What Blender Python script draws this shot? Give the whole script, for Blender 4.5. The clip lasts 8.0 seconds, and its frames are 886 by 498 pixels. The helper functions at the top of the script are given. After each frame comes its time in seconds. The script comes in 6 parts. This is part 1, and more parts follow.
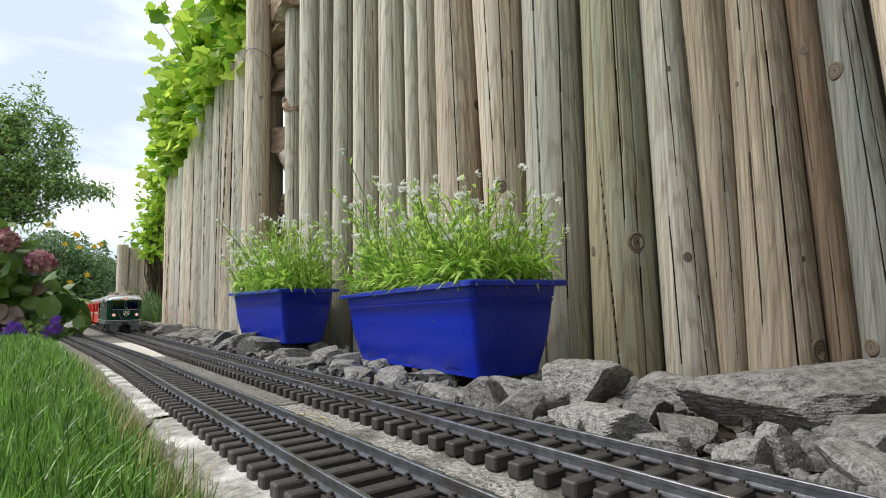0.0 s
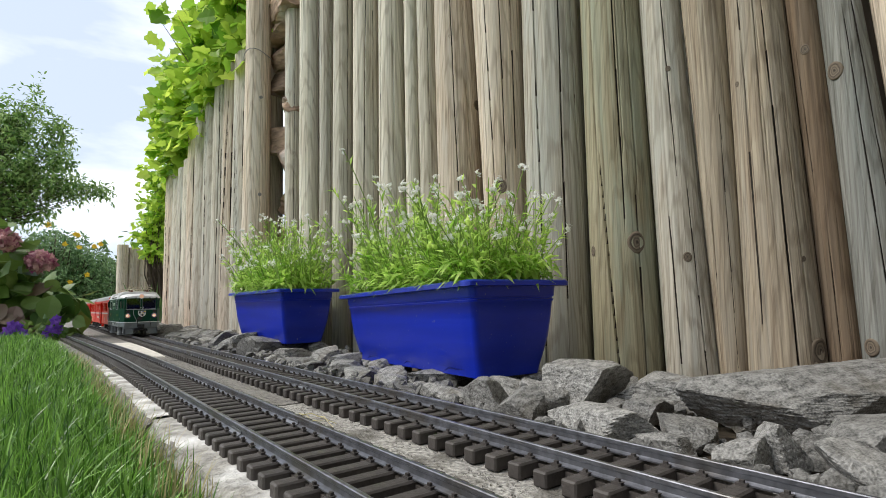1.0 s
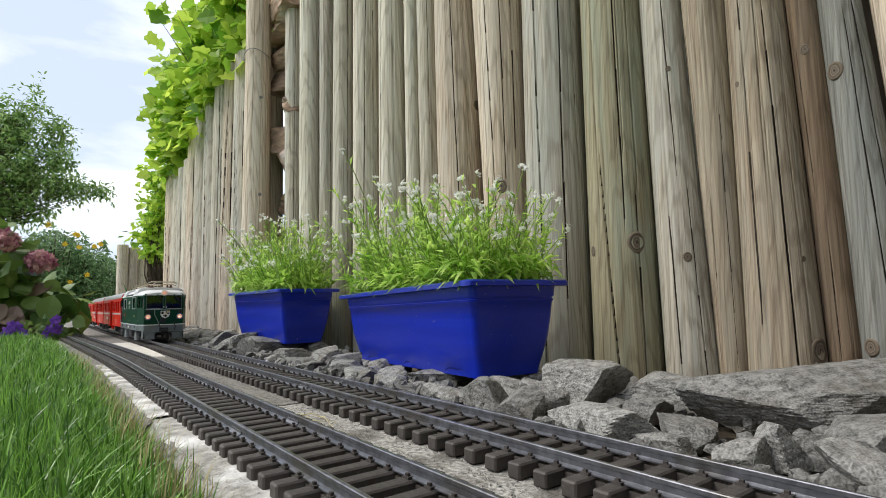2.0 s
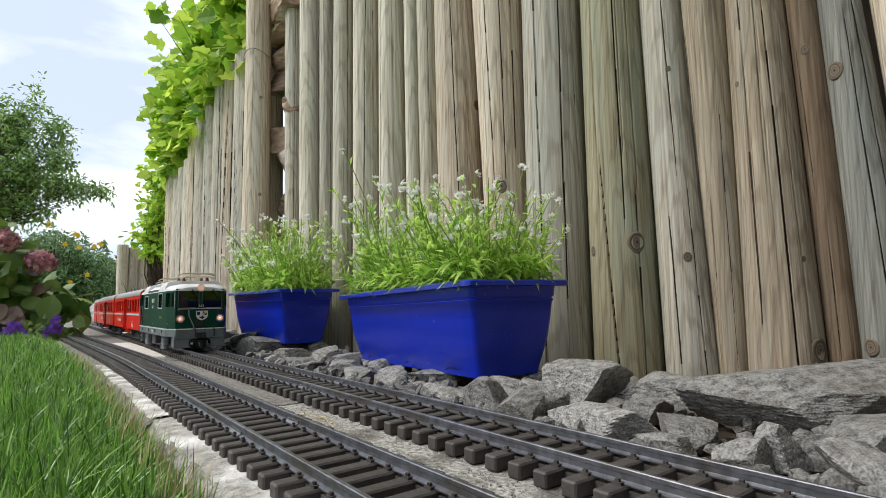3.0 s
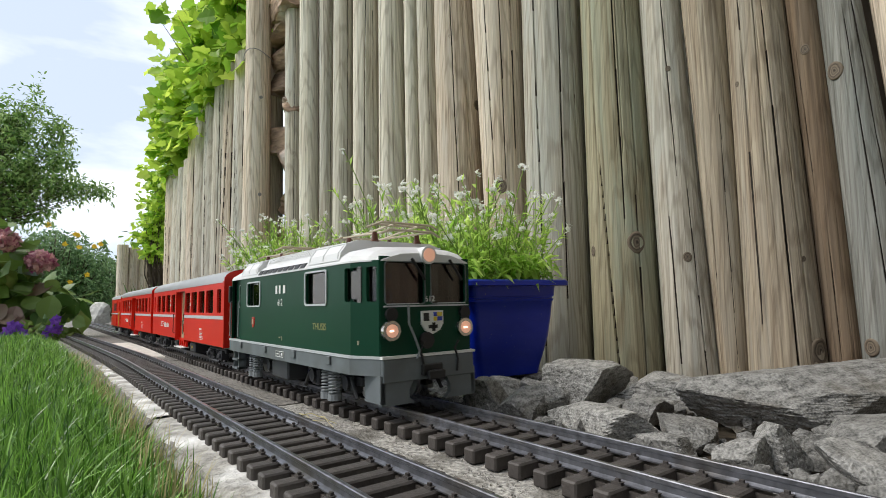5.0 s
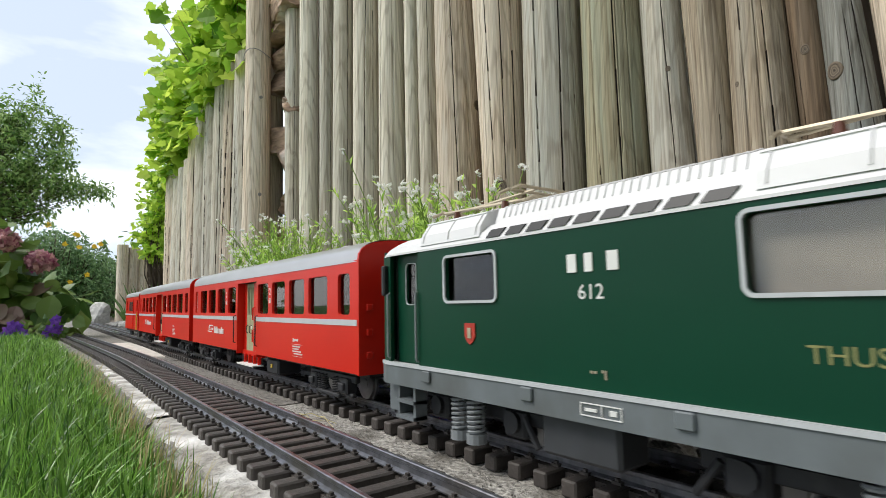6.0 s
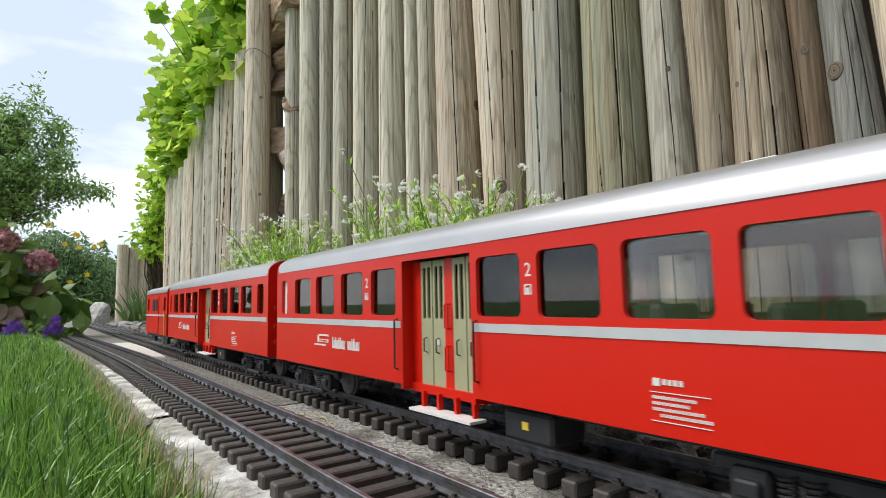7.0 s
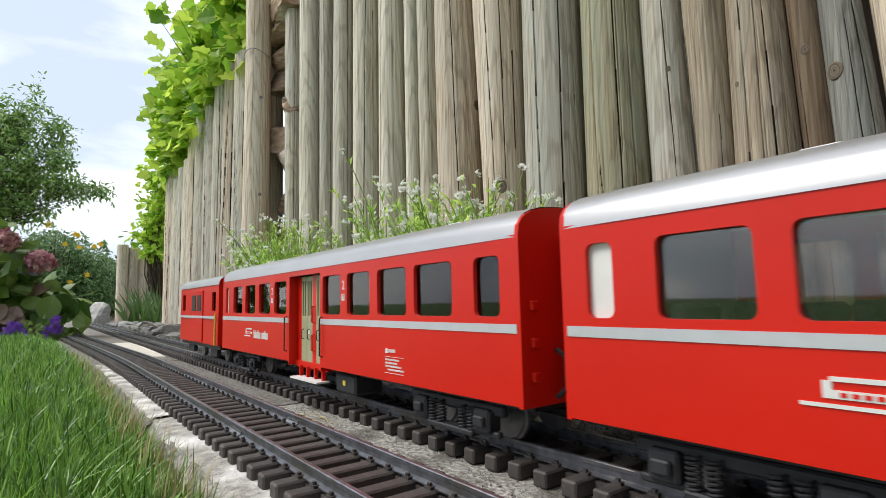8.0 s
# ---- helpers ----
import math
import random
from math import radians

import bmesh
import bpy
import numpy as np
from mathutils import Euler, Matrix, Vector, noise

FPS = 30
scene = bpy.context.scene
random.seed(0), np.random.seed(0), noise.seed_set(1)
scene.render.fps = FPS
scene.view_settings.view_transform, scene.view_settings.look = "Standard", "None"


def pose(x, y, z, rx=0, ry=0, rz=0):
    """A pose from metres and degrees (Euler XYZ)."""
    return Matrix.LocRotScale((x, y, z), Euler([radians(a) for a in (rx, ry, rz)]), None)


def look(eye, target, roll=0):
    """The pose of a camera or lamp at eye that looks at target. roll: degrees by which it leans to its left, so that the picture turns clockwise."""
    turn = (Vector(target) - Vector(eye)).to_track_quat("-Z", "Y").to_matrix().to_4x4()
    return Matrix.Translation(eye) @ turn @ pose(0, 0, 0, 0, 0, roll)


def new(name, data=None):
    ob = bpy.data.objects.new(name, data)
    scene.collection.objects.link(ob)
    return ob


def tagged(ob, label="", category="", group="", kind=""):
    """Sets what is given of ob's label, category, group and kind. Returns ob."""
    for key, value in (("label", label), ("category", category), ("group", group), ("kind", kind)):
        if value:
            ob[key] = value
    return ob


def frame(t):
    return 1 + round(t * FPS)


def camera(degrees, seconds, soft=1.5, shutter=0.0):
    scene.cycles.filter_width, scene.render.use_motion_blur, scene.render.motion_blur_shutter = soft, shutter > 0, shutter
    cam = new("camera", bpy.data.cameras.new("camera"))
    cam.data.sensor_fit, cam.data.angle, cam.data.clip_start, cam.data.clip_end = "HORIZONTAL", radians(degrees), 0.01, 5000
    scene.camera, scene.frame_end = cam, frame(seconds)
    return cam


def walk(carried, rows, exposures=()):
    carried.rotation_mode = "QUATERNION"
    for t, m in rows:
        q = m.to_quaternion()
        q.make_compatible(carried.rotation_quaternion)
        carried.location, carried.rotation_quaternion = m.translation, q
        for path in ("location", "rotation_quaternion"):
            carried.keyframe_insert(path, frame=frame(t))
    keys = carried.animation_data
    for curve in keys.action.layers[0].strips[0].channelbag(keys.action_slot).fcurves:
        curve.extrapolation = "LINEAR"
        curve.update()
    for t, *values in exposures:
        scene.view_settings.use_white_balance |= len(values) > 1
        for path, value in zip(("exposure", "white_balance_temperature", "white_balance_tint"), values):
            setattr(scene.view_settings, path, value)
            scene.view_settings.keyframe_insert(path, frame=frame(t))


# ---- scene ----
cam = camera(79.57, 8.0, soft=0.8, shutter=0.12)
EYE = (0.0, 0.0, 0.110)
VIEW = look(EYE, (0.59969, 0.79397, 0.20991), -1.197)
walk(cam, [(0.0, VIEW), (8.0, VIEW)], exposures=[(0.0, 0.0), (8.0, 0.0)])

# ---- light: bright overcast sky with a veiled sun over the lawn ----
SUN_AZ, SUN_EL = radians(-60), radians(50)      # azimuth from +y towards +x
world = bpy.data.worlds.new("overcast_sky")
scene.world = world
world.use_nodes = True
wn, wl = world.node_tree.nodes, world.node_tree.links
wn.clear()
w_out = wn.new("ShaderNodeOutputWorld")
w_bg = wn.new("ShaderNodeBackground")
w_sky = wn.new("ShaderNodeTexSky")
w_sky.sky_type, w_sky.sun_disc = "NISHITA", False
w_sky.sun_elevation, w_sky.sun_rotation = SUN_EL, SUN_AZ
w_co = wn.new("ShaderNodeTexCoord")
w_map = wn.new("ShaderNodeMapping")
w_map.inputs["Scale"].default_value = (1.6, 1.6, 5.0)
w_noise = wn.new("ShaderNodeTexNoise")
w_noise.inputs["Scale"].default_value, w_noise.inputs["Detail"].default_value = 1.7, 6
w_ramp = wn.new("ShaderNodeValToRGB")
w_ramp.color_ramp.elements[0].position, w_ramp.color_ramp.elements[0].color = 0.40, (5.5, 6.25, 7.5, 1)
w_ramp.color_ramp.elements[1].position, w_ramp.color_ramp.elements[1].color = 0.60, (10.4, 10.5, 10.7, 1)
w_mix = wn.new("ShaderNodeMixRGB")
w_mix.inputs["Fac"].default_value = 0.86
wl.new(w_co.outputs["Generated"], w_map.inputs["Vector"])
wl.new(w_map.outputs["Vector"], w_noise.inputs["Vector"])
wl.new(w_noise.outputs["Fac"], w_ramp.inputs["Fac"])
wl.new(w_sky.outputs["Color"], w_mix.inputs["Color1"])
wl.new(w_ramp.outputs["Color"], w_mix.inputs["Color2"])
wl.new(w_mix.outputs["Color"], w_bg.inputs["Color"])
wl.new(w_bg.outputs["Background"], w_out.inputs["Surface"])
w_bg.inputs["Strength"].default_value = 0.146
sun = new("sun", bpy.data.lights.new("sun", "SUN"))
sun.data.energy, sun.data.angle, sun.data.color = 2.75, radians(24), (1.0, 0.955, 0.88)
sun.matrix_world = look((10 * math.sin(SUN_AZ) * math.cos(SUN_EL), 10 * math.cos(SUN_AZ) * math.cos(SUN_EL), 10 * math.sin(SUN_EL)), (0, 0, 0))


# ---- materials ----
def shade(name, colour, rough=0.6, metal=0.0, spread=0.0, scale=30.0, bump=0.0, bump_scale=None, second=None, second_scale=None, second_range=(0.45, 0.7), stretch=(1, 1, 1), piece=0.0, specular=0.5, coat=0.0):
    """A surface with grain at one scale, blotches of a second colour at another, and fine relief."""
    m = bpy.data.materials.new(name)
    m.use_nodes = True
    n, l = m.node_tree.nodes, m.node_tree.links
    p = n["Principled BSDF"]
    p.inputs["Roughness"].default_value, p.inputs["Metallic"].default_value = rough, metal
    p.inputs["Specular IOR Level"].default_value = specular
    p.inputs["Coat Weight"].default_value = coat
    co = n.new("ShaderNodeTexCoord")
    mp = n.new("ShaderNodeMapping")
    mp.inputs["Scale"].default_value = stretch
    l.new(co.outputs["Object"], mp.inputs["Vector"])
    base = n.new("ShaderNodeTexNoise")
    base.inputs["Scale"].default_value, base.inputs["Detail"].default_value = scale, 5
    l.new(mp.outputs["Vector"], base.inputs["Vector"])
    ramp = n.new("ShaderNodeValToRGB")
    ramp.color_ramp.elements[0].position, ramp.color_ramp.elements[1].position = 0.3, 0.7
    ramp.color_ramp.elements[0].color = (*[max(0, c * (1 - spread)) for c in colour], 1)
    ramp.color_ramp.elements[1].color = (*[min(1, c * (1 + spread)) for c in colour], 1)
    l.new(base.outputs["Fac"], ramp.inputs["Fac"])
    out = ramp.outputs["Color"]
    if second:
        blot = n.new("ShaderNodeTexNoise")
        blot.inputs["Scale"].default_value, blot.inputs["Detail"].default_value = second_scale or scale / 6, 6
        l.new(co.outputs["Object"], blot.inputs["Vector"])
        fac = n.new("ShaderNodeMapRange")
        fac.inputs["From Min"].default_value, fac.inputs["From Max"].default_value = second_range
        l.new(blot.outputs["Fac"], fac.inputs["Value"])
        mix = n.new("ShaderNodeMixRGB")
        mix.inputs["Color2"].default_value = (*second, 1)
        l.new(fac.outputs["Result"], mix.inputs["Fac"])
        l.new(out, mix.inputs["Color1"])
        out = mix.outputs["Color"]
    if piece:
        info = n.new("ShaderNodeObjectInfo")
        hsv = n.new("ShaderNodeHueSaturation")
        val = n.new("ShaderNodeMapRange")
        val.inputs["To Min"].default_value, val.inputs["To Max"].default_value = 1 - piece, 1 + piece
        l.new(info.outputs["Random"], val.inputs["Value"])
        l.new(val.outputs["Result"], hsv.inputs["Value"])
        l.new(out, hsv.inputs["Color"])
        out = hsv.outputs["Color"]
    l.new(out, p.inputs["Base Color"])
    if bump:
        bn = n.new("ShaderNodeTexNoise")
        bn.inputs["Scale"].default_value, bn.inputs["Detail"].default_value = bump_scale or scale * 2, 6
        l.new(mp.outputs["Vector"], bn.inputs["Vector"])
        bp = n.new("ShaderNodeBump")
        bp.inputs["Strength"].default_value, bp.inputs["Distance"].default_value = bump, 0.004
        l.new(bn.outputs["Fac"], bp.inputs["Height"])
        l.new(bp.outputs["Normal"], p.inputs["Normal"])
    return m


def wood_material(name, light, dark, tint):
    """Weathered round timber: long streaks, drying cracks, knots."""
    m = bpy.data.materials.new(name)
    m.use_nodes = True
    n, l = m.node_tree.nodes, m.node_tree.links
    p = n["Principled BSDF"]
    p.inputs["Roughness"].default_value = 0.82
    p.inputs["Specular IOR Level"].default_value = 0.25
    co = n.new("ShaderNodeTexCoord")
    info = n.new("ShaderNodeObjectInfo")
    off = n.new("ShaderNodeVectorMath")
    off.operation = "ADD"
    big = n.new("ShaderNodeVectorMath")
    big.operation = "SCALE"
    big.inputs["Scale"].default_value = 37.0
    comb = n.new("ShaderNodeCombineXYZ")
    for k in range(3):
        l.new(info.outputs["Random"], comb.inputs[k])
    l.new(comb.outputs["Vector"], big.inputs[0])
    l.new(co.outputs["Object"], off.inputs[0])
    l.new(big.outputs["Vector"], off.inputs[1])

    def streak(sx, sz, detail, distortion=0.0):
        mp = n.new("ShaderNodeMapping")
        mp.inputs["Scale"].default_value = (sx, sx, sz)
        l.new(off.outputs["Vector"], mp.inputs["Vector"])
        t = n.new("ShaderNodeTexNoise")
        t.inputs["Scale"].default_value, t.inputs["Detail"].default_value = 1.0, detail
        t.inputs["Distortion"].default_value = distortion
        l.new(mp.outputs["Vector"], t.inputs["Vector"])
        return t.outputs["Fac"]

    grain, broad = streak(240, 4.0, 9, 0.8), streak(22, 1.8, 5, 1.5)
    ramp = n.new("ShaderNodeValToRGB")
    ramp.color_ramp.elements[0].position, ramp.color_ramp.elements[1].position = 0.30, 0.64
    ramp.color_ramp.elements[0].color, ramp.color_ramp.elements[1].color = (*dark, 1), (*light, 1)
    add = n.new("ShaderNodeMath")
    add.operation = "MULTIPLY_ADD"
    add.inputs[1].default_value, add.inputs[2].default_value = 0.9, 0.04
    l.new(grain, add.inputs[0])
    l.new(add.outputs["Value"], ramp.inputs["Fac"])
    mix = n.new("ShaderNodeMixRGB")
    mix.inputs["Color2"].default_value = (*tint, 1)
    fac = n.new("ShaderNodeMapRange")
    fac.inputs["From Min"].default_value, fac.inputs["From Max"].default_value, fac.inputs["To Max"].default_value = 0.42, 0.66, 0.75
    l.new(broad, fac.inputs["Value"])
    l.new(fac.outputs["Result"], mix.inputs["Fac"])
    l.new(ramp.outputs["Color"], mix.inputs["Color1"])
    # growth-ring figure: wavering bands drawn out along the trunk
    fmap = n.new("ShaderNodeMapping")
    fmap.inputs["Scale"].default_value = (1.0, 1.0, 0.11)
    l.new(off.outputs["Vector"], fmap.inputs["Vector"])
    wave = n.new("ShaderNodeTexWave")
    wave.wave_type, wave.bands_direction = "BANDS", "DIAGONAL"
    wave.inputs["Scale"].default_value, wave.inputs["Distortion"].default_value = 46.0, 13.0
    wave.inputs["Detail"].default_value, wave.inputs["Detail Scale"].default_value = 3.0, 0.6
    l.new(fmap.outputs["Vector"], wave.inputs["Vector"])
    wr = n.new("ShaderNodeValToRGB")
    wr.color_ramp.elements[0].position, wr.color_ramp.elements[0].color = 0.02, (0.58, 0.54, 0.50, 1)
    wr.color_ramp.elements[1].position, wr.color_ramp.elements[1].color = 0.30, (1, 1, 1, 1)
    l.new(wave.outputs["Fac"], wr.inputs["Fac"])
    wm = n.new("ShaderNodeMixRGB")
    wm.blend_type = "MULTIPLY"
    wm.inputs["Fac"].default_value = 0.5
    l.new(mix.outputs["Color"], wm.inputs["Color1"])
    l.new(wr.outputs["Color"], wm.inputs["Color2"])
    mix = wm
    # fine drying cracks
    crack = streak(30, 0.36, 1, 0.1)
    cr = n.new("ShaderNodeValToRGB")
    cr.color_ramp.elements[0].position, cr.color_ramp.elements[0].color = 0.4955, (1, 1, 1, 1)
    cr.color_ramp.elements[1].position, cr.color_ramp.elements[1].color = 0.5045, (1, 1, 1, 1)
    e = cr.color_ramp.elements.new(0.5)
    e.color = (0.08, 0.065, 0.055, 1)
    l.new(crack, cr.inputs["Fac"])
    cm = n.new("ShaderNodeMixRGB")
    cm.blend_type = "MULTIPLY"
    cm.inputs["Fac"].default_value = 0.4
    l.new(mix.outputs["Color"], cm.inputs["Color1"])
    l.new(cr.outputs["Color"], cm.inputs["Color2"])
    hsv = n.new("ShaderNodeHueSaturation")
    val = n.new("ShaderNodeMapRange")
    val.inputs["To Min"].default_value, val.inputs["To Max"].default_value = 0.82, 1.15
    l.new(info.outputs["Random"], val.inputs["Value"])
    hsv.inputs["Saturation"].default_value = 0.88
    l.new(val.outputs["Result"], hsv.inputs["Value"])
    l.new(cm.outputs["Color"], hsv.inputs["Color"])
    l.new(hsv.outputs["Color"], p.inputs["Base Color"])
    bp = n.new("ShaderNodeBump")
    bp.inputs["Strength"].default_value, bp.inputs["Distance"].default_value = 0.5, 0.003
    l.new(grain, bp.inputs["Height"])
    l.new(bp.outputs["Normal"], p.inputs["Normal"])
    return m


def stone_material(name):
    """Broken gneiss: fine pale and dark lineation in layers, mica sparkle, ochre stains in places."""
    m = bpy.data.materials.new(name)
    m.use_nodes = True
    n, l = m.node_tree.nodes, m.node_tree.links
    p = n["Principled BSDF"]
    p.inputs["Roughness"].default_value = 0.72
    p.inputs["Specular IOR Level"].default_value = 0.45
    co = n.new("ShaderNodeTexCoord")
    info = n.new("ShaderNodeObjectInfo")

    def grain(scale, detail, stretch=(1, 1, 1)):
        mp = n.new("ShaderNodeMapping")
        mp.inputs["Scale"].default_value = stretch
        mp.inputs["Rotation"].default_value = (0.35, 0.2, 0.5)
        l.new(co.outputs["Object"], mp.inputs["Vector"])
        t = n.new("ShaderNodeTexNoise")
        t.inputs["Scale"].default_value, t.inputs["Detail"].default_value = scale, detail
        l.new(mp.outputs["Vector"], t.inputs["Vector"])
        return t.outputs["Fac"]

    layers, speck, broad = grain(150, 6, (0.55, 1, 1.7)), grain(560, 3), grain(24, 5)
    ramp = n.new("ShaderNodeValToRGB")
    ramp.color_ramp.elements[0].position, ramp.color_ramp.elements[0].color = 0.35, (0.065, 0.064, 0.059, 1)
    ramp.color_ramp.elements[1].position, ramp.color_ramp.elements[1].color = 0.62, (0.40, 0.392, 0.37, 1)
    add = n.new("ShaderNodeMath")
    add.operation = "MULTIPLY_ADD"
    add.inputs[1].default_value = 0.55
    half = n.new("ShaderNodeMath")
    half.operation = "MULTIPLY"
    half.inputs[1].default_value = 0.45
    l.new(speck, half.inputs[0])
    l.new(layers, add.inputs[0])
    l.new(half.outputs["Value"], add.inputs[2])
    l.new(add.outputs["Value"], ramp.inputs["Fac"])
    fac = n.new("ShaderNodeMapRange")
    fac.inputs["From Min"].default_value, fac.inputs["From Max"].default_value, fac.inputs["To Max"].default_value = 0.55, 0.74, 0.7
    l.new(broad, fac.inputs["Value"])
    mix = n.new("ShaderNodeMixRGB")
    mix.inputs["Color2"].default_value = (0.085, 0.065, 0.035, 1)
    l.new(fac.outputs["Result"], mix.inputs["Fac"])
    l.new(ramp.outputs["Color"], mix.inputs["Color1"])
    hsv = n.new("ShaderNodeHueSaturation")
    val = n.new("ShaderNodeMapRange")
    val.inputs["To Min"].default_value, val.inputs["To Max"].default_value = 0.60, 1.15
    l.new(info.outputs["Random"], val.inputs["Value"])
    l.new(val.outputs["Result"], hsv.inputs["Value"])
    l.new(mix.outputs["Color"], hsv.inputs["Color"])
    l.new(hsv.outputs["Color"], p.inputs["Base Color"])
    bp = n.new("ShaderNodeBump")
    bp.inputs["Strength"].default_value, bp.inputs["Distance"].default_value = 0.9, 0.003
    l.new(add.outputs["Value"], bp.inputs["Height"])
    l.new(bp.outputs["Normal"], p.inputs["Normal"])
    return m


def leaf_material(name, a, b, rough=0.45, translucent=0.35):
    """Leaf green varied leaf by leaf, letting some light through."""
    m = bpy.data.materials.new(name)
    m.use_nodes = True
    n, l = m.node_tree.nodes, m.node_tree.links
    p = n["Principled BSDF"]
    p.inputs["Roughness"].default_value = rough
    geo = n.new("ShaderNodeNewGeometry")
    ramp = n.new("ShaderNodeValToRGB")
    ramp.color_ramp.elements[0].color, ramp.color_ramp.elements[1].color = (*a, 1), (*b, 1)
    l.new(geo.outputs["Random Per Island"], ramp.inputs["Fac"])
    l.new(ramp.outputs["Color"], p.inputs["Base Color"])
    tr = n.new("ShaderNodeBsdfTranslucent")
    l.new(ramp.outputs["Color"], tr.inputs["Color"])
    mx = n.new("ShaderNodeMixShader")
    mx.inputs["Fac"].default_value = translucent
    l.new(p.outputs["BSDF"], mx.inputs[1])
    l.new(tr.outputs["BSDF"], mx.inputs[2])
    l.new(mx.outputs["Shader"], n["Material Output"].inputs["Surface"])
    return m


def glass_material(name, tint):
    m = bpy.data.materials.new(name)
    m.use_nodes = True
    n, l = m.node_tree.nodes, m.node_tree.links
    tr = n.new("ShaderNodeBsdfTransparent")
    tr.inputs["Color"].default_value = (*tint, 1)
    gl = n.new("ShaderNodeBsdfGlossy")
    gl.inputs["Roughness"].default_value = 0.03
    fr = n.new("ShaderNodeFresnel")
    fr.inputs["IOR"].default_value = 1.75
    mx = n.new("ShaderNodeMixShader")
    l.new(fr.outputs["Fac"], mx.inputs["Fac"])
    l.new(tr.outputs["BSDF"], mx.inputs[1])
    l.new(gl.outputs["BSDF"], mx.inputs[2])
    l.new(mx.outputs["Shader"], n["Material Output"].inputs["Surface"])
    return m


def glow_material(name, colour, strength):
    m = bpy.data.materials.new(name)
    m.use_nodes = True
    p = m.node_tree.nodes["Principled BSDF"]
    p.inputs["Base Color"].default_value = (*colour, 1)
    p.inputs["Emission Color"].default_value = (*colour, 1)
    p.inputs["Emission Strength"].default_value = strength
    return m


M_WOOD = wood_material("weathered_timber", (0.76, 0.70, 0.57), (0.34, 0.29, 0.215), (0.63, 0.62, 0.53))
M_WOOD_BROWN = wood_material("brown_timber", (0.72, 0.595, 0.45), (0.30, 0.225, 0.155), (0.63, 0.575, 0.485))
M_WOOD_GREEN = wood_material("green_stained_timber", (0.50, 0.44, 0.275), (0.215, 0.175, 0.095), (0.41, 0.45, 0.33))
M_WOOD_GREY = wood_material("silvered_timber", (0.67, 0.615, 0.50), (0.285, 0.24, 0.18), (0.51, 0.515, 0.46))
M_WOOD_TAN = wood_material("tan_timber", (0.47, 0.38, 0.26), (0.18, 0.13, 0.085), (0.37, 0.335, 0.265))
M_WOOD_RED = wood_material("red_brown_timber", (0.28, 0.185, 0.105), (0.105, 0.068, 0.04), (0.22, 0.165, 0.11))
M_WOOD_SILVER = wood_material("grey_ringed_timber", (0.32, 0.315, 0.28), (0.11, 0.108, 0.092), (0.22, 0.235, 0.215))
M_WOOD_DARK = wood_material("dark_silvered_timber", (0.30, 0.28, 0.25), (0.10, 0.09, 0.075), (0.20, 0.205, 0.195))
M_END = shade("sawn_timber_end", (0.34, 0.27, 0.19), 0.9, spread=0.3, scale=60, bump=0.3)
M_SLAB = shade("limed_concrete", (0.36, 0.345, 0.315), 0.95, spread=0.35, scale=120, bump=0.9, bump_scale=200, second=(0.82, 0.81, 0.79), second_scale=18, second_range=(0.43, 0.60))
M_SLAB_OLD = shade("dirty_concrete", (0.21, 0.197, 0.177), 0.95, spread=0.45, scale=160, bump=0.9, bump_scale=240, second=(0.27, 0.26, 0.24), second_scale=13, second_range=(0.52, 0.72))
M_SLAB_NEAR = shade("pitted_pale_concrete", (0.37, 0.355, 0.325), 0.95, spread=0.55, scale=260, bump=1.0, bump_scale=260, second=(0.15, 0.14, 0.12), second_scale=30, second_range=(0.50, 0.66))
M_PALE = shade("pale_mortar", (0.62, 0.58, 0.52), 0.95, spread=0.15, scale=60, bump=0.5)
M_SOIL = shade("garden_soil", (0.075, 0.055, 0.035), 0.95, spread=0.5, scale=40, bump=0.8, second=(0.06, 0.05, 0.03), second_scale=4)
M_STONE = stone_material("grey_gneiss")
M_LAWN = shade("mown_turf", (0.06, 0.14, 0.02), 0.95, spread=0.5, scale=90, bump=0.8, second=(0.09, 0.17, 0.03), second_scale=3)
M_GRAVEL = shade("gravel_grain", (0.27, 0.255, 0.235), 0.9, spread=0.5, scale=300, bump=0.6, piece=0.2)
M_SLEEPER = shade("brown_plastic_sleeper", (0.058, 0.050, 0.045), 0.62, spread=0.25, scale=120, bump=0.25, second=(0.10, 0.088, 0.075), second_scale=40, second_range=(0.55, 0.8), piece=0.15)
M_RAIL = shade("oxidised_brass_rail", (0.20, 0.205, 0.225), 0.34, metal=0.75, spread=0.3, scale=150, second=(0.12, 0.10, 0.07), second_scale=25, second_range=(0.5, 0.75))
M_JOINER = shade("tinned_rail_joiner", (0.26, 0.26, 0.27), 0.38, metal=0.9, spread=0.2, scale=200)
M_BLUE = shade("blue_plastic", (0.003, 0.021, 0.39), 0.30, spread=0.14, scale=14, second=(0.20, 0.22, 0.34), second_scale=150, second_range=(0.68, 0.78), bump=0.16, bump_scale=24, stretch=(1, 0.25, 3.0))
M_GRASS = leaf_material("grass_blade", (0.022, 0.095, 0.008), (0.31, 0.57, 0.11), 0.34, 0.36)
M_STRAW = leaf_material("dry_grass", (0.26, 0.24, 0.09), (0.62, 0.54, 0.30), 0.7, 0.2)
M_HERB = leaf_material("herb_leaf", (0.24, 0.46, 0.05), (0.74, 0.93, 0.26), 0.40, 0.58)
M_STEM = leaf_material("herb_stem", (0.22, 0.36, 0.07), (0.36, 0.50, 0.13), 0.6, 0.2)
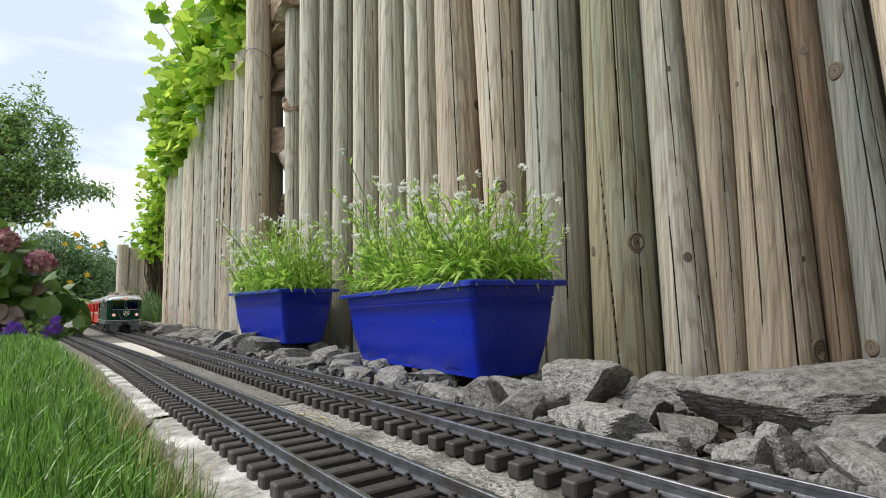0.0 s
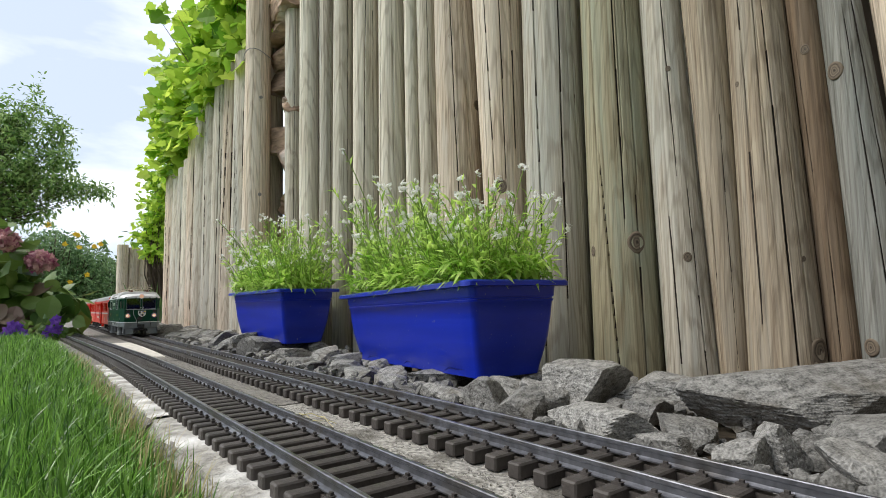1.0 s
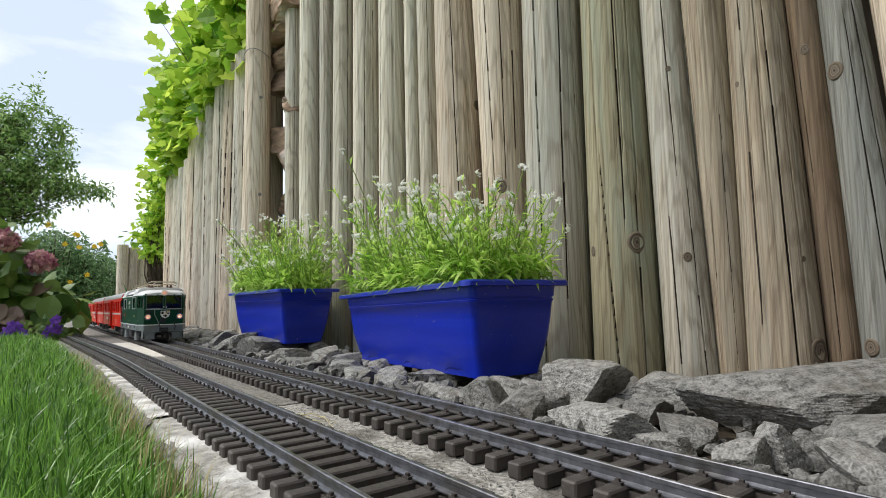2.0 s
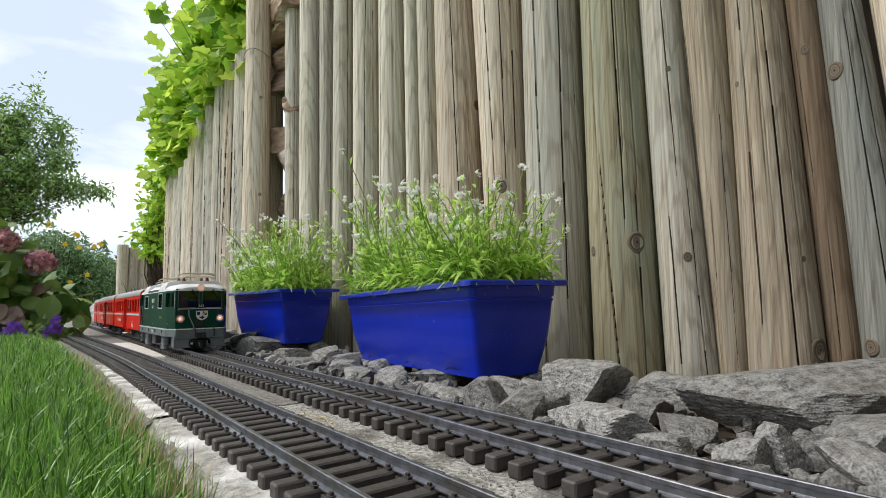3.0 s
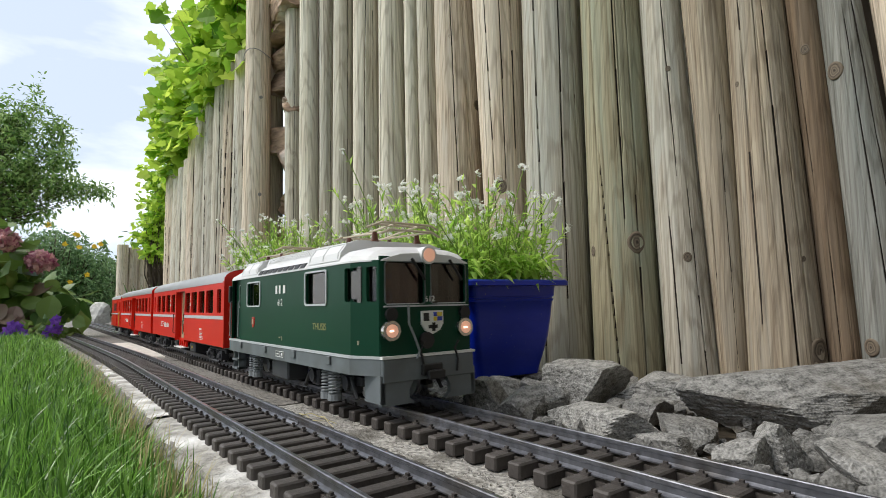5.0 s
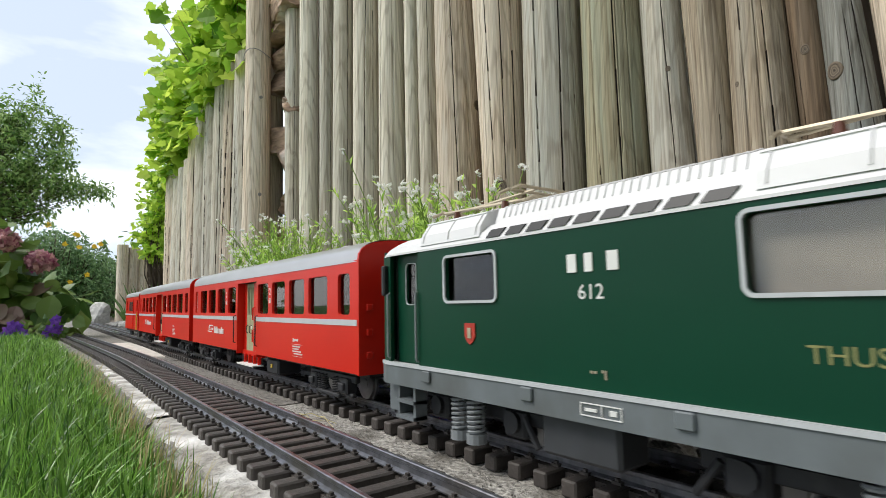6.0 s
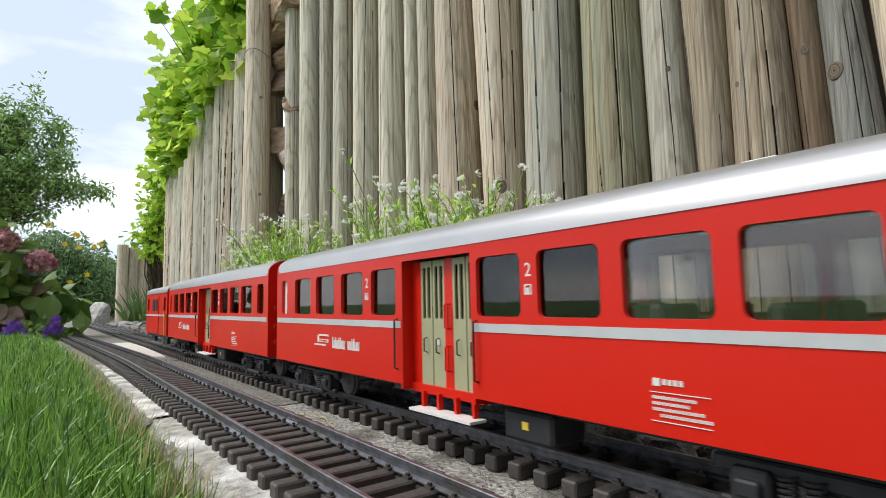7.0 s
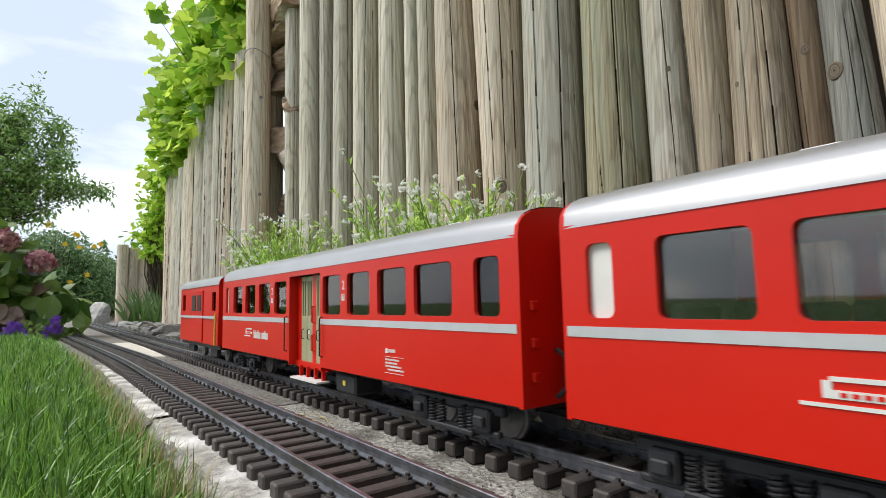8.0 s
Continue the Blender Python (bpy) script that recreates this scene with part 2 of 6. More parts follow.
M_PETAL = leaf_material("white_petal", (0.90, 0.90, 0.86), (0.95, 0.95, 0.92), 0.6, 0.45)
M_VINE = leaf_material("vine_leaf", (0.16, 0.36, 0.03), (0.72, 0.88, 0.14), 0.42, 0.58)
M_TREE = leaf_material("tree_leaf", (0.07, 0.18, 0.03), (0.38, 0.54, 0.16), 0.5, 0.35)
M_DARKLEAF = leaf_material("dark_shrub_leaf", (0.05, 0.11, 0.02), (0.12, 0.22, 0.05), 0.5, 0.25)
M_HYD = leaf_material("hydrangea_leaf", (0.045, 0.12, 0.02), (0.20, 0.30, 0.06), 0.5, 0.25)
M_SHRUB = leaf_material("blue_green_shrub_leaf", (0.05, 0.13, 0.035), (0.24, 0.38, 0.15), 0.5, 0.3)
M_HYDRED = leaf_material("reddened_leaf", (0.22, 0.13, 0.12), (0.26, 0.22, 0.16), 0.45, 0.2)
M_PINK = leaf_material("faded_pink_floret", (0.34, 0.07, 0.17), (0.74, 0.46, 0.46), 0.6, 0.25)
M_PURPLE = leaf_material("purple_petal", (0.12, 0.04, 0.40), (0.26, 0.10, 0.62), 0.6, 0.25)
M_YELLOW = leaf_material("yellow_petal", (0.75, 0.50, 0.02), (0.85, 0.62, 0.05), 0.6, 0.25)
M_BARK = shade("bark", (0.10, 0.075, 0.055), 0.95, spread=0.4, scale=40, bump=0.8, stretch=(1, 1, 0.2))


# ---- mesh helpers ----
def part(name, bm, material, parent=None, label="", smooth=False):
    me = bpy.data.meshes.new(name)
    bm.normal_update()
    bm.to_mesh(me)
    bm.free()
    for m in (material if isinstance(material, (list, tuple)) else [material]):
        me.materials.append(m)
    if smooth:
        for f in me.polygons:
            f.use_smooth = True
    ob = new(name, me)
    if parent:
        ob.parent = parent
    if label:
        ob["label"] = label
    return ob


def box(bm, x0, x1, y0, y1, z0, z1, bevel=0.0):
    vs = [bm.verts.new((x, y, z)) for z in (z0, z1) for y in (y0, y1) for x in (x0, x1)]
    fs = [bm.faces.new([vs[i] for i in q]) for q in ((0, 2, 3, 1), (4, 5, 7, 6), (0, 1, 5, 4), (1, 3, 7, 5), (3, 2, 6, 7), (2, 0, 4, 6))]
    if bevel:
        es = {e for f in fs for e in f.edges}
        bmesh.ops.bevel(bm, geom=list(es), offset=bevel, segments=1, affect="EDGES")
    return vs


def boxed(x0, x1, y0, y1, z0, z1, bevel=0.0):
    bm = bmesh.new()
    box(bm, x0, x1, y0, y1, z0, z1, bevel)
    return bm


def extrude_y(bm, profile, y0, y1, closed=True, caps=True):
    """Sweep a profile of (x, z) along y."""
    a = [bm.verts.new((x, y0, z)) for x, z in profile]
    b = [bm.verts.new((x, y1, z)) for x, z in profile]
    k = len(profile)
    for i in range(k if closed else k - 1):
        j = (i + 1) % k
        bm.faces.new((a[i], a[j], b[j], b[i]))
    if caps and closed:
        bm.faces.new(a[::-1])
        bm.faces.new(b)


def tube(bm, points, radius, sides=6, taper=1.0):
    """A round rod along points."""
    rings = []
    k = len(points)
    for i, q in enumerate(points):
        q = Vector(q)
        d = (Vector(points[min(i + 1, k - 1)]) - Vector(points[max(i - 1, 0)])).normalized()
        u = d.cross(Vector((0.31, 0.17, 0.93) if abs(d.z) < 0.9 else (1, 0.2, 0))).normalized()
        v = d.cross(u)
        r = radius * (1 + (taper - 1) * i / max(1, k - 1))
        rings.append([bm.verts.new(q + (u * math.cos(6.2832 * s / sides) + v * math.sin(6.2832 * s / sides)) * r) for s in range(sides)])
    for a, b in zip(rings, rings[1:]):
        for s in range(sides):
            bm.faces.new((a[s], a[(s + 1) % sides], b[(s + 1) % sides], b[s]))
    bm.faces.new(rings[0][::-1])
    bm.faces.new(rings[-1])


def disc_x(bm, x0, x1, y, z, r, sides=20):
    """A round disc with its axle along x."""
    a = [bm.verts.new((x0, y + r * math.cos(6.2832 * s / sides), z + r * math.sin(6.2832 * s / sides))) for s in range(sides)]
    b = [bm.verts.new((x1, v.co.y, v.co.z)) for v in a]
    for s in range(sides):
        bm.faces.new((a[s], a[(s + 1) % sides], b[(s + 1) % sides], b[s]))
    bm.faces.new(a[::-1])
    bm.faces.new(b)


def disc_y(bm, x, y0, y1, z, r, sides=20):
    a = [bm.verts.new((x + r * math.cos(6.2832 * s / sides), y0, z + r * math.sin(6.2832 * s / sides))) for s in range(sides)]
    b = [bm.verts.new((v.co.x, y1, v.co.z)) for v in a]
    for s in range(sides):
        bm.faces.new((a[s], b[s], b[(s + 1) % sides], a[(s + 1) % sides]))
    bm.faces.new(a)
    bm.faces.new(b[::-1])


def pierced(bm, x0, x1, y0, y1, z0, z1, holes, r=0.004):
    """A panel in the y-z plane between x0 and x1 with round-cornered openings (ya, yb, za, zb)."""
    ys = sorted({y0, y1, *[h[0] for h in holes], *[h[1] for h in holes]})
    zs = sorted({z0, z1, *[h[2] for h in holes], *[h[3] for h in holes]})
    for ya, yb in zip(ys, ys[1:]):
        z = z0
        cm = (ya + yb) / 2
        for h in sorted((h for h in holes if h[0] < cm < h[1]), key=lambda h: h[2]):
            if h[2] > z:
                box(bm, x0, x1, ya, yb, z, h[2])
            z = h[3]
        if z < z1:
            box(bm, x0, x1, ya, yb, z, z1)
    for ya, yb, za, zb in holes:
        for cy, cz, sy, sz in ((ya, za, 1, 1), (yb, za, -1, 1), (ya, zb, 1, -1), (yb, zb, -1, -1)):
            arc = [(cy + sy * r * (1 - math.sin(a)), cz + sz * r * (1 - math.cos(a))) for a in (0, 0.4, 0.8, 1.17, 1.5708)]
            f0 = [bm.verts.new((x0, y, z)) for y, z in [(cy, cz)] + arc]
            f1 = [bm.verts.new((x1, v.co.y, v.co.z)) for v in f0]
            k = len(f0)
            for i in range(k):
                bm.faces.new((f0[i], f0[(i + 1) % k], f1[(i + 1) % k], f1[i]))
            bm.faces.new(f0[::-1])
            bm.faces.new(f1)


def raw_mesh(name, verts, faces, material, parent=None):
    me = bpy.data.meshes.new(name)
    me.from_pydata(verts, [], faces)
    for m in (material if isinstance(material, (list, tuple)) else [material]):
        me.materials.append(m)
    ob = new(name, me)
    if parent:
        ob.parent = parent
    return ob


rng = random.Random(4)

# ---- the ground, the concrete bed and the two tracks ----
XA, XB = 0.1532, 0.2825          # track centres
GAUGE = 0.0475                   # rail head to rail head
SLEEPER_TOP, RAIL_TOP = 0.0098, 0.018
PITCH = 0.0217


def bend_a(y):
    """The lawn-side track swings gently towards the lawn further on."""
    s = max(0.0, y - 1.05)
    return -0.045 * s * s / (s + 0.35)


def build_ground():
    bm = bmesh.new()
    n = 40
    xs = [-60 + 120 * i / n for i in range(n + 1)]
    grid = [[bm.verts.new((x, y, -0.035)) for x in xs] for y in [-40 + 140 * j / n for j in range(n + 1)]]
    for j in range(n):
        for i in range(n):
            bm.faces.new((grid[j][i], grid[j][i + 1], grid[j + 1][i + 1], grid[j + 1][i]))
    ob = part("ground", bm, M_SOIL)
    tagged(ob, "dark garden soil under lawn and beds", "ground", kind="structure")
    # bed of concrete in cast lengths with open joints
    bed = new("pavement")
    tagged(bed, "weathered pale concrete bed beneath both tracks", "concrete bed", kind="structure")
    r = random.Random(7)
    y = -1.24
    for k, ln in enumerate((0.62, 0.61, 0.605, 0.66, 0.7, 0.9, 1.1, 1.3, 1.6)):
        bm = bmesh.new()
        cols = [0.086, 0.092, 0.10, 0.13, 0.2, 0.3, 0.345]
        m = max(8, int(ln / 0.03))
        top = []
        for j in range(m + 1):
            yy = y + 0.003 + (ln - 0.006) * j / m
            row = []
            for i, x in enumerate(cols):
                edge = (r.uniform(-0.006, 0.004) if i == 0 else 0) + bend_a(yy) * max(0, 1 - i / 4)
                row.append(bm.verts.new((x + edge, yy, (-0.006 - r.uniform(0, 0.004) if i == 0 else r.uniform(-0.0012, 0.0004)))))
            top.append(row)
        for j in range(m):
            for i in range(len(cols) - 1):
                bm.faces.new((top[j][i], top[j][i + 1], top[j + 1][i + 1], top[j + 1][i]))
        low = [[bm.verts.new((v.co.x, v.co.y, -0.06)) for v in (row[0], row[-1])] for row in top]
        for j in range(m):
            bm.faces.new((top[j][0], top[j + 1][0], low[j + 1][0], low[j][0]))
            bm.faces.new((top[j + 1][-1], top[j][-1], low[j][1], low[j + 1][1]))
        for j in (0, m):
            bm.faces.new(top[j] + [low[j][1], low[j][0]])
        part("slab", bm, M_SLAB_NEAR if k < 3 else M_SLAB_OLD, bed, smooth=False)
        y += ln
    # whitish limed strip along the lawn-side edge, cast length by cast length
    for ya, yb, xa, xb in ((-0.30, 0.600, 0.0905, 0.150), (0.612, 1.02, 0.0915, 0.118), (1.03, 1.26, 0.092, 0.110)):
        bm = bmesh.new()
        m = int((yb - ya) / 0.02)
        top = [[bm.verts.new((x + r.uniform(-0.003, 0.003) + bend_a(ya + (yb - ya) * j / m), ya + (yb - ya) * j / m, z)) for x, z in ((xa, -0.003), (xa + 0.002, 0.0014), ((xa + xb) / 2, 0.0019), (xb - 0.003, 0.0014), (xb, -0.003))] for j in range(m + 1)]
        for a, b in zip(top, top[1:]):
            for i in range(4):
                bm.faces.new((a[i], a[i + 1], b[i + 1], b[i]))
        part("limed_strip", bm, M_SLAB, bed, "whitish limed concrete strip")
    # a smoother pale patch of mortar between the tracks
    bm = bmesh.new()
    pts = [(0.200, 1.36), (0.226, 1.33), (0.233, 1.5), (0.236, 1.75), (0.234, 1.98), (0.182, 2.0), (0.184, 1.8), (0.196, 1.5)]
    a = [bm.verts.new((x, yy, 0.0035)) for x, yy in pts]
    b = [bm.verts.new((x, yy, -0.002)) for x, yy in pts]
    bm.faces.new(a)
    for i in range(len(pts)):
        j = (i + 1) % len(pts)
        bm.faces.new((a[i], b[i], b[j], a[j]))
    part("mortar_patch", bm, M_PALE, bed, "smooth pale mortar")


def build_bank():
    """The dark bed of earth on which the stones lie, and an unseen wall added behind the camera to block light."""
    bm = bmesh.new()
    r = random.Random(2)
    xs = [0.346 + 0.66 * i / 14 for i in range(15)]
    rows = [[bm.verts.new((x, -1.3 + 7.9 * j / 90, (-0.004 - 0.028 * min(1.0, (x - 0.36) / 0.25) if 0 < i else -0.05) + r.uniform(-0.003, 0.003))) for i, x in enumerate(xs)] for j in range(91)]
    for a, b in zip(rows, rows[1:]):
        for i in range(14):
            bm.faces.new((a[i], a[i + 1], b[i + 1], b[i]))
    tagged(part("earth_bank", bm, M_SOIL), "dark earth bed under the stones", "soil", kind="structure")
    tagged(part("wall_south", boxed(-2.4, 6.0, -1.60, -1.40, -0.1, 5.2, 0.01), M_RENDER), "plain unseen wall added to block light from behind", "wall", kind="structure")


M_RENDER = shade("grey_render", (0.22, 0.21, 0.19), 0.95, spread=0.15, scale=60, bump=0.6, second=(0.16, 0.155, 0.14), second_scale=3)


def sleeper_mesh():
    bm = bmesh.new()
    box(bm, -0.0436, 0.0436, -0.0055, 0.0055, 0.0, SLEEPER_TOP, bevel=0.0011)
    for s in (-1, 1):
        x = s * GAUGE / 2
        for side in (-1, 1):
            xc = x + side * 0.0042
            box(bm, xc - 0.0017, xc + 0.0017, -0.0030, 0.0030, SLEEPER_TOP - 0.0008, SLEEPER_TOP + 0.0016)
            box(bm, xc - 0.0010, xc + 0.0010, -0.0012, 0.0012, SLEEPER_TOP, SLEEPER_TOP + 0.0032)
    me = bpy.data.meshes.new("sleeper")
    bm.to_mesh(me)
    bm.free()
    me.materials.append(M_SLEEPER)
    return me


RAIL = [(-0.0035, 0.0), (0.0035, 0.0), (0.0035, 0.0009), (0.0009, 0.0020), (0.0008, 0.0050), (0.0016, 0.0058), (0.0016, 0.0078), (0.0011, 0.0083), (-0.0011, 0.0083), (-0.0016, 0.0078), (-0.0016, 0.0058), (-0.0008, 0.0050), (-0.0009, 0.0020), (-0.0035, 0.0009)]


def build_track(name, cx, bend, phase, y_end, label):
    track = new(name)
    tagged(track, label, "model railway track", "garden railway tracks")
    me = sleeper_mesh()
    y = -0.35 + phase - 40 * PITCH
    count = 0
    far = bmesh.new()
    while y < y_end:
        slope = (bend(y + 0.01) - bend(y - 0.01)) / 0.02
        m = pose(cx + bend(y), y, 0, 0, 0, -math.degrees(math.atan(slope)))
        if count < 170:
            ob = new("sleeper", me)
            ob.parent = track
            ob.matrix_basis = m
        else:
            for vs in (box(far, -0.0436, 0.0436, -0.0055, 0.0055, 0.0, SLEEPER_TOP),):
                for v in vs:
                    v.co = m @ v.co
        count += 1
        y += PITCH
    ob = part("far_sleeper", far, M_SLEEPER, track)
    tagged(ob, kind="stuff")
    for s in (-1, 1):
        bm = bmesh.new()
        n = 90
        rings = []
        for j in range(n + 1):
            yy = -1.22 + (y_end + 1.22) * j / n
            rings.append([bm.verts.new((cx + bend(yy) + s * GAUGE / 2 + x, yy, SLEEPER_TOP + 0.0001 + z)) for x, z in RAIL])
        k = len(RAIL)
        for a, b in zip(rings, rings[1:]):
            for i in range(k):
                bm.faces.new((a[i], a[(i + 1) % k], b[(i + 1) % k], b[i]))
        part("rail", bm, M_RAIL, track, "dark oxidised brass rail")
        # strip of plastic web under the rail between the sleepers
        bm = bmesh.new()
        rings = []
        for j in range(n + 1):
            yy = -1.22 + (y_end + 1.22) * j / n
            rings.append([bm.verts.new((cx + bend(yy) + s * GAUGE / 2 + x, yy, z)) for x, z in ((-0.003, 0.003), (0.003, 0.003), (0.003, 0.0075), (-0.003, 0.0075))])
        for a, b in zip(rings, rings[1:]):
            for i in range(4):
                bm.faces.new((a[i], a[(i + 1) % 4], b[(i + 1) % 4], b[i]))
        part("sleeper_web", bm, M_SLEEPER, track)
        for yj in (0.445, 0.745, 1.045, 1.345, 1.645):
            bm = bmesh.new()
            yy = yj + (0.0 if s < 0 else 0.004) + (0.18 if cx > 0.2 else 0.0)
            extrude_y(bm, [(-0.0042, 0.0), (0.0042, 0.0), (0.0042, 0.0016), (0.0018, 0.0030), (0.0016, 0.0045), (-0.0016, 0.0045), (-0.0018, 0.0030), (-0.0042, 0.0016)], -0.012, 0.012)
            for v in bm.verts:
                v.co += Vector((cx + bend(yy) + s * GAUGE / 2, yy, SLEEPER_TOP - 0.0003))
            part("rail_joiner", bm, M_JOINER, track, "bright metal rail joiner")


# ---- stones ----
def rock_mesh(seed, sx, sy, sz, level=4, faces=None):
    """A broken stone: the body inside a set of cleavage planes, its edges chipped and its faces slightly stepped."""
    r = random.Random(seed)
    if faces is None:
        faces = [((r.uniform(-.25, .25), r.uniform(-.25, .25), 1), r.uniform(0.55, 0.85)), ((0, 0, -1), 0.8)]
        for k in range(4):
            a = 1.5708 * k + r.uniform(-0.6, 0.6)
            faces.append(((math.cos(a), math.sin(a), r.uniform(-0.45, 0.35)), r.uniform(0.62, 0.95)))
        for k in range(3):
            a = r.uniform(0, 6.2832)
            faces.append(((math.cos(a), math.sin(a), r.uniform(0.4, 1.6)), r.uniform(0.50, 0.85)))
    planes = [(Vector(nrm).normalized(), d) for nrm, d in faces]
    bm = bmesh.new()
    bmesh.ops.create_icosphere(bm, subdivisions=level, radius=1.0)
    shift = Vector((seed * 1.7, seed * 0.3, -seed))
    for v in bm.verts:
        d = v.co.normalized()
        d = (d + 0.05 * noise.noise_vector(d * 2.3 + shift)).normalized()
        reach = min((k / max(0.05, d.dot(nrm)) for nrm, k in planes if d.dot(nrm) > 0.05), default=1.2)
        q = d * min(reach, 1.5)
        rough = 0.05 * abs(noise.noise(q * 2.2 + shift)) + 0.016 * noise.noise(q * 8 + shift)
        if level > 3:
            rough += 0.016 * noise.noise(Vector((q.x * 9, q.y * 9, q.z * 30)) + shift) + 0.010 * noise.noise(q * 34)
        v.co = q * (1 - rough)
    lo = [min(v.co[i] for v in bm.verts) for i in range(3)]
    hi = [max(v.co[i] for v in bm.verts) for i in range(3)]
    for v in bm.verts:
        v.co = Vector([((v.co[i] - lo[i]) / (hi[i] - lo[i]) - 0.5) * s for i, s in enumerate((sx, sy, sz))])
        v.co.z += sz / 2
    me = bpy.data.meshes.new("rock")
    bm.to_mesh(me)
    bm.free()
    me.materials.append(M_STONE)
    return me


def place_rock(me, x, y, z, rx=0, ry=0, rz=0, label="angular grey gneiss stone beside the track"):
    ob = new("rock", me)
    ob.matrix_basis = pose(x, y, z, rx, ry, rz)
    return tagged(ob, label, "rock", "stones along the fence")


def build_rocks():
    block = [((0.12, -1, -0.30), 0.66), ((-0.30, -0.55, 1), 0.60), ((-0.10, 0.25, 1), 0.66), ((0, 0, -1), 0.8), ((-1, -0.35, -0.35), 0.86), ((-0.9, -0.5, 0.65), 0.72), ((1, 0, 0), 1.0), ((0, 1, 0.1), 0.9), ((-0.6, -1, 0.25), 0.74)]
    big = rock_mesh(11, 0.238, 0.105, 0.058, 6, block)
    place_rock(big, 0.556, 0.186, -0.006, 2, 0, -22, "large grey gneiss slab leaning on smaller stones")
    # x, y, size across, along, high, lift, turn
    rows = [(0.487, 0.385, 0.085, 0.085, 0.052, 0.0, 20), (0.535, 0.322, 0.075, 0.07, 0.026, 0.010, 5), (0.446, 0.287, 0.048, 0.042, 0.030, 0.0, 10), (0.50, 0.31, 0.07, 0.06, 0.022, -0.006, 0),
            (0.372, 0.425, 0.046, 0.055, 0.040, 0.0, 30), (0.372, 0.374, 0.040, 0.050, 0.034, 0.0, -15), (0.408, 0.372, 0.042, 0.042, 0.034, 0.0, 50), (0.384, 0.292, 0.064, 0.125, 0.028, 0.0, -6),
            (0.368, 0.222, 0.034, 0.045, 0.018, 0.0, 12), (0.402, 0.222, 0.045, 0.05, 0.022, 0.0, 60), (0.366, 0.168, 0.034, 0.034, 0.026, 0.0, 20), (0.392, 0.158, 0.034, 0.028, 0.033, 0.0, 70),
            (0.388, 0.108, 0.056, 0.058, 0.026, 0.0, 12), (0.452, 0.122, 0.060, 0.05, 0.036, 0.0, -20), (0.43, 0.150, 0.05, 0.035, 0.020, 0.0, 5), (0.47, 0.09, 0.06, 0.05, 0.04, 0.0, 33),
            (0.378, 0.505, 0.045, 0.085, 0.020, 0.0, 4), (0.425, 0.455, 0.05, 0.05, 0.030, 0.0, 40), (0.44, 0.41, 0.045, 0.05, 0.030, 0.0, -30), (0.376, 0.60, 0.045, 0.08, 0.018, 0.0, 8),
            (0.385, 0.72, 0.055, 0.07, 0.034, 0.0, -10), (0.40, 0.80, 0.055, 0.06, 0.042, 0.0, 25), (0.378, 0.875, 0.05, 0.06, 0.034, 0.0, 0), (0.43, 0.87, 0.055, 0.07, 0.050, 0.0, 45),
            (0.395, 0.965, 0.06, 0.075, 0.036, 0.0, 15), (0.447, 0.985, 0.06, 0.07, 0.060, 0.0, -20), (0.425, 1.08, 0.075, 0.09, 0.050, 0.0, 30), (0.372, 1.06, 0.04, 0.07, 0.022, 0.0, 0), (0.565, 0.42, 0.08, 0.08, 0.03, -0.01, 0), (0.60, 0.34, 0.08, 0.08, 0.03, -0.015, 25)]
    for i, (x, y, sx, sy, sz, lift, turn) in enumerate(rows):
        place_rock(rock_mesh(30 + i, sx, sy, sz * (0.92 if y < 0.6 else 0.58), 5 if y < 0.6 else 4), x, y, lift - 0.004, rng.uniform(-7, 7), rng.uniform(-7, 7), turn)
    taken = [(x, y, 0.5 * max(sx, sy)) for x, y, sx, sy, sz, lift, turn in rows] + [(0.45, 0.22, 0.07), (0.53, 0.20, 0.07), (0.60, 0.18, 0.07)]
    made = 0
    for k in range(2600):
        y = 0.05 + 4.3 * (k % 1300) / 1300 * rng.random() ** 0.35 + rng.uniform(0, 0.1)
        wall = 0.85 - 0.26 * min(max(y, 0) / 1.2, 1) - 0.02
        x = 0.352 + (wall - 0.352) * rng.random()
        s = rng.uniform(0.022, 0.055) if y < 1.2 else rng.uniform(0.04, 0.10)
        if x - s * 0.6 < 0.346 or any((x - a) ** 2 + (y - b) ** 2 < (0.80 * (c + s * 0.5)) ** 2 for a, b, c in taken):
            continue
        if made > 230:
            break
        made += 1
        taken.append((x, y, s * 0.5))
        me = rock_mesh(1000 + k, s, s * 1.25, s * rng.uniform(0.32, 0.58), 3)
        place_rock(me, x, y, -0.006 - 0.02 * min(1, max(0, (x - 0.40) / 0.2)), rng.uniform(-14, 14), rng.uniform(-14, 14), rng.uniform(0, 360))


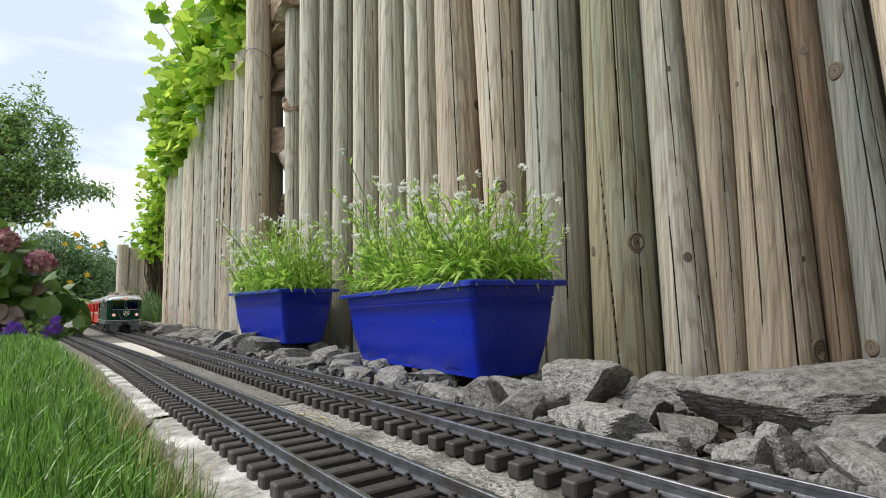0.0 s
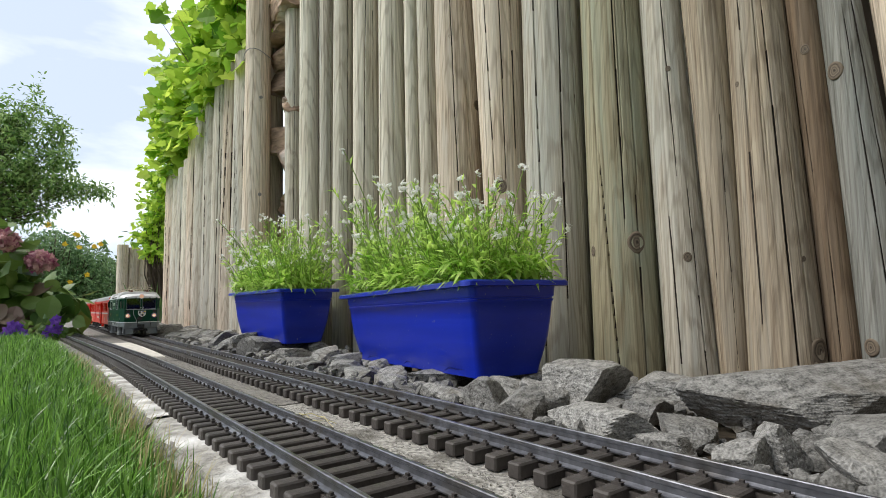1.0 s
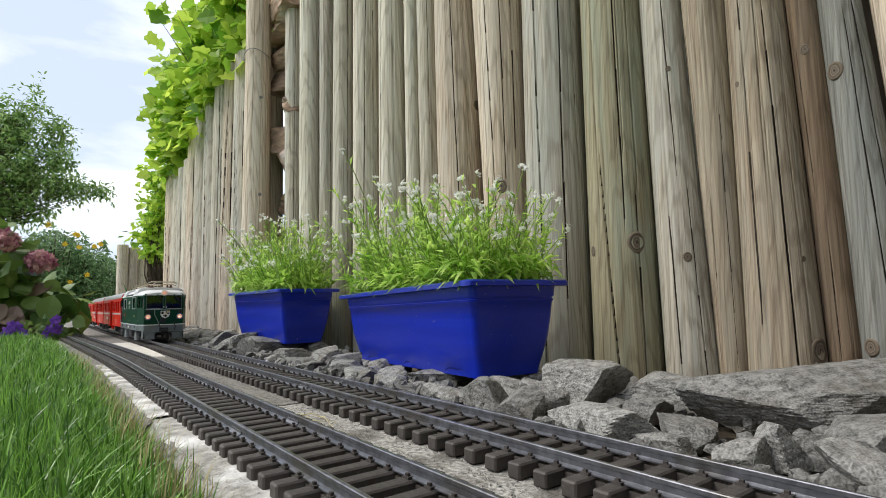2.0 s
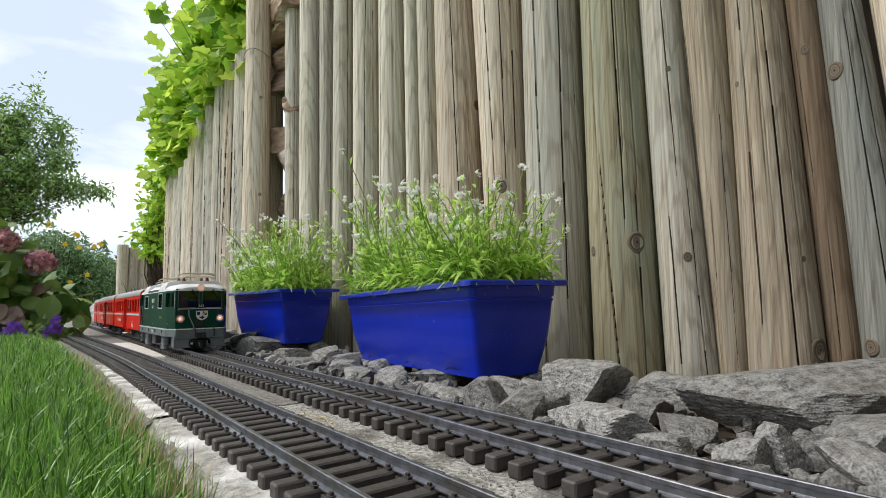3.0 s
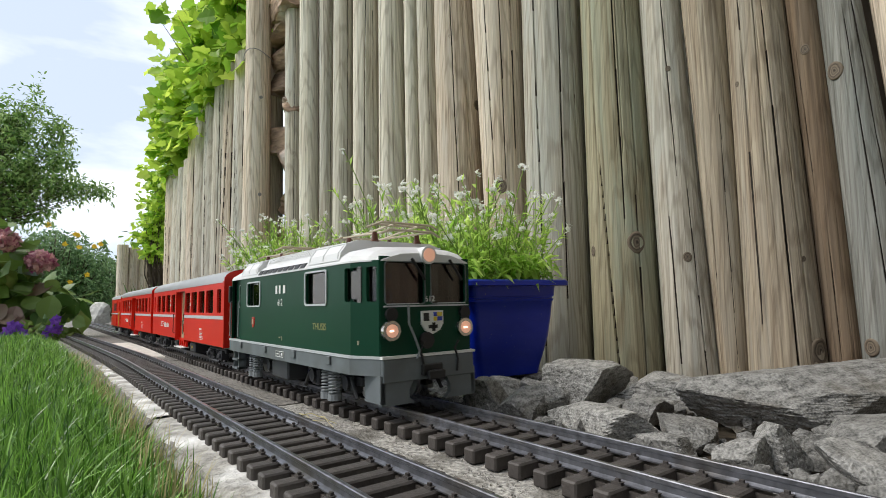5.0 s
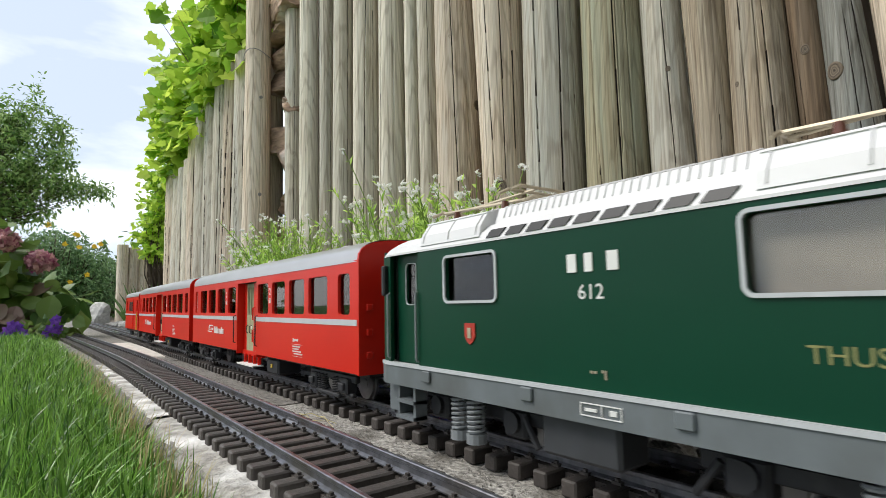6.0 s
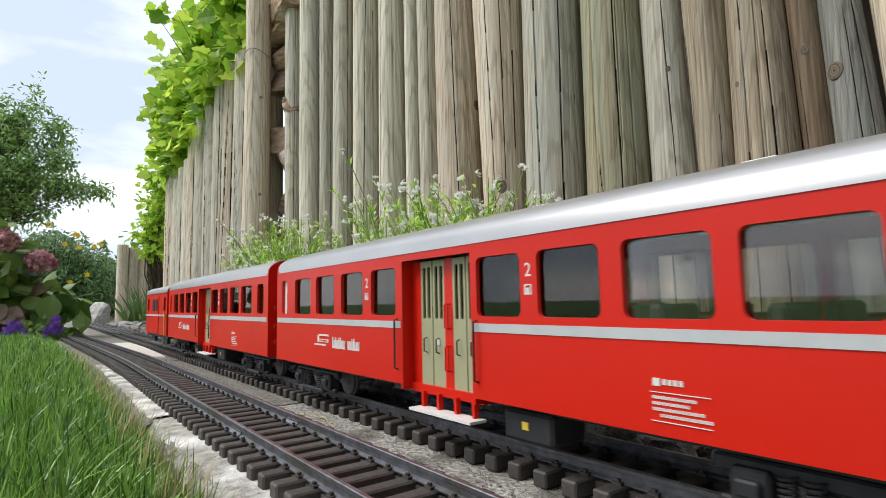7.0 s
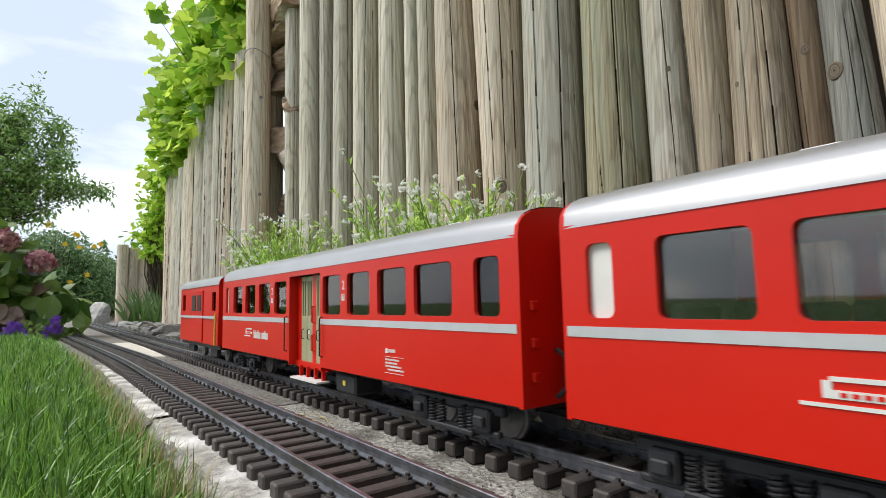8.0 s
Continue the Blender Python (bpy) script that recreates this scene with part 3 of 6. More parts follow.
# ---- palisade of round timber ----
# each log: its axis (x, y) and radius at the ground, then one metre up
NEAR_LOGS = [(0.650, 1.658, 0.0300, 0.650, 1.671, 0.0300), (0.650, 1.525, 0.0330, 0.650, 1.541, 0.0330), (0.650, 1.411, 0.0220, 0.650, 1.414, 0.0240),
             (0.650, 1.309, 0.0300, 0.650, 1.300, 0.0290), (0.656, 1.191, 0.0345, 0.657, 1.185, 0.0345), (0.679, 1.098, 0.0345, 0.680, 1.095, 0.0330),
             (0.696, 1.030, 0.0180, 0.695, 1.033, 0.0160), (0.708, 0.979, 0.0222, 0.706, 0.986, 0.0222), (0.731, 0.886, 0.0525, 0.726, 0.907, 0.0430),
             (0.757, 0.781, 0.0385, 0.754, 0.792, 0.0560), (0.784, 0.673, 0.0590, 0.786, 0.665, 0.0561), (0.814, 0.551, 0.0564, 0.814, 0.553, 0.0515),
             (0.838, 0.453, 0.0400, 0.833, 0.475, 0.0270), (0.852, 0.395, 0.0215, 0.849, 0.408, 0.0400), (0.869, 0.328, 0.0501, 0.867, 0.337, 0.0310),
             (0.885, 0.262, 0.0190, 0.879, 0.286, 0.0230), (0.898, 0.210, 0.0357, 0.887, 0.255, 0.0150), (0.915, 0.142, 0.0340, 0.900, 0.200, 0.0240),
             (0.932, 0.072, 0.0360, 0.926, 0.120, 0.0360), (0.950, 0.000, 0.0360, 0.946, 0.045, 0.0360)]
# unseen logs carry the palisade on past the camera, added to block light there
NEAR_LOGS += [(0.968 + 0.0195 * k, -0.076 - 0.079 * k, 0.038, 0.968 + 0.0195 * k, -0.050 - 0.079 * k, 0.037) for k in range(16)]
# further logs: x, y, radius, height of the top
FAR_LOGS = [(0.630, 3.400, 0.076, 0.890), (0.630, 3.240, 0.072, 0.830), (0.630, 3.100, 0.070, 0.857), (0.630, 2.965, 0.072, 0.872), (0.630, 2.810, 0.076, 0.970),
            (0.630, 2.655, 0.077, 1.035), (0.630, 2.495, 0.076, 1.025), (0.630, 2.345, 0.075, 1.060), (0.630, 2.195, 0.075, 1.090), (0.630, 2.040, 0.075, 1.080), (0.635, 1.900, 0.062, 1.080)]
# drying cracks: log, place across the visible face (-1 to 1) low and high, half width in radians, depth, from z, to z
CRACKS = [(10, -0.50, -0.58, 0.030, 0.20, -0.1, 0.9), (10, 0.22, 0.20, 0.024, 0.16, 0.10, 1.2), (10, -0.80, -0.75, 0.02, 0.12, 0.0, 0.5), (10, 0.70, 0.50, 0.018, 0.1, 0.25, 1.0),
          (11, -0.18, -0.55, 0.028, 0.18, -0.1, 0.36), (11, 0.42, 0.40, 0.026, 0.18, -0.1, 0.30), (11, 0.05, 0.08, 0.024, 0.16, 0.24, 1.2), (11, -0.62, -0.66, 0.020, 0.12, 0.20, 1.0), (11, 0.45, 0.46, 0.020, 0.12, 0.30, 0.9),
          (12, -0.35, -0.38, 0.034, 0.16, -0.1, 0.25), (12, 0.02, 0.10, 0.026, 0.12, 0.30, 0.8), (12, 0.45, 0.40, 0.022, 0.10, -0.1, 0.3), (12, 0.93, 0.95, 0.10, 0.35, -0.1, 1.2),
          (13, -0.60, -0.50, 0.060, 0.20, 0.12, 0.26), (13, 0.25, 0.30, 0.030, 0.10, 0.0, 0.4), (13, -0.97, -0.97, 0.12, 0.35, -0.1, 1.2),
          (14, 0.22, 0.22, 0.032, 0.22, -0.1, 0.55), (14, -0.52, -0.55, 0.028, 0.14, 0.05, 0.7), (14, -0.10, 0.0, 0.02, 0.10, 0.25, 0.9), (14, 0.62, 0.55, 0.02, 0.10, -0.1, 0.4), (14, 0.96, 0.95, 0.10, 0.40, -0.1, 1.2),
          (15, -0.95, -0.93, 0.22, 0.45, 0.10, 1.2), (15, -0.55, -0.62, 0.07, 0.22, 0.26, 0.45), (15, -0.2, -0.1, 0.05, 0.16, 0.02, 0.18),
          (16, 0.10, 0.15, 0.030, 0.12, -0.1, 0.5), (16, 0.60, 0.62, 0.030, 0.14, 0.2, 0.8), (16, 0.96, 0.96, 0.12, 0.4, -0.1, 1.2),
          (9, -0.45, -0.55, 0.022, 0.14, 0.2, 0.75), (9, 0.10, 0.02, 0.022, 0.14, 0.35, 1.2), (9, 0.55, 0.45, 0.036, 0.24, 0.40, 1.2), (9, -0.72, -0.75, 0.02, 0.1, 0.3, 1.0),
          (8, -0.12, -0.20, 0.022, 0.12, 0.3, 1.2), (8, 0.45, 0.40, 0.018, 0.10, 0.3, 0.8), (7, -0.95, -0.95, 0.14, 0.35, 0.1, 1.4), (7, 0.1, 0.1, 0.04, 0.1, 0.5, 1.2),
          (6, 0.93, 0.93, 0.12, 0.3, 0.1, 1.4), (5, -0.90, -0.85, 0.05, 0.22, 0.2, 1.3), (5, 0.1, 0.0, 0.02, 0.08, 0.4, 1.0), (4, -0.2, -0.1, 0.03, 0.14, 0.2, 1.1), (4, 0.45, 0.4, 0.024, 0.1, 0.3, 1.3),
          (3, 0.35, 0.30, 0.03, 0.12, 0.2, 1.2), (2, -0.92, -0.92, 0.16, 0.4, 0.1, 1.4), (2, 0.4, 0.3, 0.04, 0.14, 0.3, 1.2), (1, 0.75, 0.7, 0.04, 0.2, 0.2, 1.2), (0, -0.1, 0.1, 0.03, 0.1, 0.3, 1.1),
          (17, 0.0, 0.1, 0.03, 0.15, -0.1, 0.8)]
# knots: log, height, turn from the face towards the track in degrees, radius
KNOTS = [(10, 0.479, 44, 0.0124), (11, 0.202, 22, 0.0179), (11, 0.193, -62, 0.0085), (9, 0.337, -8, 0.0135), (8, 0.537, 59, 0.0112), (12, 0.173, 10, 0.0075), (14, 0.033, 52, 0.0178), (15, 0.461, -3, 0.0073),
         (16, 0.419, -31, 0.0123), (3, 0.549, 66, 0.0085), (16, 0.040, -38, 0.0111), (12, 0.485, 5, 0.0045), (8, 0.689, -14, 0.0038), (5, 0.773, 60, 0.0058), (7, 0.618, 2, 0.0040), (14, 0.43, -45, 0.004), (14, 0.16, 40, 0.004)]
# dark brown painted into the log cracks in place of their shade
M_CRACK = shade("crack_shade_brown", (0.030, 0.024, 0.018), 0.95, spread=0.3, scale=80)


def knot_material():
    """A branch stub seen end on: dark bark ring, brown rings, pale checked centre."""
    m = bpy.data.materials.new("timber_knot")
    m.use_nodes = True
    n, l = m.node_tree.nodes, m.node_tree.links
    p = n["Principled BSDF"]
    p.inputs["Roughness"].default_value = 0.85
    co = n.new("ShaderNodeTexCoord")
    mp = n.new("ShaderNodeMapping")
    mp.inputs["Scale"].default_value = (0, 1, 0.8)
    ln = n.new("ShaderNodeVectorMath")
    ln.operation = "LENGTH"
    nz = n.new("ShaderNodeTexNoise")
    nz.inputs["Scale"].default_value = 2.2
    ad = n.new("ShaderNodeMath")
    ad.operation = "MULTIPLY_ADD"
    ad.inputs[1].default_value = 0.30
    l.new(co.outputs["Object"], mp.inputs["Vector"])
    l.new(co.outputs["Object"], nz.inputs["Vector"])
    l.new(mp.outputs["Vector"], ln.inputs[0])
    l.new(nz.outputs["Fac"], ad.inputs[0])
    l.new(ln.outputs["Value"], ad.inputs[2])
    ramp = n.new("ShaderNodeValToRGB")
    cr = ramp.color_ramp
    cr.elements[0].position, cr.elements[0].color = 0.25, (0.05, 0.038, 0.028, 1)
    cr.elements[1].position, cr.elements[1].color = 0.98, (0.16, 0.125, 0.09, 1)
    for at, c in ((0.38, (0.17, 0.135, 0.10, 1)), (0.50, (0.10, 0.078, 0.055, 1)), (0.62, (0.20, 0.16, 0.115, 1)), (0.76, (0.055, 0.042, 0.032, 1)), (0.84, (0.12, 0.092, 0.065, 1))):
        e = cr.elements.new(at)
        e.color = c
    l.new(ad.outputs["Value"], ramp.inputs["Fac"])
    l.new(ramp.outputs["Color"], p.inputs["Base Color"])
    return m


M_KNOT = knot_material()


def knot_mesh(bend):
    """A slightly domed disc of radius one in the y-z plane, bent round a log of that radius."""
    bm = bmesh.new()
    rings = [[bm.verts.new((d + math.sqrt(bend * bend - (q * math.cos(0.3142 * k)) ** 2) - bend, q * math.cos(0.3142 * k), q * 1.2 * math.sin(0.3142 * k))) for k in range(20)] for q, d in ((1.0, -0.30), (0.97, 0.0), (0.8, 0.06), (0.66, 0.04), (0.5, 0.0), (0.25, 0.02))]
    for a, b in zip(rings, rings[1:]):
        for k in range(20):
            bm.faces.new((a[k], a[(k + 1) % 20], b[(k + 1) % 20], b[k])).smooth = True
    bm.faces.new(rings[-1])
    me = bpy.data.meshes.new("knot")
    bm.to_mesh(me)
    bm.free()
    me.materials.append(M_KNOT)
    return me


def log_mesh(seed, low, high, z0, z1, cracks=(), facing=-2.2):
    """A round timber from low to high = (x, y, radius) at z = 0 and 1, with split cracks on the face turned to the track."""
    rr = random.Random(seed)
    bm = bmesh.new()
    n, m = 208, 84
    ph = [rr.uniform(0, 6.28) for k in range(5)]
    # finer steps on the face towards the track
    turns = [facing - 1.65 + 3.3 * i / 168 for i in range(168)] + [facing + 1.65 + (6.28318 - 3.3) * i / 40 for i in range(40)]
    slits = [(math.asin(a), math.asin(b), w, d, za, zb, rr.uniform(0, 6)) for a, b, w, d, za, zb in cracks]
    rings, deep = [], []
    for j in range(m + 1):
        z = z0 + (z1 - z0) * j / m
        s = min(z, 0.95)
        cx, cy, r = (low[k] + (high[k] - low[k]) * s for k in range(3))
        bow = 0.0015 * math.sin(2.4 * z + ph[4])
        ring, marks = [], []
        for a in turns:
            q = r * (1.0 + 0.010 * math.sin(2 * a + ph[0] + z) + 0.007 * math.sin(3 * a + ph[1] - 2 * z) + 0.008 * math.sin(5 * z + ph[2]) + 0.004 * math.sin(17 * a + 3 * z + ph[3]))
            cut, dark = 0.0, False
            for lo, hi, w, d, za, zb, sh in slits:
                if za <= z <= zb:
                    mid = facing + lo + (hi - lo) * min(1.0, max(0.0, (z - za) / (zb - za))) + 0.03 * math.sin(4.1 * z + sh) + 0.006 * math.sin(19 * z + sh)
                    wide = 0.8 * w * (0.45 + 0.55 * min(1.0, 6 * min(z - za, zb - z) + 0.15 * math.sin(31 * z + sh)))
                    da = abs((a - mid + math.pi) % (2 * math.pi) - math.pi)
                    if da < wide:
                        cut = max(cut, d * (1 - (da / wide) ** 2))
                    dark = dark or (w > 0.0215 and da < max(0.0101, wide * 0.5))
            ring.append(bm.verts.new((cx + q * (1 - cut) * math.cos(a), cy + bow + q * (1 - cut) * math.sin(a), z)))
            marks.append(dark)
        rings.append(ring)
        deep.append(marks)
    for j, (a, b) in enumerate(zip(rings, rings[1:])):
        for i in range(n):
            k = (i + 1) % n
            f = bm.faces.new((a[i], a[k], b[k], b[i]))
            f.smooth = True
            # faces inside a crack take the painted shade colour
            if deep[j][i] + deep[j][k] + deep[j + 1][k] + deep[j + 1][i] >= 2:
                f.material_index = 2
    for ring in (rings[-1], rings[0]):
        mid = sum((v.co for v in ring), Vector()) / n
        c = [bm.verts.new(mid + (v.co - mid) * 0.93 + Vector((0, 0, 0.006 if ring is rings[-1] else 0))) for v in ring]
        for i in range(n):
            bm.faces.new((ring[i], ring[(i + 1) % n], c[(i + 1) % n], c[i]))
        f = bm.faces.new(c)
        f.material_index = 1
    return bm


def build_palisade():
    fence = new("palisade_fence")
    tagged(fence, "tall palisade of weathered round timber logs", "wooden fence")
    rr = random.Random(21)
    tone = {0: M_WOOD_GREY, 1: M_WOOD, 2: M_WOOD_GREY, 3: M_WOOD, 8: M_WOOD_BROWN, 9: M_WOOD_BROWN, 10: M_WOOD_GREY, 11: M_WOOD_GREEN, 12: M_WOOD_GREY, 13: M_WOOD_TAN, 14: M_WOOD_TAN, 15: M_WOOD_RED, 16: M_WOOD_SILVER, 17: M_WOOD_BROWN, 18: M_WOOD_DARK, 19: M_WOOD_DARK}
    for i, (xa, ya, ra, xb, yb, rb) in enumerate(NEAR_LOGS):
        facing = math.pi + math.atan2(ya, xa)
        cracks = [c[1:] for c in CRACKS if c[0] == i]
        cracks += [(u, u + rr.uniform(-0.1, 0.1), rr.uniform(0.014, 0.020), 0.05, za, za + rr.uniform(0.2, 0.6)) for u, za in [(rr.uniform(-0.8, 0.8), rr.uniform(-0.1, 0.9)) for k in range(2)]]
        bm = log_mesh(100 + i, (0, 0, ra * 1.02), (xb - xa, yb - ya, rb * 1.02), -0.12, 1.62 + rr.uniform(-0.05, 0.05), cracks, facing)
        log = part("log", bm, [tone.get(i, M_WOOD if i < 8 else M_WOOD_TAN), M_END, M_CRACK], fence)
        log.matrix_basis = pose(xa, ya, 0)
        for k, z, turn, size in KNOTS:
            if k == i:
                a, r = facing + radians(turn), ra + (rb - ra) * z
                ob = new("knot", knot_mesh(r * 1.02 / size))
                ob.parent = log
                ob.matrix_basis = pose((xb - xa) * z + r * 1.032 * math.cos(a), (yb - ya) * z + r * 1.032 * math.sin(a), z, 0, 0, math.degrees(a)) @ Matrix.Diagonal((size * 0.9, size * 0.9, size * 0.9, 1))
    for i, (x, y, r, top) in enumerate(FAR_LOGS):
        facing = math.pi + math.atan2(y, x)
        cracks = [(u, u + rr.uniform(-0.1, 0.1), 0.03, 0.12, za, za + rr.uniform(0.3, 0.8)) for u, za in [(rr.uniform(-0.9, 0.2), rr.uniform(0, 0.5)) for k in range(4)]]
        bm = log_mesh(200 + i, (0, 0, r), (rr.uniform(-0.006, 0.006), rr.uniform(-0.006, 0.006), r * 0.96), -0.1, top, cracks, facing)
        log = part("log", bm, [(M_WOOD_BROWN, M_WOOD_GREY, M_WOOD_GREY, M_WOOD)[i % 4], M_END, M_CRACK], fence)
        log.matrix_basis = pose(x, y, 0)
    # added dark strips hide the sky behind the joints and stand for shade
    for (xa, ya, *_), (xb, yb, *_) in zip(NEAR_LOGS, NEAR_LOGS[1:]):
        bm = bmesh.new()
        q = [(xa + 0.012, ya), (xb + 0.012, yb), (xb + 0.024, yb), (xa + 0.024, ya)]
        lo, hi = [bm.verts.new((a, b, -0.1)) for a, b in q], [bm.verts.new((a, b, 1.5)) for a, b in q]
        for k in range(4):
            bm.faces.new((lo[k], lo[(k + 1) % 4], hi[(k + 1) % 4], hi[k]))
        bm.faces.new(lo[::-1])
        bm.faces.new(hi)
        part("backing_batten", bm, M_BARK, fence, "dark strip added behind a log joint as its shade")
    # the thick post with bolts at the gap
    post = new("gate_post")
    tagged(post, "thick round brown timber post with bolts and wire", "wooden post")
    bm = log_mesh(300, (0, 0, 0.0475), (0, -0.012, 0.0435), -0.1, 1.66, [(0.3, 0.25, 0.02, 0.08, 0.2, 1.2), (-0.4, -0.3, 0.02, 0.08, 0.5, 1.5), (0.7, 0.65, 0.02, 0.08, 0.1, 0.9)], -1.9)
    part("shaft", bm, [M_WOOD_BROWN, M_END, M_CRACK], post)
    post.matrix_basis = pose(0.578, 1.834, 0)
    for z in (0.486, 0.825):
        bm = bmesh.new()
        disc_x(bm, -0.050, -0.040, 0.0, z, 0.010, 14)
        disc_x(bm, -0.055, -0.050, 0.0, z, 0.006, 8)
        for v in bm.verts:
            v.co = Matrix.Rotation(radians(86), 4, "Z") @ v.co
        part("bolt", bm, M_JOINER, post, "weathered steel bolt head")
    bm = bmesh.new()
    ring = [(0.0490 * math.cos(a), -0.010 + 0.0490 * math.sin(a), 0.985 + 0.012 * math.sin(a * 2)) for a in [6.2832 * k / 20 for k in range(21)]]
    tube(bm, ring, 0.0014, 5)
    part("wire", bm, M_JOINER, post, "thin wire tied round the post")


build_ground()
build_bank()
build_track("model_track", XA, bend_a, 0.0092, 4.6, "lawn-side model track with dark rails on brown plastic sleepers")
build_track("model_track", XB, lambda y: 0.0, 0.0131, 5.2, "fence-side model track with dark rails on brown plastic sleepers")
def build_rubble():
    """Small chips filling the joints between the stones."""
    r = random.Random(19)
    v, f = [], []
    bm = bmesh.new()
    bmesh.ops.create_icosphere(bm, subdivisions=1, radius=1.0)
    base = [q.co.copy() for q in bm.verts]
    faces = [tuple(q.index for q in g.verts) for g in bm.faces]
    bm.free()
    for k in range(800):
        y = 0.06 + 3.6 * r.random() ** 1.5
        x = 0.350 + (r.random() ** 1.8) * 0.24
        s = r.uniform(0.004, 0.012) * (1 + 0.5 * min(1, y / 2))
        x = max(x, 0.347 + s)
        turn = Euler((r.uniform(0, 6), r.uniform(0, 6), r.uniform(0, 6))).to_matrix()
        size = Vector((s * r.uniform(0.7, 1.1), s * r.uniform(0.7, 1.3), s * r.uniform(0.45, 0.8)))
        b = len(v)
        for q in base:
            w = Vector((q.x * size.x, q.y * size.y, q.z * size.z)) * r.uniform(0.72, 1.05)
            w = turn @ w
            v.append((x + w.x, y + w.y, -0.001 + s * 0.3 + w.z))
        f += [tuple(i + b for i in t) for t in faces]
    tagged(raw_mesh("rubble", v, f, M_STONE), "small grey stone chips between the larger stones", "rubble", kind="stuff")


build_palisade()
build_rocks()
build_rubble()
# ---- the model train ----
M_RED = shade("red_lacquer", (0.62, 0.013, 0.004), 0.40, spread=0.04, scale=12, bump=0.02, coat=0.06, specular=0.3)
M_GREEN = shade("dark_green_lacquer", (0.0018, 0.042, 0.021), 0.42, spread=0.08, scale=12, bump=0.02, coat=0.03, specular=0.2)
M_FRAME = shade("blue_grey_frame", (0.135, 0.155, 0.165), 0.5, spread=0.10, scale=60, second=(0.10, 0.11, 0.11), second_scale=25)
M_SPRING = shade("pale_grey_spring", (0.22, 0.24, 0.25), 0.5, spread=0.12, scale=80)
M_SILVER = shade("silver_roof_paint", (0.46, 0.46, 0.47), 0.32, metal=0.6, spread=0.04, scale=20)
M_WHITE = shade("white_roof_paint", (0.68, 0.68, 0.69), 0.5, spread=0.04, scale=25, second=(0.55, 0.54, 0.52), second_scale=14, second_range=(0.6, 0.85))
M_MARK = shade("pale_marking", (0.72, 0.72, 0.70), 0.5, spread=0.05, scale=60)
M_STRIPE = shade("grey_white_stripe", (0.48, 0.50, 0.52), 0.45, spread=0.06, scale=60)
M_BLACK = shade("black_plastic", (0.012, 0.012, 0.013), 0.5, spread=0.3, scale=80)
M_DARK = shade("dark_grey_running_gear", (0.017, 0.018, 0.021), 0.6, spread=0.3, scale=80, second=(0.04, 0.04, 0.04), second_scale=60, second_range=(0.55, 0.8))
M_GEAR = shade("mid_grey_equipment", (0.036, 0.039, 0.043), 0.55, spread=0.2, scale=60)
M_CONSOLE = shade("grey_console", (0.16, 0.16, 0.155), 0.6, spread=0.15, scale=60)
M_STEEL = shade("steel_tyre", (0.35, 0.35, 0.36), 0.35, metal=0.9, spread=0.2, scale=80)
M_DOOR = shade("olive_cream_door", (0.36, 0.36, 0.22), 0.5, spread=0.05, scale=30)
M_SEAT = shade("dark_seat", (0.035, 0.036, 0.045), 0.7, spread=0.2, scale=60)
M_FLOOR = shade("cabin_floor", (0.16, 0.13, 0.10), 0.8, spread=0.2, scale=40)
M_INNER = shade("beige_cabin_wall", (0.40, 0.36, 0.31), 0.7, spread=0.1, scale=30)
M_GOLD = shade("pale_bronze_rod", (0.42, 0.36, 0.26), 0.45, metal=0.3, spread=0.15, scale=80)
M_NAME = shade("olive_gold_letter", (0.24, 0.24, 0.09), 0.5, spread=0.05, scale=60)
M_BROWN = shade("brown_insulator", (0.10, 0.035, 0.02), 0.35, spread=0.1, scale=60)
M_SHIELD_RED = shade("red_shield", (0.42, 0.035, 0.02), 0.45, spread=0.05, scale=60)
M_YEL = shade("yellow_paint", (0.70, 0.52, 0.06), 0.5, spread=0.05, scale=60)
M_BLUEP = shade("blue_paint", (0.03, 0.05, 0.35), 0.5, spread=0.05, scale=60)
M_SKIN = shade("plain_tan_plastic", (0.40, 0.22, 0.13), 0.6, spread=0.05, scale=60)
M_CHROME = shade("bright_lamp_ring", (0.60, 0.58, 0.55), 0.25, metal=0.9, spread=0.05, scale=60)
M_GLASS = glass_material("tinted_pane", (0.84, 0.84, 0.82))
M_DARKGLASS = glass_material("smoked_pane", (0.34, 0.25, 0.25))
M_LAMP = glow_material("warm_lamp", (1.0, 0.52, 0.36), 0.30)
M_BULB = glow_material("lamp_filament", (1.0, 0.85, 0.7), 2.5)

WHEELS = []          # (wheelset, y, z, radius)


def lettering(text, size, material, parent, m, name="lettering", wide=1.0):
    cu = bpy.data.curves.new(name, "FONT")
    cu.body, cu.size, cu.extrude, cu.align_x, cu.align_y = text, size, 0.0001, "CENTER", "CENTER"
    cu.resolution_u = 3
    tmp = bpy.data.objects.new(name, cu)
    scene.collection.objects.link(tmp)
    me = bpy.data.meshes.new_from_object(tmp.evaluated_get(bpy.context.evaluated_depsgraph_get()))
    bpy.data.objects.remove(tmp)
    me.transform(Matrix.Diagonal((wide, 1, 1, 1)))
    me.materials.clear()
    me.materials.append(material)
    ob = new(name, me)
    ob.parent = parent
    ob.matrix_basis = m
    return ob


def side_pose(x, y, z):
    """Lettering on the side that faces -x, reading towards -y."""
    return Matrix.Translation((x, y, z)) @ Matrix(((0, 0, -1, 0), (-1, 0, 0, 0), (0, 1, 0, 0), (0, 0, 0, 1)))


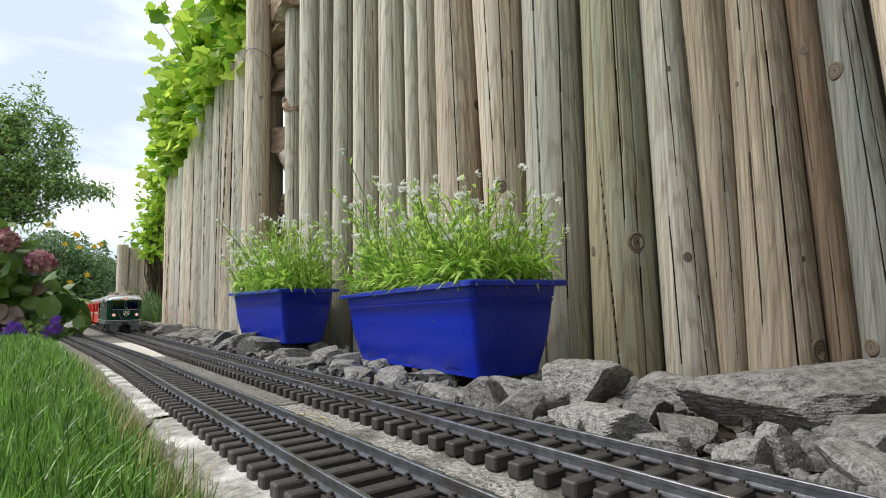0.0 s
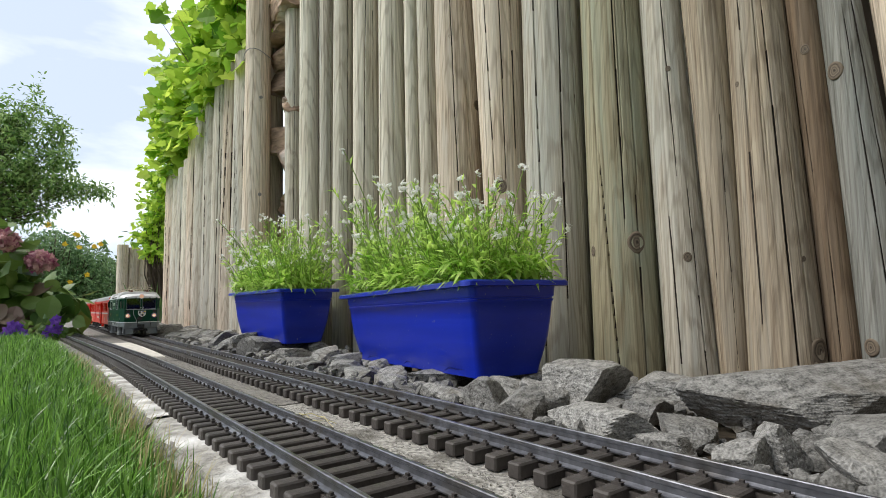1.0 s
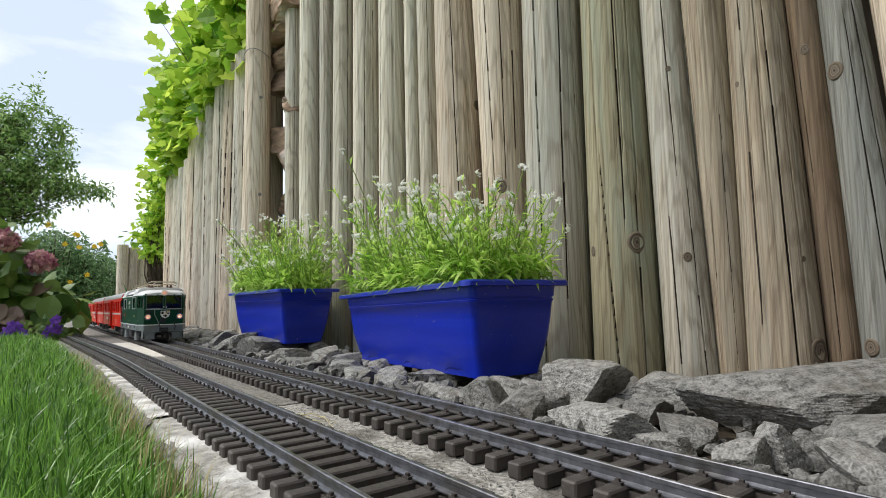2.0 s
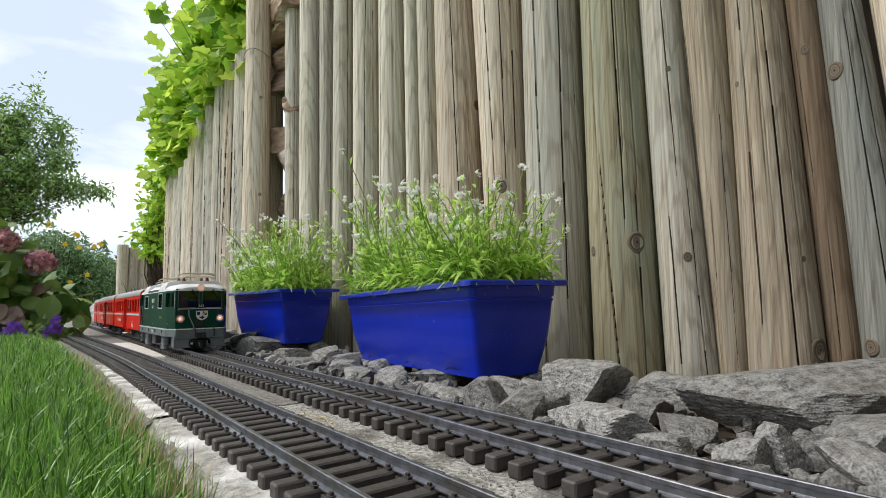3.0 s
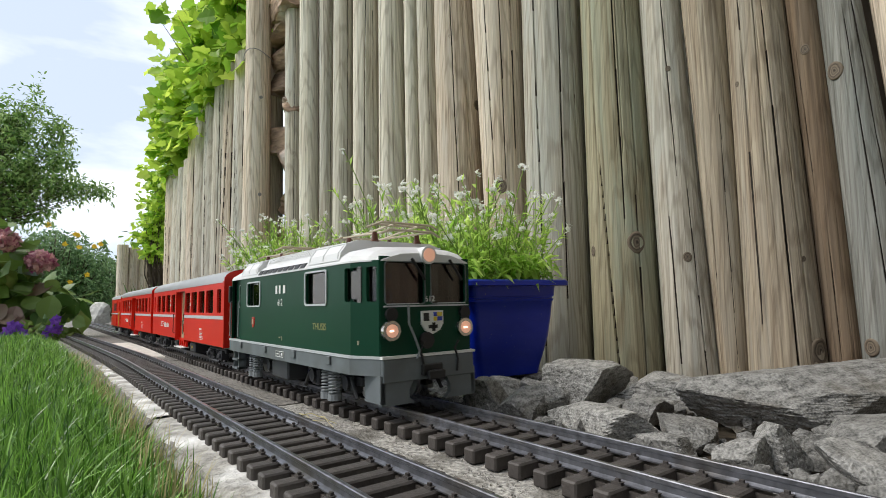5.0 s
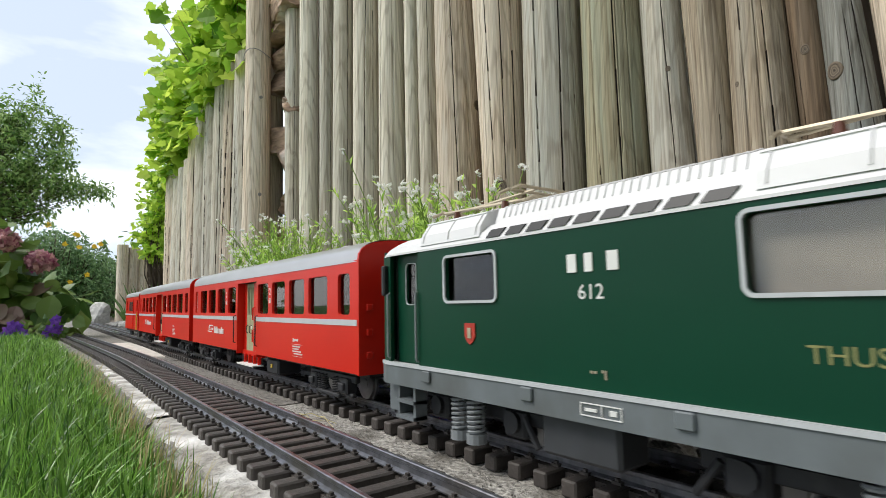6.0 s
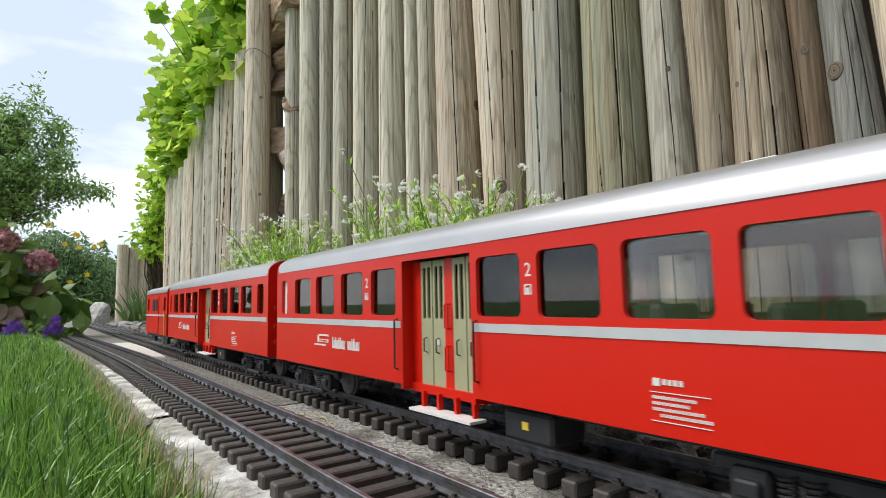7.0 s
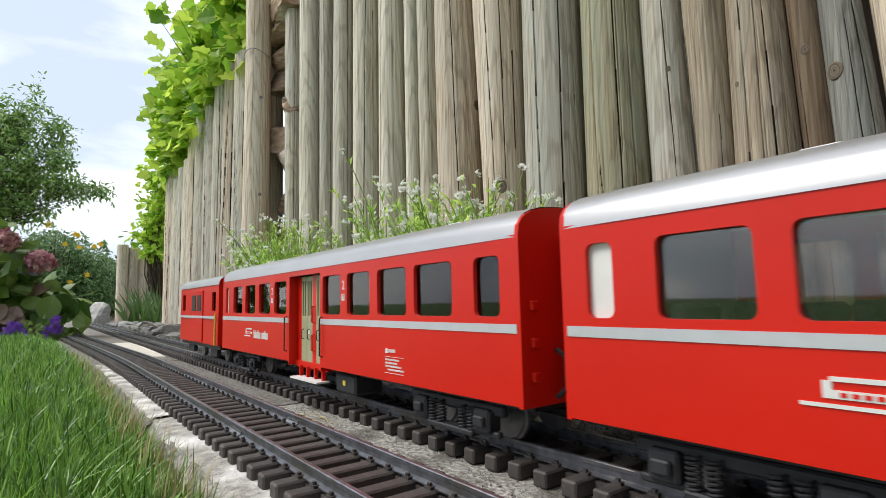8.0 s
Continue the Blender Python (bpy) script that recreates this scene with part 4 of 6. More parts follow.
def wheelset(parent, y, z, r):
    bm = bmesh.new()
    for s in (-1, 1):
        a, b = sorted((s * 0.0225, s * 0.0255))
        disc_x(bm, a, b, 0, 0, r, 22)
        a, b = sorted((s * 0.0200, s * 0.0225))
        disc_x(bm, a, b, 0, 0, r + 0.002, 22)
        a, b = sorted((s * 0.0255, s * 0.0262))
        disc_x(bm, a, b, 0, 0, r * 0.35, 8)
    disc_x(bm, -0.022, 0.022, 0, 0, 0.003, 8)
    ob = part("wheelset", bm, M_STEEL, parent, "steel wheel pair on its axle")
    WHEELS.append((ob, y, z, r))
    ob.matrix_basis = pose(0, y, z)


def spring(bm, x, y, z0, z1, r, turns=5, wire=0.26):
    disc = 10
    pts = []
    for k in range(turns * disc + 1):
        a = 6.2832 * k / disc
        pts.append((x + r * math.cos(a), y + r * math.sin(a), z0 + (z1 - z0) * k / (turns * disc)))
    tube(bm, pts, r * wire, 5)


def coach_bogie(car, yc):
    bm = bmesh.new()
    for s in (-1, 1):
        x0, x1 = sorted((s * 0.040, s * 0.045))
        box(bm, x0, x1, yc - 0.052, yc + 0.052, 0.036, 0.043, 0.001)
    box(bm, -0.0405, 0.0405, yc - 0.012, yc + 0.012, 0.034, 0.046)
    bogie = part("bogie", bm, M_DARK, car, "dark grey bogie with springs")
    for s in (-1, 1):
        for dy in (-0.035, 0.035):
            bm = bmesh.new()
            box(bm, *sorted((s * 0.038, s * 0.050)), yc + dy - 0.008, yc + dy + 0.008, 0.025, 0.040, 0.0015)
            box(bm, *sorted((s * 0.046, s * 0.053)), yc + dy - 0.005, yc + dy + 0.005, 0.029, 0.036, 0.001)
            box(bm, *sorted((s * 0.042, s * 0.047)), yc + dy - 0.014, yc + dy + 0.014, 0.0225, 0.0265, 0.001)
            part("axle_box", bm, M_DARK, bogie)
        for dy in (-0.022, -0.0125, 0.0125, 0.022):
            bm = bmesh.new()
            spring(bm, s * 0.0460, yc + dy, 0.024, 0.040, 0.0032, 7, 0.24)
            part("spring", bm, M_DARK, bogie, "grey coil spring")
        bm = bmesh.new()
        box(bm, *sorted((s * 0.040, s * 0.050)), yc - 0.026, yc + 0.026, 0.0205, 0.0245, 0.001)
        part("spring_plank", bm, M_DARK, bogie)
    for dy in (-0.035, 0.035):
        wheelset(bogie, yc + dy, 0.018 + 0.0145, 0.0145)


def bars(name, car, x, rows, material=M_MARK):
    """Illegible small lettering as plain bars: rows of (y0, y1, z0, z1)."""
    bm = bmesh.new()
    for y0, y1, z0, z1 in rows:
        box(bm, x - 0.0004, x + 0.0002, y0, y1, z0, z1)
    return part(name, bm, material, car, "pale printed marking")


COACH = 0.639
WIN = [(0.0171, 0.0416), (0.0648, 0.1115), (0.1224, 0.1665), (0.1795, 0.2221), (0.2355, 0.2750), (0.3735, 0.4130), (0.4275, 0.4700), (0.4845, 0.5270), (0.5410, 0.5835), (0.6067, 0.6225)]
ZB, ZT, WB, WT = 0.0485, 0.1495, 0.1005, 0.1385


def roof_profile(hw, ze, zc, n=14, drop=0.0):
    pts = []
    for k in range(n + 1):
        a = math.pi * k / n
        c, s = -math.cos(a), math.sin(a)
        pts.append((hw * (abs(c) ** 0.62) * (1 if c > 0 else -1), ze + (zc - ze) * (s ** 0.8)))
    return pts


def build_coach(label, first):
    car = new("passenger_coach")
    tagged(car, label, "model coach", "model train")
    hw = 0.058
    for s in (-1, 1):
        x0, x1 = sorted((s * hw, s * (hw - 0.003)))
        for ya, yb in ((0.003, 0.2800), (0.3660, COACH - 0.003)):
            bm = bmesh.new()
            pierced(bm, x0, x1, ya, yb, ZB, ZT, [(a, b, WB, WT) for a, b in WIN if ya < a < yb], 0.0042)
            part("side_panel", bm, M_RED, car)
            bm = bmesh.new()
            box(bm, *sorted((s * hw, s * (hw + 0.0006))), ya, yb, 0.0908, 0.0962)
            part("stripe", bm, M_STRIPE, car, "light grey waist stripe")
        xi = s * (hw - 0.010)
        part("door_header", boxed(x0, x1, 0.2800, 0.3660, 0.1425, ZT), M_RED, car)
        part("door_sill", boxed(*sorted((xi - s * 0.004, xi + s * 0.002)), 0.2800, 0.3660, 0.0430, 0.0492), M_RED, car)
        for xa, ya, yb in ((s * hw, 0.2785, 0.2810), (s * hw, 0.3640, 0.3660), (xi - s * 0.002, 0.3125, 0.3225), (xi - s * 0.002, 0.3522, 0.3640)):
            part("door_post", boxed(*sorted((xi, xa)), ya, yb, 0.0445, 0.1425), M_RED, car)
        for ya, yb in ((0.2830, 0.3125), (0.3225, 0.3520)):
            mid = (ya + yb) / 2
            for da, db in ((ya, mid - 0.0006), (mid + 0.0006, yb)):
                w = db - da
                bm = bmesh.new()
                pierced(bm, *sorted((xi, xi - s * 0.0016)), da, db, 0.0490, 0.1415,
                        [(da + w * 0.16, da + w * 0.42, 0.098, 0.137), (da + w * 0.58, da + w * 0.84, 0.098, 0.137)], 0.0012)
                door = part("door", bm, M_DOOR, car, "cream folding door")
                bm = boxed(*sorted((xi - s * 0.0022, xi - s * 0.0030)), da, db, 0.0490, 0.1415)
                part("door_pane", bm, M_DARKGLASS, door, "smoked door glass")
                bm = bmesh.new()
                tube(bm, [(xi + s * 0.0005, da + w * 0.5, 0.084), (xi + s * 0.003, da + w * 0.5, 0.083), (xi + s * 0.003, da + w * 0.5, 0.074), (xi + s * 0.0005, da + w * 0.5, 0.073)], 0.0006, 5)
                part("door_handle", bm, M_DARK, door)
            for yk in (mid - 0.0065,):
                part("sticker", boxed(*sorted((xi + s * 0.0001, xi + s * 0.0005)), yk - 0.0022, yk + 0.0022, 0.0790, 0.0835), M_MARK, car, "small white door sticker")
        for yh in (0.3155, 0.3190):
            for zc in (0.070, 0.100):
                bm = bmesh.new()
                tube(bm, [(xi, yh, zc + 0.009), (xi + s * 0.003, yh, zc + 0.008), (xi + s * 0.003, yh, zc - 0.008), (xi, yh, zc - 0.009)], 0.0006, 5)
                part("grab_rail", bm, M_RED, car)
        for yh in (0.2755, 0.3710):
            bm = bmesh.new()
            tube(bm, [(s * hw, yh, 0.098), (s * (hw + 0.003), yh, 0.097), (s * (hw + 0.003), yh, 0.060), (s * hw, yh, 0.059)], 0.0008, 5)
            part("handrail", bm, M_DARK, car)
        bm = boxed(*sorted((s * 0.048, s * 0.062)), 0.2800, 0.3500, 0.0320, 0.0338)
        step = part("footboard", bm, M_MARK, car, "pale grey footboard")
        bm = bmesh.new()
        for yy in (0.286, 0.305, 0.325, 0.344):
            box(bm, *sorted((s * 0.049, s * 0.053)), yy, yy + 0.0025, 0.0338, 0.0450)
        part("bracket", bm, M_RED, step)
        for k, (a, b) in enumerate(WIN):
            bm = boxed(*sorted((s * (hw - 0.0032), s * (hw - 0.0042))), a - 0.002, b + 0.002, WB - 0.002, WT + 0.002)
            part("window_pane", bm, M_MARK if k == 9 else M_GLASS, car, "frosted white pane" if k == 9 else "")
        # class number and coat of small marks
        for yc in (0.2288, 0.4200):
            ob = lettering("2", 0.0115, M_MARK, car, side_pose(-hw - 0.0002, yc, 0.1275) if s < 0 else Matrix.Translation((hw + 0.0002, yc, 0.1275)) @ Matrix(((0, 0, 1, 0), (1, 0, 0, 0), (0, 1, 0, 0), (0, 0, 0, 1))), "class_number")
            bars("pictogram", car, s * (hw + 0.0002), [(yc - 0.0028, yc - 0.0020, 0.1135, 0.1195), (yc + 0.0020, yc + 0.0028, 0.1135, 0.1195), (yc - 0.0028, yc + 0.0028, 0.1135, 0.1142), (yc - 0.0028, yc + 0.0028, 0.1188, 0.1195), (yc - 0.0008, yc + 0.0014, 0.1142, 0.1175)])
    x = -hw - 0.0002
    # railway's mark: a stepped emblem and a word-length of bars
    bars("emblem", car, x, [(0.4960, 0.5190, 0.0795, 0.0812), (0.4960, 0.5215, 0.0735, 0.0765), (0.5030, 0.5290, 0.0702, 0.0716), (0.5185, 0.5215, 0.0765, 0.0797)])
    bars("emblem_gap", car, x - 0.0003, [(0.5000 + 0.0035 * k, 0.5022 + 0.0035 * k, 0.0742, 0.0758) for k in range(5)], M_RED)
    letters, yy = [], 0.4875
    for wd, ht in ((4.6, 1.35), (1.6, 1.35), (3.6, 1), (2.4, 1.35), (1.6, 1.35), (3.6, 1), (2.6, 1), (3.4, 0), (2.6, 1), (3.6, 1), (2.4, 1.3), (1.6, 1.35), (3.4, 1), (3.6, 1)):
        if ht:
            w = wd * 0.0011
            if wd < 2:
                letters.append((yy - w, yy, 0.0690, 0.0690 + 0.0078 * ht))
            else:
                letters += [(yy - w * 0.36, yy, 0.0690, 0.0690 + 0.0078 * ht), (yy - w, yy - w * 0.66, 0.0690, 0.0768), (yy - w * 0.66, yy - w * 0.36, 0.0690, 0.0708)]
        yy -= wd * 0.0011 + 0.0007
    tagged(bars("name_lettering", car, x, letters), kind="stuff")
    rows = [(0.1495, 0.1530, 0.0705, 0.0740)] + [(0.1465 - 0.0026 * k, 0.1482 - 0.0026 * k, 0.0712, 0.0737) for k in range(4)]
    rows += [(0.127, 0.1545, 0.0676, 0.0679), (0.127, 0.1545, 0.0548, 0.0551)]
    for z, ya, yb in ((0.0648, 0.134, 0.1535), (0.0622, 0.137, 0.1535), (0.0596, 0.131, 0.1535), (0.0570, 0.127, 0.150)):
        yy = yb
        while yy > ya:
            rows.append((yy - 0.0011, yy, z, z + 0.0013))
            yy -= 0.0016
    bars("data_panel", car, x, rows)
    # ends follow the roof's curve
    prof = [(-hw, ZB - 0.001), (hw, ZB - 0.001), *reversed(roof_profile(hw, ZT, 0.1690))]
    for y0, y1, sg in ((0.0, 0.003, -1), (COACH - 0.003, COACH, 1)):
        bm = bmesh.new()
        extrude_y(bm, prof, y0, y1)
        end = part("end_wall", bm, M_RED, car)
        ye = y0 if sg < 0 else y1
        bm = boxed(-0.019, 0.019, *sorted((ye, ye + sg * 0.012)), 0.052, 0.150, 0.002)
        part("gangway", bm, M_BLACK, end, "black rubber gangway")
        for xx in (-0.048, 0.048):
            for zz in (0.062, 0.082, 0.104):
                part("end_fitting", boxed(xx - 0.003, xx + 0.003, *sorted((ye, ye + sg * 0.003)), zz, zz + 0.006, 0.0008), M_RED, end)
            bm = bmesh.new()
            tube(bm, [(xx * 0.62, ye + sg * 0.002, 0.080), (xx * 0.62, ye + sg * 0.009, 0.076), (xx * 0.62, ye + sg * 0.009, 0.058), (xx * 0.66, ye + sg * 0.003, 0.052)], 0.0017, 6)
            part("hose", bm, M_DARK, end, "dark brake hose")
    bm = bmesh.new()
    sections = []
    for y, e, c in ((0.0022, 0.0, 0.0), (0.03, 0.0006, 0.0008), (0.2, 0.0006, 0.0012), (0.45, 0.0006, 0.0012), (COACH - 0.03, 0.0006, 0.0008), (COACH - 0.0022, 0.0, 0.0)):
        sections.append([bm.verts.new((x, y, z + (0.001 if 0 < k < 14 else 0))) for k, (x, z) in enumerate(roof_profile(hw + e, ZT - 0.0015, 0.1690 + c))])
    for a, b in zip(sections, sections[1:]):
        for i in range(len(a) - 1):
            f = bm.faces.new((a[i], a[i + 1], b[i + 1], b[i]))
            f.smooth = True
    roof = part("roof", bm, M_SILVER, car, "silver painted roof")
    for yv in (0.12, 0.26, 0.40, 0.53):
        bm = boxed(-0.012, 0.012, yv - 0.009, yv + 0.009, 0.168, 0.1755, 0.0015)
        part("roof_vent", bm, M_WHITE, roof)
    bm = boxed(-0.0455, 0.0455, 0.003, COACH - 0.003, 0.0440, 0.0500)
    part("underframe", bm, M_BLACK, car)
    bm = boxed(-0.0455, 0.0455, 0.004, COACH - 0.004, 0.0502, 0.0560)
    part("floor", bm, M_FLOOR, car)
    seat = bmesh.new()
    box(seat, -0.018, 0.018, -0.010, 0.010, 0.056, 0.076, 0.002)
    box(seat, -0.018, 0.018, -0.004, 0.004, 0.076, 0.107, 0.002)
    me = bpy.data.meshes.new("seat")
    seat.to_mesh(me)
    seat.free()
    me.materials.append(M_SEAT)
    for k in range(11):
        y = 0.05 + k * 0.053
        if 0.26 < y < 0.38 or y > 0.60:
            continue
        for xx in (-0.031, 0.031):
            ob = new("seat", me)
            ob.parent = car
            ob.location = (xx, y, 0)
    for y in (0.2790, 0.3670, 0.600):
        bm = boxed(-0.054, 0.054, y - 0.001, y + 0.001, 0.056, 0.150)
        part("partition", bm, M_INNER, car)
    bm = boxed(-0.050, -0.020, 0.222, 0.262, 0.0265, 0.0445, 0.002)
    boxp = part("battery_box", bm, M_DARK, car, "dark battery box with a yellow mark")
    bm = boxed(-0.0508, -0.0499, 0.240, 0.245, 0.034, 0.0385)
    part("warning_mark", bm, M_YEL, boxp)
    bm = boxed(0.020, 0.050, 0.372, 0.412, 0.0265, 0.0445, 0.002)
    part("battery_box", bm, M_DARK, car)
    for ob in car.children_recursive:
        if ob.name.split(".")[0] in ("window_pane", "door_pane"):
            ob.visible_shadow = False
    coach_bogie(car, 0.083)
    coach_bogie(car, COACH - 0.083)
    for y, sg in ((0.0, -1), (COACH, 1)):
        bm = bmesh.new()
        tube(bm, [(0, y - sg * 0.05, 0.037), (0, y + sg * 0.017, 0.036)], 0.004, 8)
        part("coupling", bm, M_BLACK, car)
    return car


VAN = 0.285


def build_van():
    car = new("baggage_van")
    tagged(car, "red model baggage van with a grey roof", "model wagon", "model train")
    hw = 0.056
    for s in (-1, 1):
        bm = bmesh.new()
        pierced(bm, *sorted((s * hw, s * (hw - 0.003))), 0.003, VAN - 0.003, ZB, 0.146, [(0.018, 0.042, 0.104, 0.135), (VAN - 0.042, VAN - 0.018, 0.104, 0.135)], 0.003)
        part("side_panel", bm, M_RED, car)
        for a in (0.018, VAN - 0.042):
            part("window_pane", boxed(*sorted((s * (hw - 0.004), s * (hw - 0.005))), a - 0.002, a + 0.026, 0.102, 0.137), M_DARKGLASS, car)
        door = part("sliding_door", boxed(*sorted((s * hw, s * (hw + 0.002))), 0.10, 0.185, 0.050, 0.140, 0.0006), M_RED, car)
        bm = bmesh.new()
        for a in (0.108, 0.148):
            box(bm, *sorted((s * (hw + 0.002), s * (hw + 0.0028))), a, a + 0.028, 0.104, 0.132)
        part("door_window", bm, M_BLACK, door)
        part("stripe", boxed(*sorted((s * (hw + 0.0022), s * (hw + 0.0028))), 0.004, VAN - 0.004, 0.0915, 0.0955), M_STRIPE, car)
        bm = bmesh.new()
        tube(bm, [(s * (hw + 0.004), 0.004, 0.05), (s * (hw + 0.004), 0.004, 0.10)], 0.0016, 6)
        part("handrail", bm, M_YEL, car, "yellow handrail")
    prof = [(-hw, ZB), (hw, ZB), *reversed(roof_profile(hw, 0.146, 0.163))]
    for y0, y1 in ((0.0, 0.003), (VAN - 0.003, VAN)):
        bm = bmesh.new()
        extrude_y(bm, prof, y0, y1)
        part("end_wall", bm, M_RED, car)
    bm = bmesh.new()
    a = [bm.verts.new((x * 1.02, -0.004, z + 0.001)) for x, z in roof_profile(hw, 0.145, 0.164)]
    b = [bm.verts.new((v.co.x, VAN + 0.004, v.co.z)) for v in a]
    for i in range(len(a) - 1):
        bm.faces.new((a[i], a[i + 1], b[i + 1], b[i])).smooth = True
    part("roof", bm, M_SILVER, car, "grey painted roof")
    part("underframe", boxed(-0.052, 0.052, 0.0, VAN, 0.042, 0.050), M_BLACK, car)
    for y in (0.06, VAN - 0.06):
        for s in (-1, 1):
            gear = part("axle_guard", boxed(*sorted((s * 0.040, s * 0.047)), y - 0.02, y + 0.02, 0.028, 0.043, 0.001), M_DARK, car)
        wheelset(gear, y, 0.0325, 0.0145)
    bm = bmesh.new()
    tube(bm, [(0, 0.05, 0.037), (0, -0.017, 0.036)], 0.004, 8)
    part("coupling", bm, M_BLACK, car)
    return car


LOCO = 0.430


def narrowed(bm):
    """Draw the cab ends in towards the front and rear faces."""
    for v in bm.verts:
        front, rear = max(0.0, 0.032 - v.co.y), max(0.0, v.co.y - (LOCO - 0.012))
        v.co.x *= 1 - 0.21 * front / 0.032 - 0.07 * rear / 0.012


def loft(bm, sections):
    rows = [[bm.verts.new(q) for q in s] for s in sections]
    for a, b in zip(rows, rows[1:]):
        for i in range(len(a) - 1):
            bm.faces.new((a[i], a[i + 1], b[i + 1], b[i]))
    return rows


def framed(bm, x, s, ya, yb, za, zb, w=0.0018, out=0.0012):
    """A raised window frame on the side."""
    def ring(g, r):
        q = []
        for cy, cz, a0 in ((yb + g - r, zb + g - r, 0), (ya - g + r, zb + g - r, 1), (ya - g + r, za - g + r, 2), (yb + g - r, za - g + r, 3)):
            q += [(cy + r * math.cos((a0 + k / 4) * math.pi / 2), cz + r * math.sin((a0 + k / 4) * math.pi / 2)) for k in range(5)]
        return q
    inner, outer = ring(0.0, 0.003), ring(w, 0.003 + w)
    loops = [[bm.verts.new((xx, y, z)) for y, z in pts] for xx, pts in ((x - s * 0.0005, inner), (x + s * out, inner), (x + s * out, outer), (x - s * 0.0005, outer))]
    n = len(inner)
    for a, b in zip(loops, loops[1:]):
        for i in range(n):
            f = (a[i], a[(i + 1) % n], b[(i + 1) % n], b[i])
            bm.faces.new(f if s > 0 else f[::-1])


def build_loco():
    car = new("electric_locomotive")
    tagged(car, "dark green model electric locomotive with white roof and grey frame", "model locomotive", "model train")
    hw, z0, z1 = 0.0615, 0.0650, 0.1480
    side_w = [(0.0835, 0.1360, 0.1110, 0.1425), (0.2855, 0.3375, 0.1110, 0.1400)]
    cab_w = [(0.0195, 0.0440, 0.1120, 0.1425), (0.0045, 0.0150, 0.1120, 0.1425)]
    rear_w = [(LOCO - 0.0465, LOCO - 0.0325, 0.1090, 0.1400)]
    for s in (-1, 1):
        xs = sorted((s * hw, s * (hw - 0.003)))
        for ya, yb, holes in ((0.002, 0.032, [(0.0195, 0.032, 0.112, 0.1425), cab_w[1]]), (0.032, LOCO - 0.058, [(0.032, 0.0440, 0.112, 0.1425)] + side_w), (LOCO - 0.018, LOCO - 0.002, [])):
            bm = bmesh.new()
            pierced(bm, *xs, ya, yb, z0, z1, holes, 0.0030 if ya > 0.03 else 0.0015)
            narrowed(bm)
            part("side_panel", bm, M_GREEN, car)
        # recessed cab door near the rear
        xi = s * (hw - 0.006)
        bm = bmesh.new()
        pierced(bm, *sorted((xi, xi - s * 0.002)), LOCO - 0.058, LOCO - 0.018, z0, z1, rear_w, 0.002)
        door = part("cab_door", bm, M_GREEN, car, "recessed green cab door")
        part("door_pane", boxed(*sorted((xi - s * 0.0021, xi - s * 0.0030)), LOCO - 0.048, LOCO - 0.031, 0.107, 0.142), M_GLASS, door)
        bm = bmesh.new()
        framed(bm, xi, s, *rear_w[0], 0.0005, 0.0005)
        part("window_frame", bm, M_STRIPE, door, "bright metal window frame")
        for yh in (LOCO - 0.0575, LOCO - 0.017):
            bm = bmesh.new()
            tube(bm, [(s * hw, yh, 0.118), (s * (hw + 0.002), yh, 0.117), (s * (hw + 0.002), yh, 0.069), (s * hw, yh, 0.068)], 0.0009, 6)
            part("handrail", bm, M_SPRING, car, "pale metal handrail")
        for h in side_w:
            bm = bmesh.new()
            framed(bm, s * hw, s, *h)
            part("window_frame", bm, M_STRIPE, car, "bright metal window frame")
        # dark seams of the cab door
        for yh in (LOCO - 0.056, LOCO - 0.0195):
            part("door_seam", boxed(*sorted((xi, xi + s * 0.0008)), yh - 0.0006, yh + 0.0006, z0, z1), M_BLACK, door)
        part("mirror", boxed(*sorted((s * (hw - 0.006), s * (hw + 0.003))), LOCO - 0.013, LOCO - 0.008, 0.116, 0.140, 0.001), M_BLACK, car, "dark folding mirror")
        for h in side_w + [cab_w[0]]:
            part("window_pane", boxed(*sorted((s * (hw - 0.0033), s * (hw - 0.0043))), h[0] - 0.001, h[1] + 0.001, h[2] - 0.001, h[3] + 0.001), M_GLASS, car)
        bm = boxed(*sorted((s * (hw - 0.0055), s * (hw - 0.0065))), 0.006, 0.016, 0.110, 0.144)
        narrowed(bm)
        part("window_pane", bm, M_GLASS, car)
        # grey frame with a white upper line and jacking pads
        bm = bmesh.new()
        for ya, yb in ((0.0, 0.032), (0.032, LOCO - 0.012), (LOCO - 0.012, LOCO)):
            box(bm, *sorted((s * (hw - 0.004), s * (hw + 0.001))), ya, yb, 0.0485, 0.0628)
        for yy in (0.075, 0.165, 0.26, 0.36):
            box(bm, *sorted((s * (hw + 0.001), s * (hw + 0.0030))), yy - 0.0045, yy + 0.0045, 0.0545, 0.0622, 0.0006)
        narrowed(bm)
        part("side_frame", bm, M_FRAME, car, "blue-grey side frame")
        bm = bmesh.new()
        for ya, yb in ((0.0, 0.032), (0.032, LOCO - 0.012), (LOCO - 0.012, LOCO)):
            box(bm, *sorted((s * (hw - 0.003), s * (hw + 0.0018))), ya, yb, 0.0628, 0.0652)
        narrowed(bm)
        part("white_line", bm, M_STRIPE, car)
        bm = bmesh.new()
        for ya, yb in ((LOCO - 0.050, LOCO - 0.028),):
            for xx in (ya, yb):
                box(bm, *sorted((s * 0.050, s * 0.060)), xx, xx + 0.003, 0.024, 0.049)
            for zz in (0.0245, 0.0360):
                box(bm, *sorted((s * 0.050, s * 0.062)), ya, yb + 0.003, zz, zz + 0.0025)
        part("cab_step", bm, M_FRAME, car)
